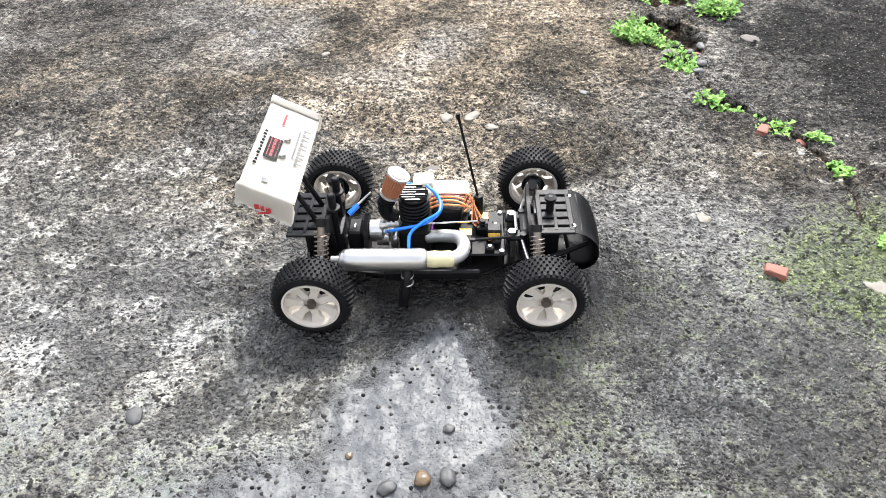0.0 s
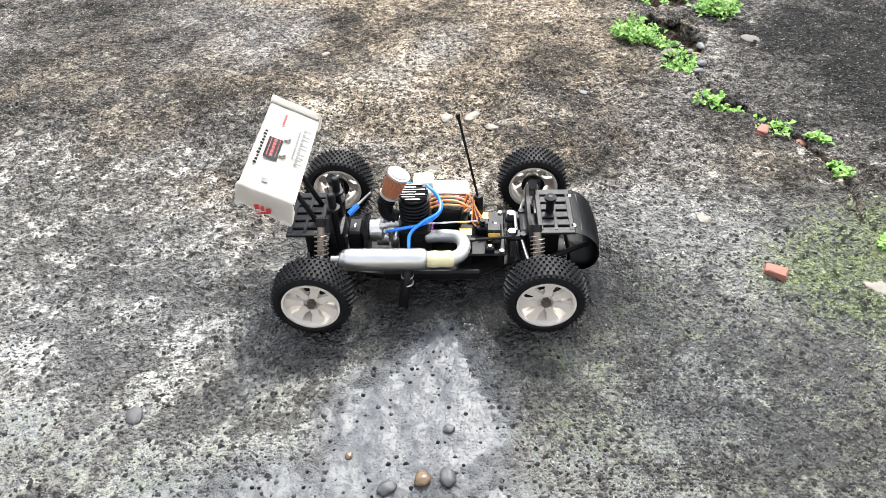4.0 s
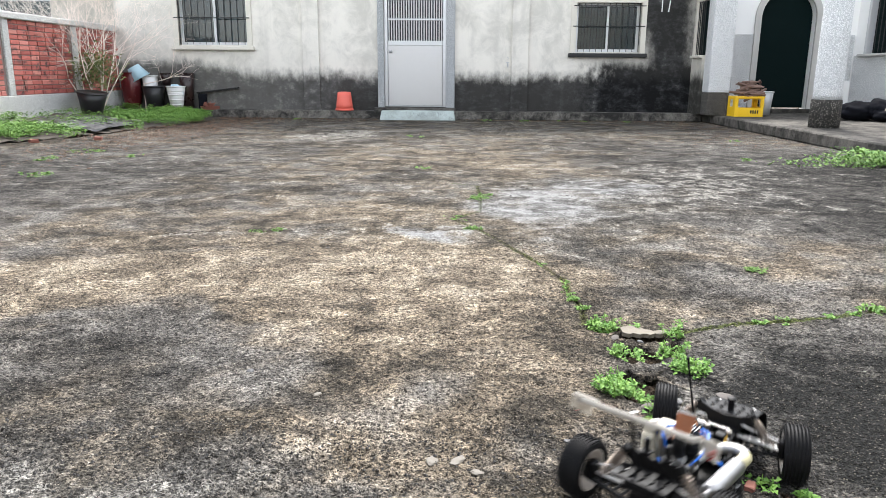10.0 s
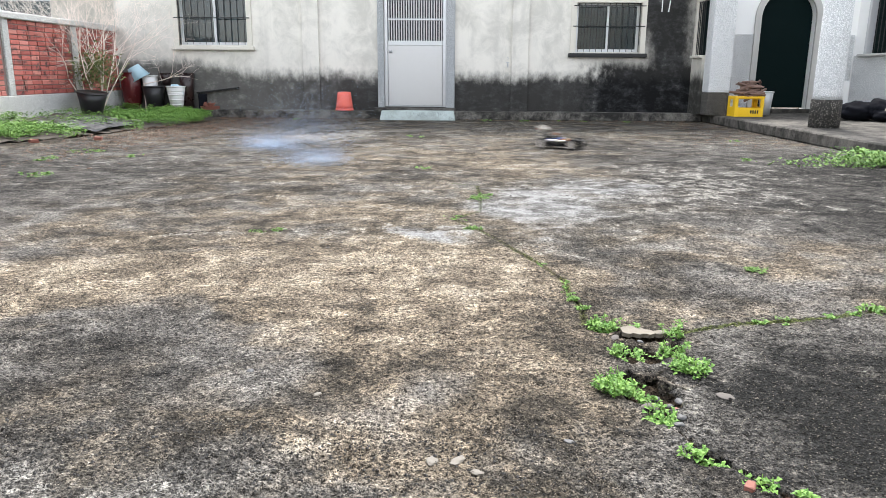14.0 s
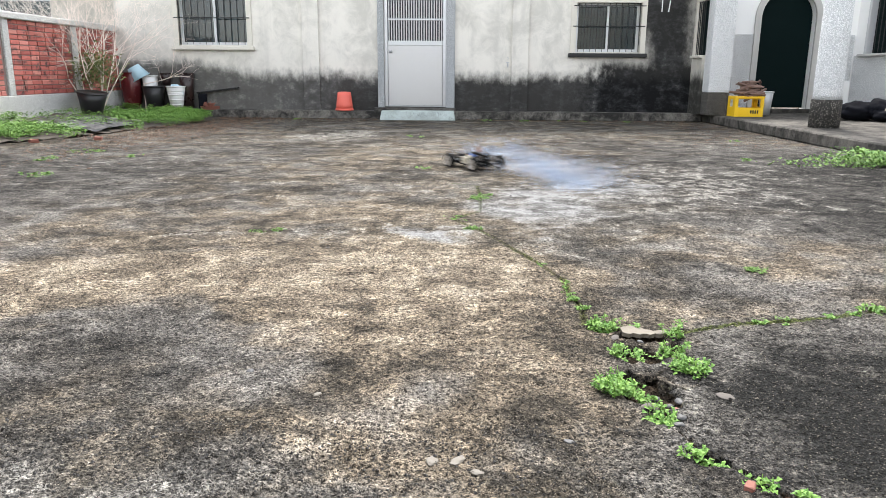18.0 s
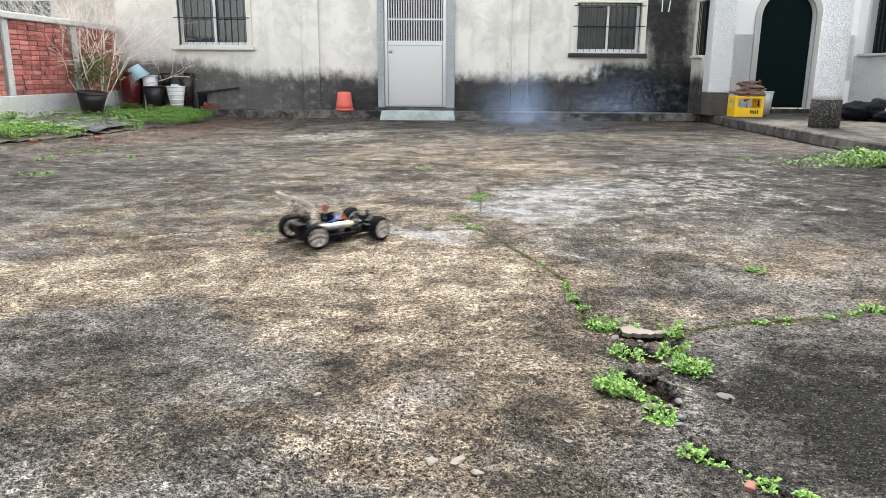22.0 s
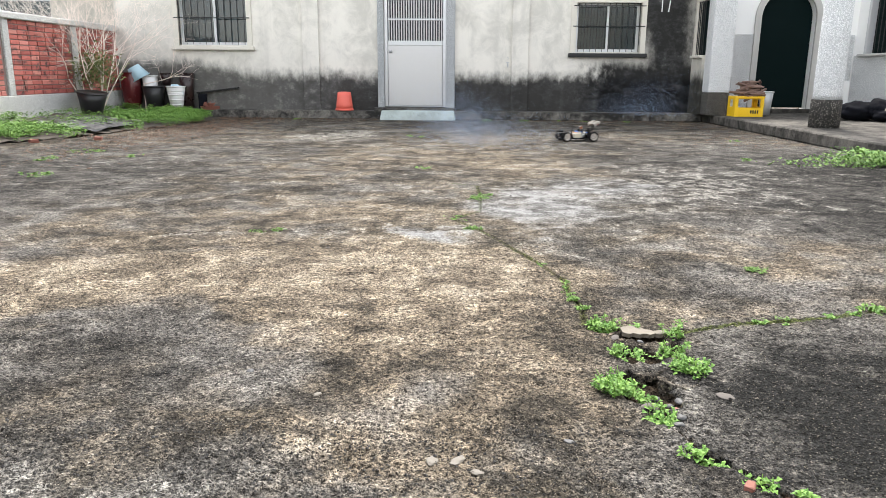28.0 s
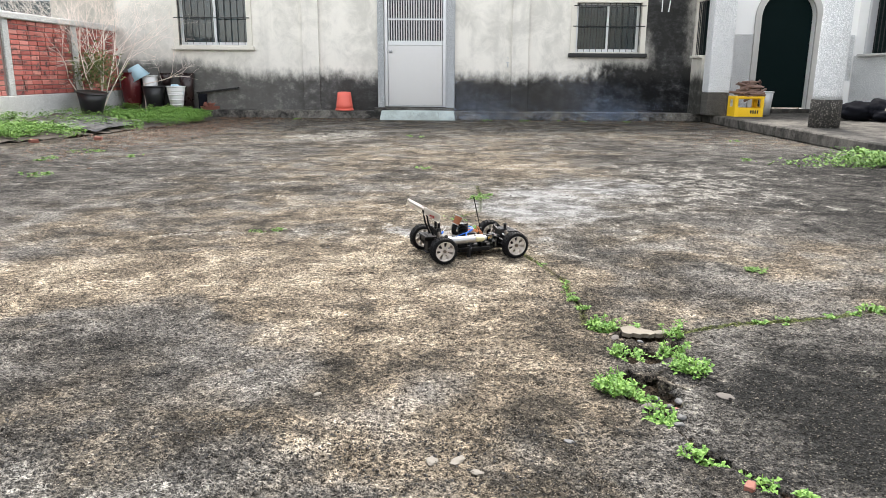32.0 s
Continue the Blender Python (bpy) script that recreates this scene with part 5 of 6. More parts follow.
def grit(name, n, box_, size, mat, label, seed):
    """Loose chips strewn on the concrete, all one object."""
    r = np.random.RandomState(seed)
    x0, y0, x1, y1 = box_
    x, y = r.uniform(x0, x1, n), y0 + (y1 - y0) * r.random_sample(n) ** 1.4
    keep = (((x - 0.13) / 0.17) ** 2 + ((y - 0.82) / 0.2) ** 2 > r.uniform(0.2, 1.1, n)) & ~((x > -0.12) & (x < 0.42) & (y > 0.98) & (y < 1.34))
    x, y = x[keep], y[keep]
    z = ground_height(x, y)[0]
    s = size * np.exp(np.clip(r.normal(0, 0.5, len(x)), -1.2, 0.75))
    base = np.array([(1, 0, 0), (-0.3, 0.9, 0), (-0.8, -0.6, 0.05), (0.25, -0.9, 0.1), (0.1, 0.1, 0.75), (-0.3, -0.1, 0.6), (0, 0, -0.3)])
    tri = np.array([(0, 1, 4), (1, 5, 4), (1, 2, 5), (2, 3, 5), (3, 4, 5), (3, 0, 4), (0, 6, 1), (1, 6, 2), (2, 6, 3), (3, 6, 0)])
    a = r.uniform(0, 6.28, len(x))
    v = base[None] * (s[:, None, None] * (1 + r.normal(0, 0.18, (len(x), 7, 3))))
    c, d = np.cos(a)[:, None], np.sin(a)[:, None]
    vx, vy = v[..., 0] * c - v[..., 1] * d, v[..., 0] * d + v[..., 1] * c
    co = np.stack([vx + x[:, None], vy + y[:, None], v[..., 2] + z[:, None]], -1).reshape(-1, 3)
    fs = (tri[None] + (np.arange(len(x)) * 7)[:, None, None]).reshape(-1, 3)
    me = bpy.data.meshes.new(name)
    me.from_pydata(co.tolist(), [], fs.tolist())
    me.materials.append(mat)
    tagged(new(name, me), label, "grit", kind="stuff")


grit("grit", 20000, (-0.95, 0.55, 1.25, 1.75), 0.0023, M["crumb"], "fine dark and pale grit loose on the concrete", 3)
grit("gravel", 260, (-1.5, 0.55, 1.9, 3.0), 0.003, M["grit"], "scattered small gravel on the concrete", 4)
grit("yard_gravel", 700, (-3.5, 3.4, 4.0, 12.3), 0.0055, M["grit"], "scattered small debris on the yard", 6)


# ---------------------------------------------------------------- the buggy
CAR_M = dict(
    rubber=plain("tyre_rubber", (0.0045, 0.0045, 0.005), 0.6, grain=200, vary=0.3, bump=0.2, spec=0.14),
    rim=plain("cream_white_rim", (0.47, 0.43, 0.385), 0.38, grain=120, vary=0.06, bump=0.05),
    wing=plain("white_wing_plastic", (0.48, 0.45, 0.40), 0.4, grain=40, vary=0.05, bump=0.03),
    black=plain("black_nylon", (0.004, 0.004, 0.0045), 0.45, grain=150, vary=0.35, bump=0.1, spec=0.15),
    plate=plain("grey_anodised_plate", (0.0065, 0.0062, 0.0062), 0.5, 0.0, grain=90, vary=0.25, spec=0.15),
    steel=plain("bright_steel", (0.42, 0.41, 0.40), 0.32, 1.0, grain=160, vary=0.2),
    pipe=plain("satin_alloy_pipe", (0.40, 0.395, 0.385), 0.4, 1.0, grain=60, vary=0.08, bump=0.04),
    header=plain("cast_alloy", (0.42, 0.415, 0.405), 0.5, 0.8, grain=120, vary=0.12),
    silicone=plain("yellowed_silicone", (0.46, 0.42, 0.25), 0.4, grain=90, vary=0.12),
    pleat=plain("bronze_filter_mesh", (0.30, 0.12, 0.06), 0.5, 0.4, grain=160, vary=0.3),
    blue=plain("blue_fuel_tube", (0.01, 0.14, 0.62), 0.3, grain=80, vary=0.15),
    tank=plain("milky_tank_plastic", (0.55, 0.50, 0.39), 0.35, grain=50, vary=0.06),
    orange=plain("orange_wire", (0.62, 0.24, 0.08), 0.4, grain=90, vary=0.2),
    brown=plain("brown_wire", (0.13, 0.035, 0.025), 0.45, grain=90, vary=0.2),
    gold=plain("gold_label", (0.75, 0.45, 0.08), 0.4, grain=90, vary=0.2),
    spring=plain("worn_spring_steel", (0.15, 0.125, 0.105), 0.42, 0.8, grain=150, vary=0.3),
    red=plain("red_print", (0.30, 0.018, 0.022), 0.5, grain=60, vary=0.2),
    grey=plain("grey_print", (0.18, 0.18, 0.18), 0.5, grain=60, vary=0.2),
    purple=plain("purple_part", (0.22, 0.06, 0.25), 0.4),
)
car = thing("buggy", pose(0.146, 1.158, 0), "black nitro radio-controlled buggy with a white rear wing", "toy car")


def spots_(n):
    return [2 * math.pi * i / n for i in range(n)]


def car_wheel(x, y, side):
    """A wheel whose axis is y; side is -1 on the right."""
    o = 0.022 * side
    rim = lathe(B(), [(0.036, -o * 0.9), (0.0405, -o * 0.95), (0.0405, o * 0.9), (0.041, o * 1.05), (0.038, o * 1.05), (0.0365, o * 0.75), (0.0365, -o * 0.9)], 36, "Y", closed=False)
    hub = lathe(B(), [(0.002, o * 0.55), (0.012, o * 0.55), (0.0125, o * 0.1), (0.002, o * 0.1)], 18, "Y")
    for b in (hub,):
        me_ = bpy.data.meshes.new("tmp")
        b.to_mesh(me_)
        rim.from_mesh(me_)
        b.free()
        bpy.data.meshes.remove(me_)
    bmesh.ops.recalc_face_normals(rim, faces=rim.faces)
    w = part("wheel", rim, CAR_M["rim"], car, "cream white seven-spoke wheel", m=pose(x, y, 0.057))
    for a in spots_(7):
        c, s = math.cos(a), math.sin(a)
        sp_, v = B(), []
        for rr, wd in ((0.010, 0.0062), (0.022, 0.005), (0.0375, 0.0095)):
            for h in (o * 0.72, o * 0.42):
                for q in (-1, 1):
                    v.append(sp_.verts.new((rr * c - q * wd * s, h if rr < 0.03 else h + o * 0.08, rr * s + q * wd * c)))
        for k in (0, 4):
            for f in ((0, 1, 5, 4), (3, 2, 6, 7), (1, 3, 7, 5), (2, 0, 4, 6)):
                sp_.faces.new([v[k + i] for i in f])
        bmesh.ops.recalc_face_normals(sp_, faces=sp_.faces)
        part("spoke", sp_, CAR_M["rim"], w)
    t = lathe(B(), [(0.040, -0.021), (0.046, -0.0235), (0.052, -0.022), (0.0545, -0.017), (0.0552, 0), (0.0545, 0.017), (0.052, 0.022), (0.046, 0.0235), (0.040, 0.021)], 48, "Y", closed=False)
    for row in range(7):
        h = -0.0195 + row * 0.0065
        r0 = 0.0545 if abs(h) < 0.018 else 0.0525
        for a in spots_(44):
            a += 0.07 * (row % 2)
            c, s = math.cos(a), math.sin(a)
            p = [t.verts.new(((r0 - 0.0006) * c - u * s * 0.0018, h + w_ * 0.0018, (r0 - 0.0006) * s + u * c * 0.0018)) for u, w_ in ((-1, -1), (1, -1), (1, 1), (-1, 1))]
            q = [t.verts.new(((r0 + 0.0032) * c - u * s * 0.0012, h + w_ * 0.0012, (r0 + 0.0032) * s + u * c * 0.0012)) for u, w_ in ((-1, -1), (1, -1), (1, 1), (-1, 1))]
            t.faces.new(q)
            for k in range(4):
                t.faces.new((p[k], p[(k + 1) % 4], q[(k + 1) % 4], q[k]))
    bmesh.ops.recalc_face_normals(t, faces=t.faces)
    part("tyre", t, CAR_M["rubber"], w, "black pin-spiked rubber tyre")
    part("wheel_nut", rod(B(), (0, o * 0.5, 0), (0, o * 0.95, 0), 0.0065, seg=6), CAR_M["spring"], w, "dark hex wheel nut")
    part("brake_drum", lathe(B(), [(0.002, -o * 0.3), (0.017, -o * 0.3), (0.019, -o * 0.6), (0.002, -o * 0.6)], 24, "Y"), CAR_M["black"], w)
    return w


wheels = [(car_wheel(x, y, 1 if y > 0 else -1), x, y) for x in (0.163, -0.163) for y in (0.135, -0.135)]
K = CAR_M
# chassis
bm = B()
f = bm.faces.new([bm.verts.new((x, y, 0.027)) for x, y in ((-0.19, -0.03), (-0.12, -0.055), (-0.05, -0.068), (0.06, -0.068), (0.13, -0.035), (0.205, -0.026), (0.205, 0.026), (0.13, 0.035), (0.06, 0.068), (-0.05, 0.068), (-0.12, 0.055), (-0.19, 0.03))])
ex = bmesh.ops.extrude_face_region(bm, geom=[f])
bmesh.ops.translate(bm, verts=[g for g in ex["geom"] if isinstance(g, bmesh.types.BMVert)], vec=(0, 0, 0.004))
bmesh.ops.recalc_face_normals(bm, faces=bm.faces)
part("chassis_plate", bm, K["plate"], car)
for s in (-1, 1):
    part("side_guard", box(B(), -0.07, s * 0.07 - 0.004, 0.026, 0.075, s * 0.07 + 0.004, 0.044, 0.003), K["black"], car)


def slotted_plate(name, x0, x1, w, z):
    """A plate of five slots: a spine with its slats and cross bars."""
    n = 5
    m = (x0 + x1) / 2
    spine = part(name, box(B(), m - 0.003, -w, z - 0.0005, m + 0.003, w, z + 0.0045, 0.001), K["black"], car, "slotted black plate")
    for k in range(n + 1):
        y = -w + 2 * w * k / n
        part("slat", box(B(), x0, y - 0.0068, z, x1, y + 0.0068, z + 0.004, 0.001), K["black"], spine)
    for a in (x0, x1 - 0.008):
        part("cross_bar", box(B(), a, -w, z - 0.0005, a + 0.008, w, z + 0.0045, 0.001), K["black"], spine)
    return spine


for s, nm in ((1, "front"), (-1, "rear")):
    X = 0.163 * s
    part("gearbox", box(B(), X - 0.03, -0.024, 0.031, X + 0.03, 0.024, 0.078, 0.006, 2), K["black"], car)
    a, b = sorted((X - 0.005 * s, X + 0.048 * s))
    slotted_plate("bulkhead_plate", a, b, 0.046, 0.095)
    part("bulkhead", box(B(), a + 0.004, -0.03, 0.076, b - 0.004, 0.03, 0.0945, 0.003), K["black"], car)
    th = 0.112 if s > 0 else 0.128
    tw = B()
    slab(tw, [(-0.062, th - 0.017), (-0.05, th), (-0.03, th - 0.008), (0, th - 0.012), (0.03, th - 0.008), (0.05, th), (0.062, th - 0.017), (0.034, 0.088), (0.028, 0.05), (-0.028, 0.05), (-0.034, 0.088)], -0.0025, 0.0025)
    part("shock_tower", tw, K["plate"], car, m=pose(X - 0.016 * s, 0, 0, 0, 0, 90))
    for q in (-1, 1):
        # shock absorber: body, spring, shaft
        top, bot = Vector((X - 0.008 * s, q * 0.052, th - 0.004)), Vector((X - 0.006 * s, q * 0.096, 0.05))
        d = (bot - top)
        sh = part("shock_absorber", rod(B(), top, top + d * 0.55, 0.006, seg=14), K["spring"], car, smooth=False)
        part("shaft", rod(B(), top + d * 0.55, bot, 0.0028, seg=8), K["steel"], sh)
        part("shock_cap", rod(B(), top - d * 0.06, top + d * 0.08, 0.0075, seg=14), K["plate"], sh)
        part("spring_cup", rod(B(), top + d * 0.86, top + d * 0.9, 0.0095, seg=14), K["spring"], sh)
        u = d.normalized()
        v1 = u.cross(Vector((1, 0, 0))).normalized()
        v2 = u.cross(v1)
        coil = [top + d * (0.16 + 0.7 * i / 110) + 0.0098 * (v1 * math.cos(i * 0.51) + v2 * math.sin(i * 0.51)) for i in range(111)]
        part("spring", tube(B(), coil, 0.0011, 5), K["spring"], sh, "worn coil spring")
        # arms, links and hub
        arm = B()
        tube(arm, [(X - 0.024, q * 0.028, 0.042), (X - 0.012, q * 0.075, 0.041), (X - 0.006, q * 0.112, 0.044)], [0.006, 0.005, 0.006], 6)
        tube(arm, [(X + 0.024, q * 0.028, 0.042), (X + 0.012, q * 0.075, 0.041), (X + 0.006, q * 0.112, 0.044)], [0.006, 0.005, 0.006], 6)
        for k in range(4):
            yy = q * (0.045 + 0.018 * k)
            ww = 0.02 - 0.0035 * k
            rod(arm, (X - ww, yy, 0.041), (X + ww, yy, 0.041), 0.003, seg=6)
        part("suspension_arm", arm, K["black"], car)
        part("camber_link", rod(B(), (X - 0.012 * s, q * 0.03, 0.086), (X - 0.002 * s, q * 0.108, 0.072), 0.0026, seg=8), K["steel"], car)
        part("drive_shaft", rod(B(), (X, q * 0.024, 0.058), (X, q * 0.112, 0.057), 0.0035, seg=8), K["steel"], car)
        part("hub_carrier", box(B(), X - 0.012, q * 0.113 - 0.008, 0.038, X + 0.012, q * 0.113 + 0.008, 0.078, 0.004), K["black"], car)
    part("skid", box(B(), X - 0.035, -0.028, 0.022, X + 0.035, 0.028, 0.0268, 0.002), K["black"], car)
# front bumper: a curved sheet
bm = B()
pts = [(p.x, p.y) for p in curve([(0.206, 0.098, 0), (0.228, 0.094, 0), (0.248, 0.075, 0), (0.253, 0.05, 0), (0.24, 0.03, 0), (0.208, 0.025, 0)], 5)]
rowsb = []
for x, z in pts:
    rowsb.append([bm.verts.new((x - 0.004 * (yy / 0.05) ** 2, yy, z)) for yy in (-0.052, -0.03, 0, 0.03, 0.052)])
for a, b in zip(rowsb, rowsb[1:]):
    for k in range(4):
        bm.faces.new((a[k], a[k + 1], b[k + 1], b[k]))
ex = bmesh.ops.solidify(bm, geom=list(bm.faces), thickness=0.003)
bumper = part("front_bumper", bm, K["black"], car, "smooth black curved bumper", smooth=True)
part("bumper_bracket", box(B(), 0.2, -0.045, 0.088, 0.224, 0.045, 0.096, 0.002), K["black"], car)
for q in (-1, 1):
    part("screw", rod(B(), (0.21, q * 0.036, 0.095), (0.21, q * 0.036, 0.0995), 0.0035, seg=8), K["steel"], car)
    part("bumper_brace", rod(B(), (0.17, q * 0.045, 0.04), (0.235, q * 0.03, 0.06), 0.004, seg=6), K["black"], car)
# steering gear ahead of the tray
for q in (-1, 1):
    part("bellcrank", box(B(), 0.112, q * 0.022 - 0.01, 0.064, 0.142, q * 0.022 + 0.01, 0.074, 0.003), K["black"], car)
    part("bellcrank_post", rod(B(), (0.122, q * 0.022, 0.031), (0.122, q * 0.022, 0.079), 0.006, seg=12), K["steel"], car)
    part("tie_rod", rod(B(), (0.136, q * 0.03, 0.068), (0.15, q * 0.11, 0.06), 0.0025, seg=8), K["steel"], car)
    part("ball_end", rod(B(), (0.138, q * 0.028, 0.06), (0.138, q * 0.028, 0.078), 0.005, seg=10), K["black"], car)
part("steering_link", rod(B(), (0.128, -0.022, 0.078), (0.128, 0.022, 0.078), 0.0025, seg=8), K["steel"], car)
part("centre_shaft", rod(B(), (-0.14, 0.0, 0.052), (0.14, 0.0, 0.052), 0.004, seg=8), K["steel"], car)
# radio tray
part("radio_tray", box(B(), 0.04, -0.052, 0.054, 0.112, 0.052, 0.058, 0.002), K["black"], car)
for x, y in ((0.046, -0.046), (0.106, -0.046), (0.046, 0.046), (0.106, 0.046)):
    part("tray_post", rod(B(), (x, y, 0.031), (x, y, 0.054), 0.004, seg=8), K["black"], car)
    part("screw", rod(B(), (x, y, 0.058), (x, y, 0.061), 0.0035, seg=8), K["steel"], car)
for x, y in ((0.052, -0.026), (0.078, 0.012)):
    sv = part("servo", box(B(), x - 0.01, y - 0.02, 0.034, x + 0.01, y + 0.02, 0.072, 0.002), K["black"], car)
    part("servo_label", box(B(), x - 0.009, y + 0.002, 0.0722, x + 0.009, y + 0.018, 0.0728), K["gold"], sv, "gold printed label")
    part("servo_horn", box(B(), x - 0.004, y - 0.018, 0.075, x + 0.016, y - 0.01, 0.079, 0.0015), K["black"], sv)
    part("horn_screw", rod(B(), (x, y - 0.013, 0.072), (x, y - 0.013, 0.083), 0.0045, seg=10), K["black"], sv)
for x, y in ((0.098, -0.03), (0.098, 0.004), (0.062, 0.032), (0.088, -0.046)):
    part("tray_fitting", box(B(), x - 0.007, y - 0.006, 0.058, x + 0.007, y + 0.006, 0.069, 0.002), K["black"], car)
    part("screw", rod(B(), (x, y, 0.069), (x, y, 0.0715), 0.003, seg=8), K["steel"], car)
sw = part("switch_box", box(B(), 0.084, -0.026, 0.058, 0.106, -0.006, 0.082, 0.002), K["black"], car, "small black switch box")
part("switch_label", box(B(), 0.086, -0.0266, 0.064, 0.104, -0.0262, 0.078), K["gold"], sw, "gold printed label")
part("servo_link", rod(B(), (0.066, -0.04, 0.077), (0.12, -0.034, 0.077), 0.0022, seg=8), K["plate"], car)
part("throttle_link", rod(B(), (0.07, 0.0, 0.08), (-0.03, -0.012, 0.085), 0.0016, seg=6), K["steel"], car)
rc = part("receiver_pack", box(B(), 0.0, 0.018, 0.05, 0.046, 0.058, 0.088, 0.006, 2), K["black"], car, "black wrapped receiver pack")
for k, (y, z, mt) in enumerate(((0.03, 0.094, "orange"), (0.037, 0.096, "orange"), (0.044, 0.093, "brown"), (0.025, 0.09, "orange"), (0.05, 0.092, "brown"))):
    part("wire", tube(B(), curve([(-0.012, y - 0.004, z - 0.004), (0.012, y, z + 0.002), (0.038, y - 0.003, z + 0.004), (0.06, y - 0.012 + 0.004 * k, z - 0.002)], 6), 0.0017, 6), K[mt], car)
for k in range(5):
    part("wire", tube(B(), curve([(0.05, 0.03 - 0.004 * k, 0.088), (0.055 + 0.003 * k, 0.026, 0.112 - 0.004 * k), (0.064, 0.02, 0.1), (0.062 + 0.004 * k, 0.006, 0.076), (0.075, -0.004 + 0.004 * k, 0.066)], 6), 0.0013, 5), K["brown" if k % 2 else "orange"], car)
# fuel tank
tk = part("fuel_tank", box(B(), -0.032, 0.05, 0.04, 0.058, 0.09, 0.096, 0.009, 3), K["tank"], car, "milky white fuel tank", smooth=False)
part("tank_cap", box(B(), -0.03, 0.056, 0.0962, 0.002, 0.086, 0.112, 0.004, 2), K["tank"], tk, "square hinged filler cap")
part("tank_lug", box(B(), -0.024, 0.04, 0.09, -0.002, 0.052, 0.106, 0.003), K["tank"], tk)
# antenna
an = part("antenna_mount", lathe(B(), [(0.0075, 0.058), (0.0075, 0.1), (0.006, 0.106), (0.002, 0.107)], 14, "Z", (0.072, 0.03, 0)), K["black"], car)
part("antenna", rod(rod(B(), (0.072, 0.03, 0.1), (0.044, 0.042, 0.238), 0.0021, seg=6), (0.0442, 0.0418, 0.234), (0.0438, 0.0422, 0.242), 0.0032, seg=8), K["black"], an)
# engine
en = part("engine", box(B(), -0.05, -0.02, 0.031, 0.0, 0.022, 0.078, 0.006, 2), K["plate"], car, "dark alloy engine block")
head = part("cooling_head", lathe(B(), [(0.015, 0.076), (0.015, 0.131)], 20, "Z", (-0.024, 0, 0)), K["black"], en, "black finned cooling head")
for k in range(9):
    z = 0.078 + k * 0.0062
    r = 0.0235 if 1 < k < 8 else 0.0205
    part("cooling_fin", lathe(B(), [(0.002, z), (r - 0.001, z), (r, z + 0.0008), (r, z + 0.0022), (r - 0.001, z + 0.003), (0.002, z + 0.003)], 24, "Z", (-0.024, 0, 0)), K["black"], en)
bm = B()
for j in range(7):
    w = math.sqrt(max(0, 0.022 ** 2 - (-0.018 + j * 0.006) ** 2))
    box(bm, -0.024 - w, -0.019 + j * 0.006, 0.1315, -0.024 + w, -0.0172 + j * 0.006, 0.1365, 0.0004)
part("head_fins", bm, K["black"], en)
bm = B()
for j in range(7):
    w = math.sqrt(max(0, 0.022 ** 2 - (-0.018 + j * 0.006) ** 2)) * 0.9
    box(bm, -0.024 - w, -0.0188 + j * 0.006, 0.1366, -0.024 + w * (0.2 if j % 2 else 0.9), -0.0174 + j * 0.006, 0.1372)
part("fin_edges", bm, K["steel"], en, "bright machined fin edges")
part("flywheel", lathe(B(), [(0.002, -0.062), (0.019, -0.062), (0.019, -0.052), (0.002, -0.052)], 28, "X", (0, -0.002, 0.055)), K["steel"], en)
part("clutch_bell", lathe(B(), [(0.002, -0.084), (0.015, -0.084), (0.0155, -0.066), (0.002, -0.066)], 24, "X", (0, -0.002, 0.055)), K["steel"], en)
part("carburettor_barrel", rod(B(), (-0.078, -0.012, 0.084), (-0.05, -0.006, 0.082), 0.0065, seg=14), K["steel"], en, "ridged steel carburettor barrel")
for k in range(4):
    part("barrel_ring", rod(B(), (-0.076 + k * 0.007, -0.0117 + k * 0.0015, 0.084), (-0.0735 + k * 0.007, -0.0112 + k * 0.0015, 0.0838), 0.0082, seg=14), K["header"], en)
part("carburettor", rod(B(), (-0.052, 0.0, 0.07), (-0.052, 0.0, 0.092), 0.008, seg=14), K["header"], en)
part("glow_valve", rod(B(), (-0.058, -0.03, 0.07), (-0.058, -0.03, 0.09), 0.005, seg=10), K["steel"], en)
part("needle", rod(B(), (-0.07, -0.02, 0.08), (-0.05, -0.034, 0.074), 0.004, seg=10), K["header"], en)
part("exhaust_spring", box(B(), -0.004, -0.016, 0.05, 0.002, 0.016, 0.07, 0.002), K["purple"], en)
# centre differential and spur gear
sp = B()
lathe(sp, [(0.004, -0.102), (0.026, -0.102), (0.026, -0.096), (0.004, -0.096)], 44, "X", (0, 0.0, 0.06))
for a in spots_(44):
    c, s = math.cos(a), math.sin(a)
    rod(sp, (-0.102, 0.0275 * c, 0.06 + 0.0275 * s), (-0.096, 0.0275 * c, 0.06 + 0.0275 * s), 0.0012, seg=4)
part("spur_gear", sp, K["black"], car, "toothed black spur gear")
part("centre_differential", lathe(B(), [(0.002, -0.094), (0.017, -0.094), (0.018, -0.075), (0.012, -0.07), (0.002, -0.07)], 24, "X", (0, 0.0, 0.064)), K["steel"], car)
part("brake_disc", lathe(B(), [(0.004, -0.118), (0.018, -0.118), (0.018, -0.116), (0.004, -0.116)], 28, "X", (0, 0, 0.058)), K["steel"], car)
part("differential_mount", box(B(), -0.128, -0.018, 0.031, -0.106, 0.018, 0.075, 0.003), K["black"], car)
lk = part("brake_link", rod(B(), (-0.122, 0.006, 0.098), (-0.092, 0.03, 0.115), 0.0018, seg=8), K["steel"], car)
part("link_sleeve", rod(B(), (-0.125, 0.003, 0.094), (-0.111, 0.014, 0.103), 0.0045, seg=10), K["blue"], lk, "blue sleeve")
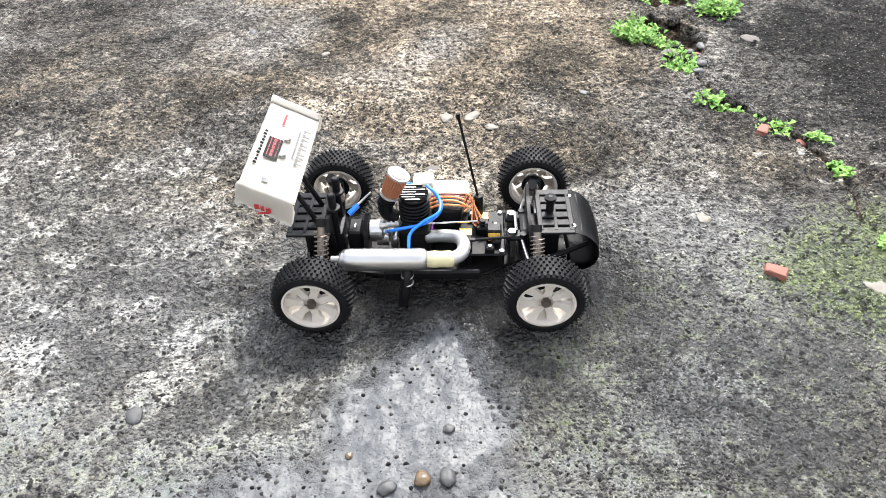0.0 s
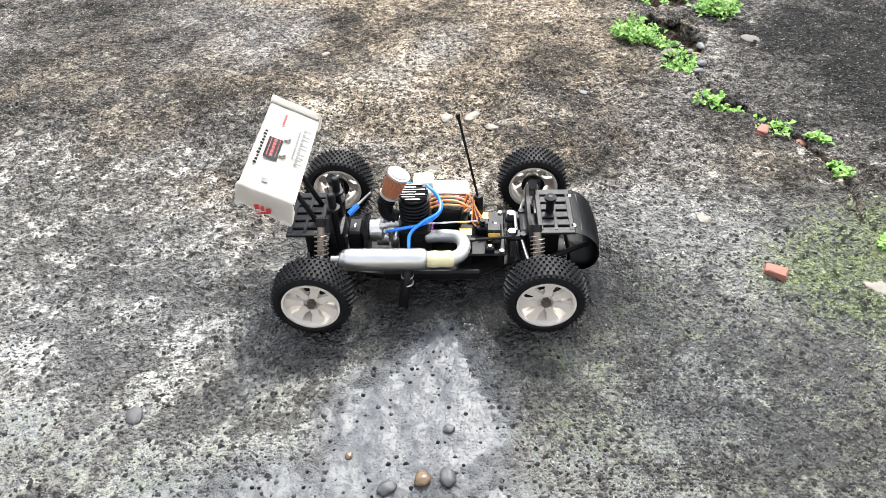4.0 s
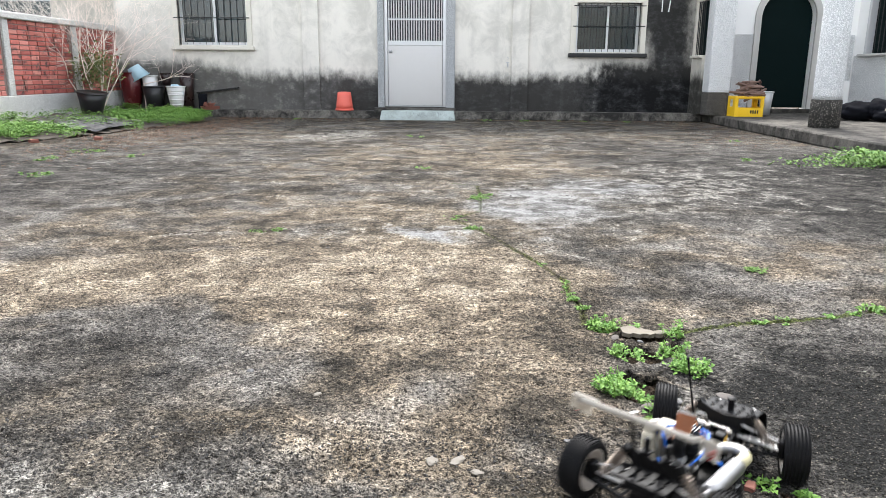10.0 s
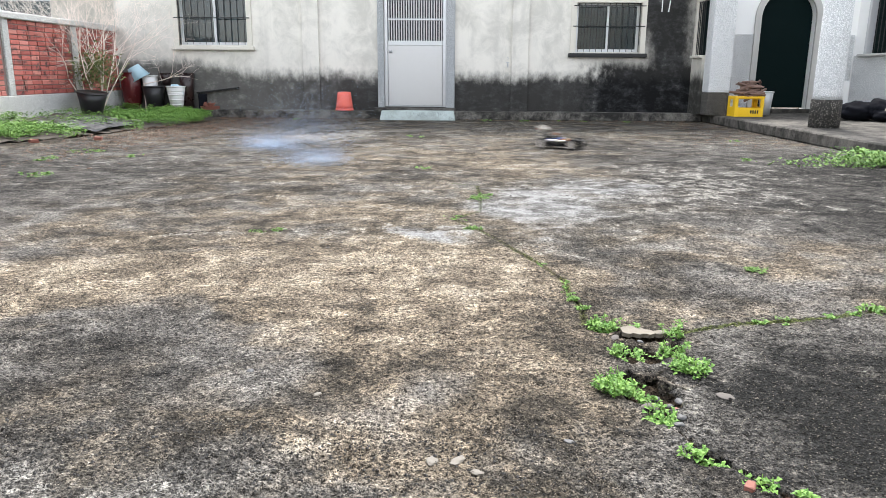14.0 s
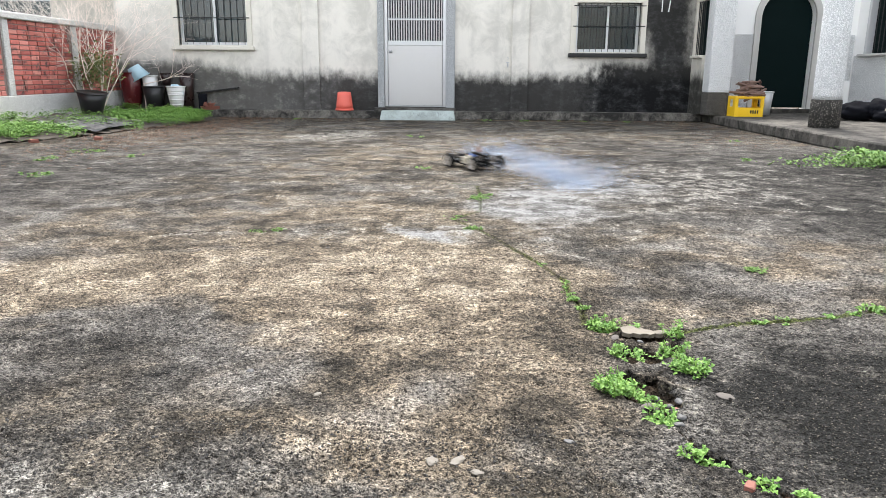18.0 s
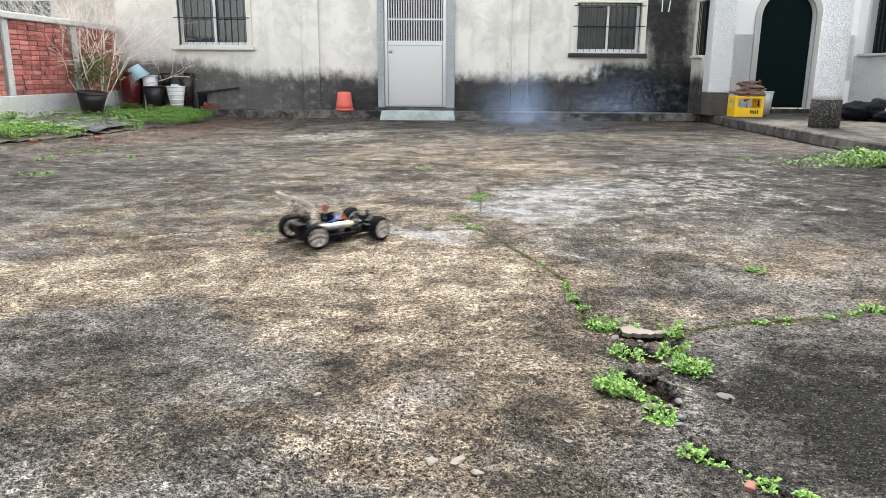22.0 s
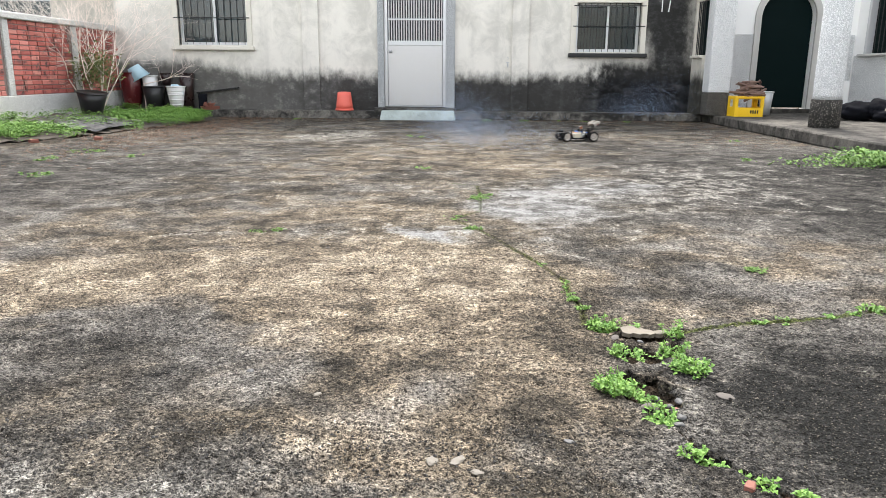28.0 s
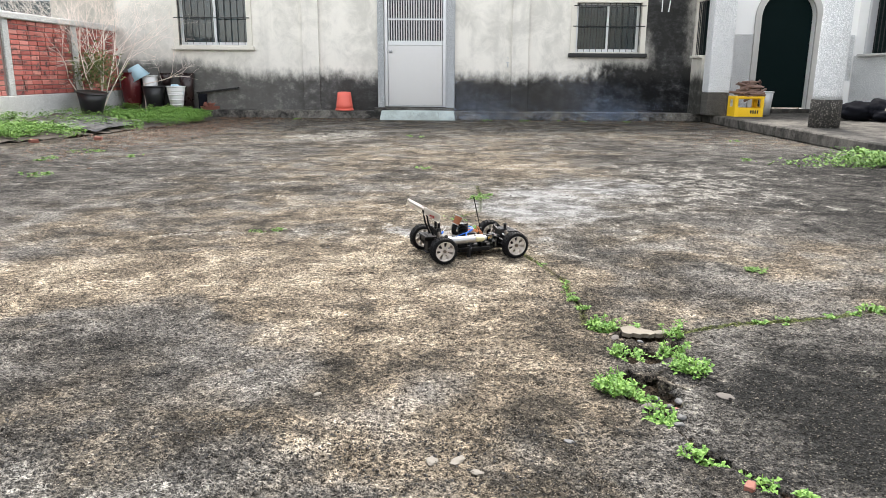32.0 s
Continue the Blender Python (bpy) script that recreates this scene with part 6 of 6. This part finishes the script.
# air filter on its elbow
up = Vector((0.42, 0.0, 0.9)).normalized()
p0 = Vector((-0.058, -0.004, 0.138))
fl = part("air_filter", rod(B(), p0, p0 + up * 0.035, 0.0125, 0.0145, seg=24), K["pleat"], car, "bronze pleated air filter")
e1 = up.cross(Vector((0, 1, 0))).normalized()
e2 = up.cross(e1)
for a in spots_(26):
    d = e1 * math.cos(a) + e2 * math.sin(a)
    part("pleat", rod(B(), p0 + d * 0.0130 + up * 0.001, p0 + d * 0.0150 + up * 0.034, 0.0013, seg=5), K["pleat"], fl)
part("end_cap", rod(B(), p0 - up * 0.004, p0, 0.0148, seg=28), K["header"], fl, "silver end cap")
part("end_cap", rod(B(), p0 + up * 0.034, p0 + up * 0.0375, 0.0168, seg=28), K["header"], fl, "silver end cap")
part("cap_disc", rod(B(), p0 + up * 0.0376, p0 + up * 0.0384, 0.0135, seg=24), K["spring"], fl, "dull cap centre")
el_ = part("filter_elbow", tube(B(), curve([tuple(p0 - up * 0.004), (-0.066, -0.004, 0.12), (-0.066, -0.003, 0.102), (-0.054, 0.0, 0.09)], 6), 0.011, 14), K["black"], car, "ribbed black rubber elbow", smooth=True)
for k in range(3):
    c0 = p0 - up * (0.008 + 0.005 * k)
    part("rib", rod(B(), c0, c0 - up * 0.0025, 0.0132, seg=18), K["black"], el_)
# exhaust
mf = part("muffler", lathe(B(), [(0.003, -0.134), (0.004, -0.129), (0.010, -0.128), (0.0146, -0.123), (0.0162, -0.116), (0.0162, -0.014), (0.015, -0.006), (0.011, -0.001), (0.003, 0.0)], 36, "X", (0, -0.09, 0.084)), K["pipe"], car, "polished silver muffler", smooth=True)
part("muffler_stub", rod(B(), (-0.14, -0.09, 0.086), (-0.128, -0.09, 0.086), 0.0045, seg=12), K["header"], mf)
part("coupling", tube(B(), [(-0.004, -0.09, 0.084), (0.008, -0.09, 0.084), (0.018, -0.09, 0.084), (0.03, -0.09, 0.084), (0.034, -0.089, 0.084)], [0.0115, 0.0125, 0.0118, 0.0125, 0.0112], 16), K["silicone"], mf, "yellowed silicone coupling", smooth=True)
part("header_pipe", tube(B(), curve([(0.03, -0.09, 0.084), (0.045, -0.081, 0.084), (0.05, -0.06, 0.083), (0.042, -0.036, 0.078), (0.02, -0.022, 0.07), (-0.006, -0.014, 0.062)], 8), 0.0098, 16), K["header"], mf, "cast alloy header pipe", smooth=True)
st = part("stinger_hose", tube(B(), curve([(-0.03, -0.094, 0.072), (-0.032, -0.104, 0.055), (-0.036, -0.108, 0.034), (-0.04, -0.108, 0.014)], 6), 0.0082, 14), K["black"], mf, "black rubber exhaust hose", smooth=True)
for k in (0.062, 0.052):
    part("hose_clip", lathe(B(), [(0.0085, -0.001), (0.0095, 0), (0.0085, 0.0016)], 18, "Z", (-0.0315, -0.1 - (0.062 - k) * 0.4, k)), K["pipe"], mf)
# fuel lines
for pts in (((-0.066, -0.028, 0.084), (-0.045, -0.036, 0.096), (-0.012, -0.036, 0.104), (0.012, -0.02, 0.11), (0.016, 0.01, 0.108), (0.004, 0.04, 0.104)),
            ((-0.03, -0.072, 0.086), (-0.028, -0.05, 0.098), (-0.01, -0.036, 0.108), (0.014, -0.022, 0.116), (0.012, 0.012, 0.118), (-0.008, 0.05, 0.112)),
            ((-0.044, 0.03, 0.086), (-0.05, 0.034, 0.112), (-0.035, 0.05, 0.116), (-0.026, 0.06, 0.1))):
    part("fuel_line", tube(B(), curve(pts, 7), 0.0026, 9), K["blue"], car, "bright blue fuel tube", smooth=True)
# rear posts with collars
for q in (-1, 1):
    ps = part("body_post", lathe(B(), [(0.005, 0.075), (0.005, 0.12), (0.006, 0.124), (0.006, 0.148), (0.004, 0.15), (0.002, 0.15)], 14, "Z", (-0.142, q * 0.02, 0)), K["black"], car)
    part("collar", lathe(B(), [(0.005, 0.122), (0.0105, 0.122), (0.0105, 0.126), (0.005, 0.127)], 18, "Z", (-0.142, q * 0.02, 0)), K["plate"], ps)
    part("wing_strut", tube(B(), [(-0.168, q * 0.022, 0.098), (-0.19, q * 0.022, 0.15), (-0.2, q * 0.022, 0.206)], 0.004, 8), K["black"], car)
part("front_post", lathe(B(), [(0.006, 0.09), (0.006, 0.118), (0.009, 0.12), (0.009, 0.124), (0.003, 0.126)], 14, "Z", (0.178, 0.0, 0)), K["black"], car)
# rear wing: a dished plate with down-turned ends
HW = 0.108
sec = [(p.x, p.y) for p in curve([(-0.2405, 0.2255, 0), (-0.2395, 0.2305, 0), (-0.2345, 0.2325, 0), (-0.22, 0.224, 0), (-0.2, 0.2145, 0), (-0.18, 0.2035, 0), (-0.17, 0.198, 0)], 4)]


def wing_sheet(ys):
    bm = B()
    grid_ = []
    for y in ys:
        row = []
        for x, z in sec:
            row.append(bm.verts.new((x, y, z)))
        grid_.append(row)
    for a, b in zip(grid_, grid_[1:]):
        for k in range(len(sec) - 1):
            bm.faces.new((a[k], a[k + 1], b[k + 1], b[k]))
    bmesh.ops.solidify(bm, geom=list(bm.faces), thickness=0.0022)
    return bm


wing = part("wing", wing_sheet([-HW + 2 * HW * k / 8 for k in range(9)]), K["wing"], car, "white moulded rear wing")
for q in (-1, 1):
    bm = B()
    mid_x = (sec[0][0] + sec[-1][0]) / 2
    lines = []
    for out_, up_, keep in ((-0.010, 0.0006, 1.0), (-0.004, 0.002, 1.0), (0.001, 0.0058, 0.98), (0.0045, 0.0064, 0.97), (0.0065, 0.004, 1.0), (0.0085, -0.006, 1.02), (0.010, -0.019, 1.0), (0.0105, -0.025, 0.88)):
        lines.append([bm.verts.new((mid_x + (x - mid_x) * keep - (0.004 if up_ < -0.015 else 0), q * (HW + out_), z + up_ - (0.1 * (x - mid_x) if up_ < -0.015 else 0))) for x, z in sec])
    for u, v in zip(lines, lines[1:]):
        for k in range(len(sec) - 1):
            bm.faces.new((u[k], u[k + 1], v[k + 1], v[k]))
    bmesh.ops.solidify(bm, geom=list(bm.faces), thickness=0.002)
    ep = part("end_plate", bm, K["wing"], wing, "white down-turned wing end", smooth=True)
    y = q * (HW + 0.0125)
    for k, (x0, x1, z0, z1) in enumerate(((-0.219, -0.213, 0.202, 0.209), (-0.211, -0.207, 0.199, 0.206), (-0.205, -0.199, 0.195, 0.202))):
        part("decal", box(B(), x0, y - 0.0006, z0, x1, y + 0.0006, z1), K["red"], ep, "red printed shape")
    part("decal", box(B(), -0.217, y - 0.0006, 0.1935, -0.201, y + 0.0006, 0.196), K["red"], ep)


def on_wing(x):
    return float(np.interp(x, [s[0] for s in sec], [s[1] for s in sec]))


def decal(x0, x1, y0, y1, mt, label=""):
    bm = B()
    n = 5
    top = []
    for k in range(n + 1):
        x = x0 + (x1 - x0) * k / n
        top.append([bm.verts.new((x, y, on_wing(x) + 0.003)) for y in (y0, y1)])
    for a, b in zip(top, top[1:]):
        bm.faces.new((a[0], b[0], b[1], a[1]))
    bmesh.ops.solidify(bm, geom=list(bm.faces), thickness=0.0006)
    part("decal", bm, K[mt], wing, label)


decal(-0.2225, -0.2045, -0.036, 0.014, "black", "dark backing of the printed block")
for k in range(5):
    decal(-0.2212, -0.2075, -0.030 + k * 0.0088, -0.0225 + k * 0.0088, "red", "red printed block")
for k in range(11):
    decal(-0.2305 + 0.0008 * (k % 3), -0.2265, -0.058 + k * 0.0078, -0.0528 + k * 0.0078, "black", "small dark printed bar")
for k in range(8):
    decal(-0.184, -0.181, -0.03 + k * 0.0115, -0.021 + k * 0.0115, "grey", "grey printed bar")
    decal(-0.181, -0.1745, -0.0285 + k * 0.0115 + 0.003 * (k % 2), -0.0255 + k * 0.0115 + 0.003 * (k % 2), "grey", "grey printed bar")
decal(-0.189, -0.187, -0.02, 0.05, "grey")
decal(-0.213, -0.21, 0.05, 0.08, "red", "small red printed bar")
decal(-0.214, -0.206, -0.088, -0.08, "grey")
for q in (-1, 1):
    part("wing_screw", rod(B(), (-0.2, q * 0.02, on_wing(-0.2)), (-0.2, q * 0.02, on_wing(-0.2) + 0.006), 0.0045, seg=12), K["steel"], wing)


# ---------------------------------------------------------------- exhaust smoke
def puff_mesh(name, n, sx, sy, sz, s, seed, streak=0.0):
    """A cloud of fine specks, thick in the middle and thin at its edge."""
    r = np.random.RandomState(seed)
    lumps = r.normal(0, 0.55, (9, 3))
    p = lumps[r.randint(0, 9, n)] + r.normal(0, 0.42, (n, 3))
    p *= np.array([sx, sy, sz])
    p[:, 2] = np.abs(p[:, 2] + sz * 0.35)
    base = np.array([(1, 0, -0.4), (-0.5, 0.87, -0.4), (-0.5, -0.87, -0.4), (0, 0, 0.9)]) * s
    k = r.uniform(0.6, 1.4, n)[:, None, None]
    co = (p[:, None, :] + base[None] * k).reshape(-1, 3)
    tri = np.array([(0, 2, 1), (0, 1, 3), (1, 2, 3), (2, 0, 3)])
    fs = (tri[None] + (np.arange(n) * 4)[:, None, None]).reshape(-1, 3)
    me = bpy.data.meshes.new(name)
    me.vertices.add(len(co))
    me.vertices.foreach_set("co", co.ravel())
    me.loops.add(fs.size)
    me.loops.foreach_set("vertex_index", fs.ravel())
    me.polygons.add(len(fs))
    me.polygons.foreach_set("loop_start", np.arange(0, fs.size, 3))
    me.update()
    g = Graph("blue_grey_smoke", 1.0, 0, 0.0)
    g.put("Base Color", g.mix(g.noise(3.0), (0.42, 0.60, 0.92), (0.62, 0.77, 0.97)))
    me.materials.append(g.mat)
    return me


SMOKE = (puff_mesh("smoke_low", 30000, 0.26, 0.28, 0.10, 0.0008, 1), puff_mesh("smoke_haze", 46000, 0.7, 0.65, 0.28, 0.0008, 2), puff_mesh("smoke_column", 60000, 0.26, 0.3, 0.5, 0.0008, 3), puff_mesh("smoke_trace", 11000, 0.28, 0.28, 0.085, 0.0008, 4))
# birth and end in seconds, kind, first place, last place
PUFFS = [
    (11.3, 13.0, 3, (0.0, 3.3, 0.0), (0.1, 3.6, 0.0)),
    (11.8, 13.2, 3, (-0.7, 4.6, 0.0), (-0.5, 5.0, 0.0)),
    (12.1, 14.6, 0, (-1.25, 6.0, 0.0), (-1.0, 6.6, 0.02)),
    (12.5, 16.5, 0, (-1.75, 7.0, 0.0), (-1.5, 8.4, 0.05)),
    (12.9, 17.2, 1, (-1.6, 7.6, 0.0), (-1.7, 9.5, 0.0)),
    (15.8, 18.5, 0, (1.1, 5.8, 0.0), (0.7, 6.6, 0.0)),
    (16.3, 19.0, 0, (0.7, 6.2, 0.0), (0.3, 7.2, 0.05)),
    (17.7, 20.5, 0, (1.0, 5.4, 0.0), (1.1, 6.4, 0.0)),
    (17.9, 21.0, 0, (0.75, 6.0, 0.0), (0.9, 7.2, 0.0)),
    (18.4, 21.5, 1, (0.9, 6.6, -0.05), (1.3, 8.2, 0.0)),
    (19.5, 23.5, 1, (0.9, 8.2, 0.0), (1.1, 10.4, 0.1)),
    (19.6, 25.5, 2, (0.75, 9.2, 0.0), (1.0, 11.0, 0.25)),
    (20.2, 28.0, 1, (1.9, 9.5, 0.1), (2.9, 11.8, 0.5)),
    (21.8, 26.0, 2, (1.1, 10.5, 0.1), (1.2, 11.2, 0.3)),
    (22.3, 25.2, 0, (0.0, 4.3, 0.0), (0.35, 5.0, 0.0)),
    (22.6, 25.8, 0, (0.3, 4.9, 0.0), (0.4, 5.8, 0.0)),
    (23.7, 27.2, 0, (0.3, 7.2, 0.0), (0.5, 8.4, 0.0)),
    (24.6, 29.0, 1, (0.2, 6.6, 0.0), (0.4, 9.0, 0.0)),
    (27.2, 32.0, 1, (0.3, 9.6, 0.0), (0.5, 11.2, 0.1)),
    (28.2, 32.0, 1, (1.6, 10.0, 0.0), (2.2, 11.3, 0.1)),
]
puffs = []
for birth, end, kind_, p, q in PUFFS:
    o = tagged(new("smoke_puff", SMOKE[kind_]), "thin blue-grey exhaust smoke drifting over the yard", "smoke", "exhaust smoke", "stuff")
    o.matrix_basis = pose(p[0], p[1], -3.0)
    puffs.append((o, birth, end, p, q))


# ---------------------------------------------------------------- bricks
rng = random.Random(3)
for course in range(15):
    z = 0.44 + 0.034 + course * 0.0655
    if z > 1.40:
        break
    y = 9.36 + (0.11 if course % 2 else 0.0)
    while y < 12.78:
        long_ = rng.choice((0.205, 0.205, 0.19))
        if not any(abs(y + long_ / 2 - py) < 0.065 + long_ / 2 for py in (9.8, 11.5)):
            o = new("brick", BRICK_ME[long_])
            o.parent = bw
            o.matrix_basis = pose(-0.002 + rng.gauss(0, 0.003), y + long_ / 2, z, rng.gauss(0, 0.6), rng.gauss(0, 1.0), rng.gauss(0, 0.5))
        elif not any(abs(y + 0.049 - py) < 0.065 + 0.049 for py in (9.8, 11.5)):
            o = new("brick", BRICK_ME[0.098])
            o.parent = bw
            o.matrix_basis = pose(-0.002, y + 0.049, z)
            y += 0.11
            continue
        else:
            y += 0.05
            continue
        y += long_ + 0.013


# ---------------------------------------------------------------- what moves
CAR_ROWS = [
    (0, 0.146, 1.158, 0.0), (9.15, 0.146, 1.158, 0.0), (9.3, 0.185, 1.158, 0.0), (9.4, 0.225, 1.160, 2.0),
    (9.5, 0.280, 1.170, 5.0), (9.6, 0.350, 1.200, 11.0), (9.7, 0.430, 1.280, 20.0), (9.8, 0.508, 1.374, 29.5),
    (9.9, 0.596, 1.480, 40.4), (10, 0.653, 1.525, 48.0), (10.1, 0.699, 1.642, 60.4), (10.2, 0.754, 1.816, 71.4),
    (10.3, 0.748, 1.926, 82.5), (10.4, 0.740, 2.097, 95.3), (10.5, 0.680, 2.324, 108.8), (10.6, 0.602, 2.420, 123.6),
    (10.8, 0.399, 2.639, 133.8), (11, 0.155, 2.921, 134.2), (11.2, -0.259, 3.389, 135.0), (11.4, -0.575, 3.879, 116.6),
    (11.6, -0.794, 4.414, 111.0), (11.8, -1.038, 5.037, 111.0), (12, -1.294, 5.579, 113.0), (12.2, -1.591, 6.260, 112.0),
    (12.4, -1.911, 7.230, 89.2), (12.6, -1.991, 7.976, 56.2), (12.8, -1.896, 8.667, 25.0), (13, -1.479, 8.990, -9.6),
    (13.2, -1.104, 8.912, -20.8), (13.4, -0.825, 8.827, -21.2), (13.6, -0.268, 8.697, -27.7), (14, 1.237, 7.983, -25.2),
    (14.2, 1.748, 7.367, -39.0), (14.5, 1.688, 6.392, -69.3), (15, 1.720, 5.600, -88.0), (15.6, 1.600, 4.600, -100.0),
    (16.1, 1.250, 3.750, -90.0), (16.3, 1.130, 3.480, -66.0), (16.5, 1.077, 3.398, -38.8), (16.65, 1.130, 3.620, 32.0),
    (16.8, 1.205, 3.936, 93.2), (17, 1.113, 4.197, 111.3), (17.3, 0.994, 4.448, 115.2), (17.6, 0.907, 4.935, 133.6),
    (17.8, 0.689, 5.423, 125.8), (18, 0.297, 6.285, 127.1), (18.3, -0.336, 7.753, 107.5), (18.6, -0.393, 8.711, 50.0),
    (19, 0.229, 9.229, -3.0), (19.4, 0.791, 8.949, -32.6), (19.7, 1.130, 8.374, -81.8), (20, 1.034, 7.739, -110.6),
    (20.3, 0.544, 7.344, -148.0), (20.6, -0.200, 6.906, -146.2), (20.8, -0.739, 6.095, -128.0), (21, -1.148, 5.273, -109.0),
    (21.2, -1.318, 4.448, -104.5), (21.4, -1.194, 3.731, -89.4), (21.6, -0.906, 3.341, -13.0), (21.8, -0.577, 3.358, 18.2),
    (22, -0.394, 3.587, 37.8), (22.2, -0.213, 3.819, 51.5), (22.5, 0.369, 4.598, 66.8), (22.8, 1.083, 5.705, 84.5),
    (23, 1.362, 6.529, 102.5), (23.5, 1.083, 8.036, 179.4), (24, 0.012, 7.499, 216.1), (24.5, -0.030, 5.892, 255.8),
    (25, 0.100, 4.313, 255.5), (25.3, -0.404, 3.369, 199.6), (25.5, -0.933, 3.333, 168.7), (25.8, -1.550, 3.650, 138.0),
    (26.2, -1.750, 4.600, 92.0), (26.6, -1.200, 5.750, 48.0), (27, -0.100, 6.600, 32.0), (27.3, 1.100, 7.350, 52.0),
    (27.5, 1.684, 8.029, 93.0), (27.8, 1.689, 8.821, 174.7), (28, 1.542, 8.911, 188.9), (28.3, 1.190, 8.771, 198.5),
    (28.6, 0.661, 8.015, 221.6), (29, 0.598, 7.302, 274.6), (29.3, 0.620, 6.387, 254.5), (29.6, 0.163, 5.323, 230.7),
    (29.8, -0.321, 4.580, 240.2), (30, -0.573, 3.740, 290.3), (30.2, -0.408, 3.259, 336.3), (30.4, -0.184, 3.212, 363.5),
    (30.6, 0.021, 3.279, 373.6), (30.8, 0.153, 3.320, 381.7), (31, 0.234, 3.345, 382.0), (32, 0.234, 3.345, 382.0),
]


def car_at(t):
    ts = [r[0] for r in CAR_ROWS]
    return [float(np.interp(t, ts, [r[k] for r in CAR_ROWS])) for k in (1, 2, 3)]


def motions():
    """Keys of the buggy, its wheels and its smoke."""
    walk(car, [(t, pose(x, y, 0.001, 0, 0, a)) for t, x, y, a in CAR_ROWS])
    for wheel, wx, wy in wheels:
        rows, spin, last = [(0.0, pose(wx, wy, 0.057, 0, 20 * wx / 0.163, 0))], 20 * wx / 0.163, car_at(9.1)
        rows.append((9.1, rows[0][1]))
        for k in range(1, 330):
            t = 9.1 + k / 15
            if t > 31.05:
                break
            now = car_at(t)
            ds = math.hypot(now[0] - last[0], now[1] - last[1])
            spin += min(80.0, math.degrees(ds / 0.057))
            ahead, back = car_at(t + 0.1), car_at(t - 0.1)
            way = math.hypot(ahead[0] - back[0], ahead[1] - back[1])
            bend = (ahead[2] - back[2]) / max(way, 0.12)
            steer = max(-24.0, min(24.0, 0.325 * bend)) if wx > 0 and way > 0.02 else 0.0
            rows.append((t, pose(wx, wy, 0.057, 0, 0, steer) @ pose(0, 0, 0, 0, spin, 0)))
            last = now
        rows.append((32.0, rows[-1][1]))
        walk(wheel, rows)
    for k, (o, birth, end, p, q) in enumerate(puffs):
        turn = 40.0 * k
        rows = [(0.0, pose(p[0], p[1], -3.0, 0, 0, turn)), (birth - 0.35, pose(p[0], p[1], -1.5, 0, 0, turn)), (birth, pose(*p, 0, 0, turn))]
        rows.append((min(31.9, birth + (end - birth) * 0.6), pose(*[a + (b - a) * 0.6 for a, b in zip(p, q)], 0, 0, turn + 25)))
        if end < 32:
            rows += [(end, pose(q[0], q[1], q[2] - 0.35, 0, 0, turn + 35)), (end + 0.8 if end < 31 else 31.9, pose(q[0], q[1], -1.8, 0, 0, turn + 40))]
        rows.append((32.0, pose(q[0], q[1], q[2] if end >= 32 else -3.0, 0, 0, turn + 45)))
        walk(o, rows)


motions()
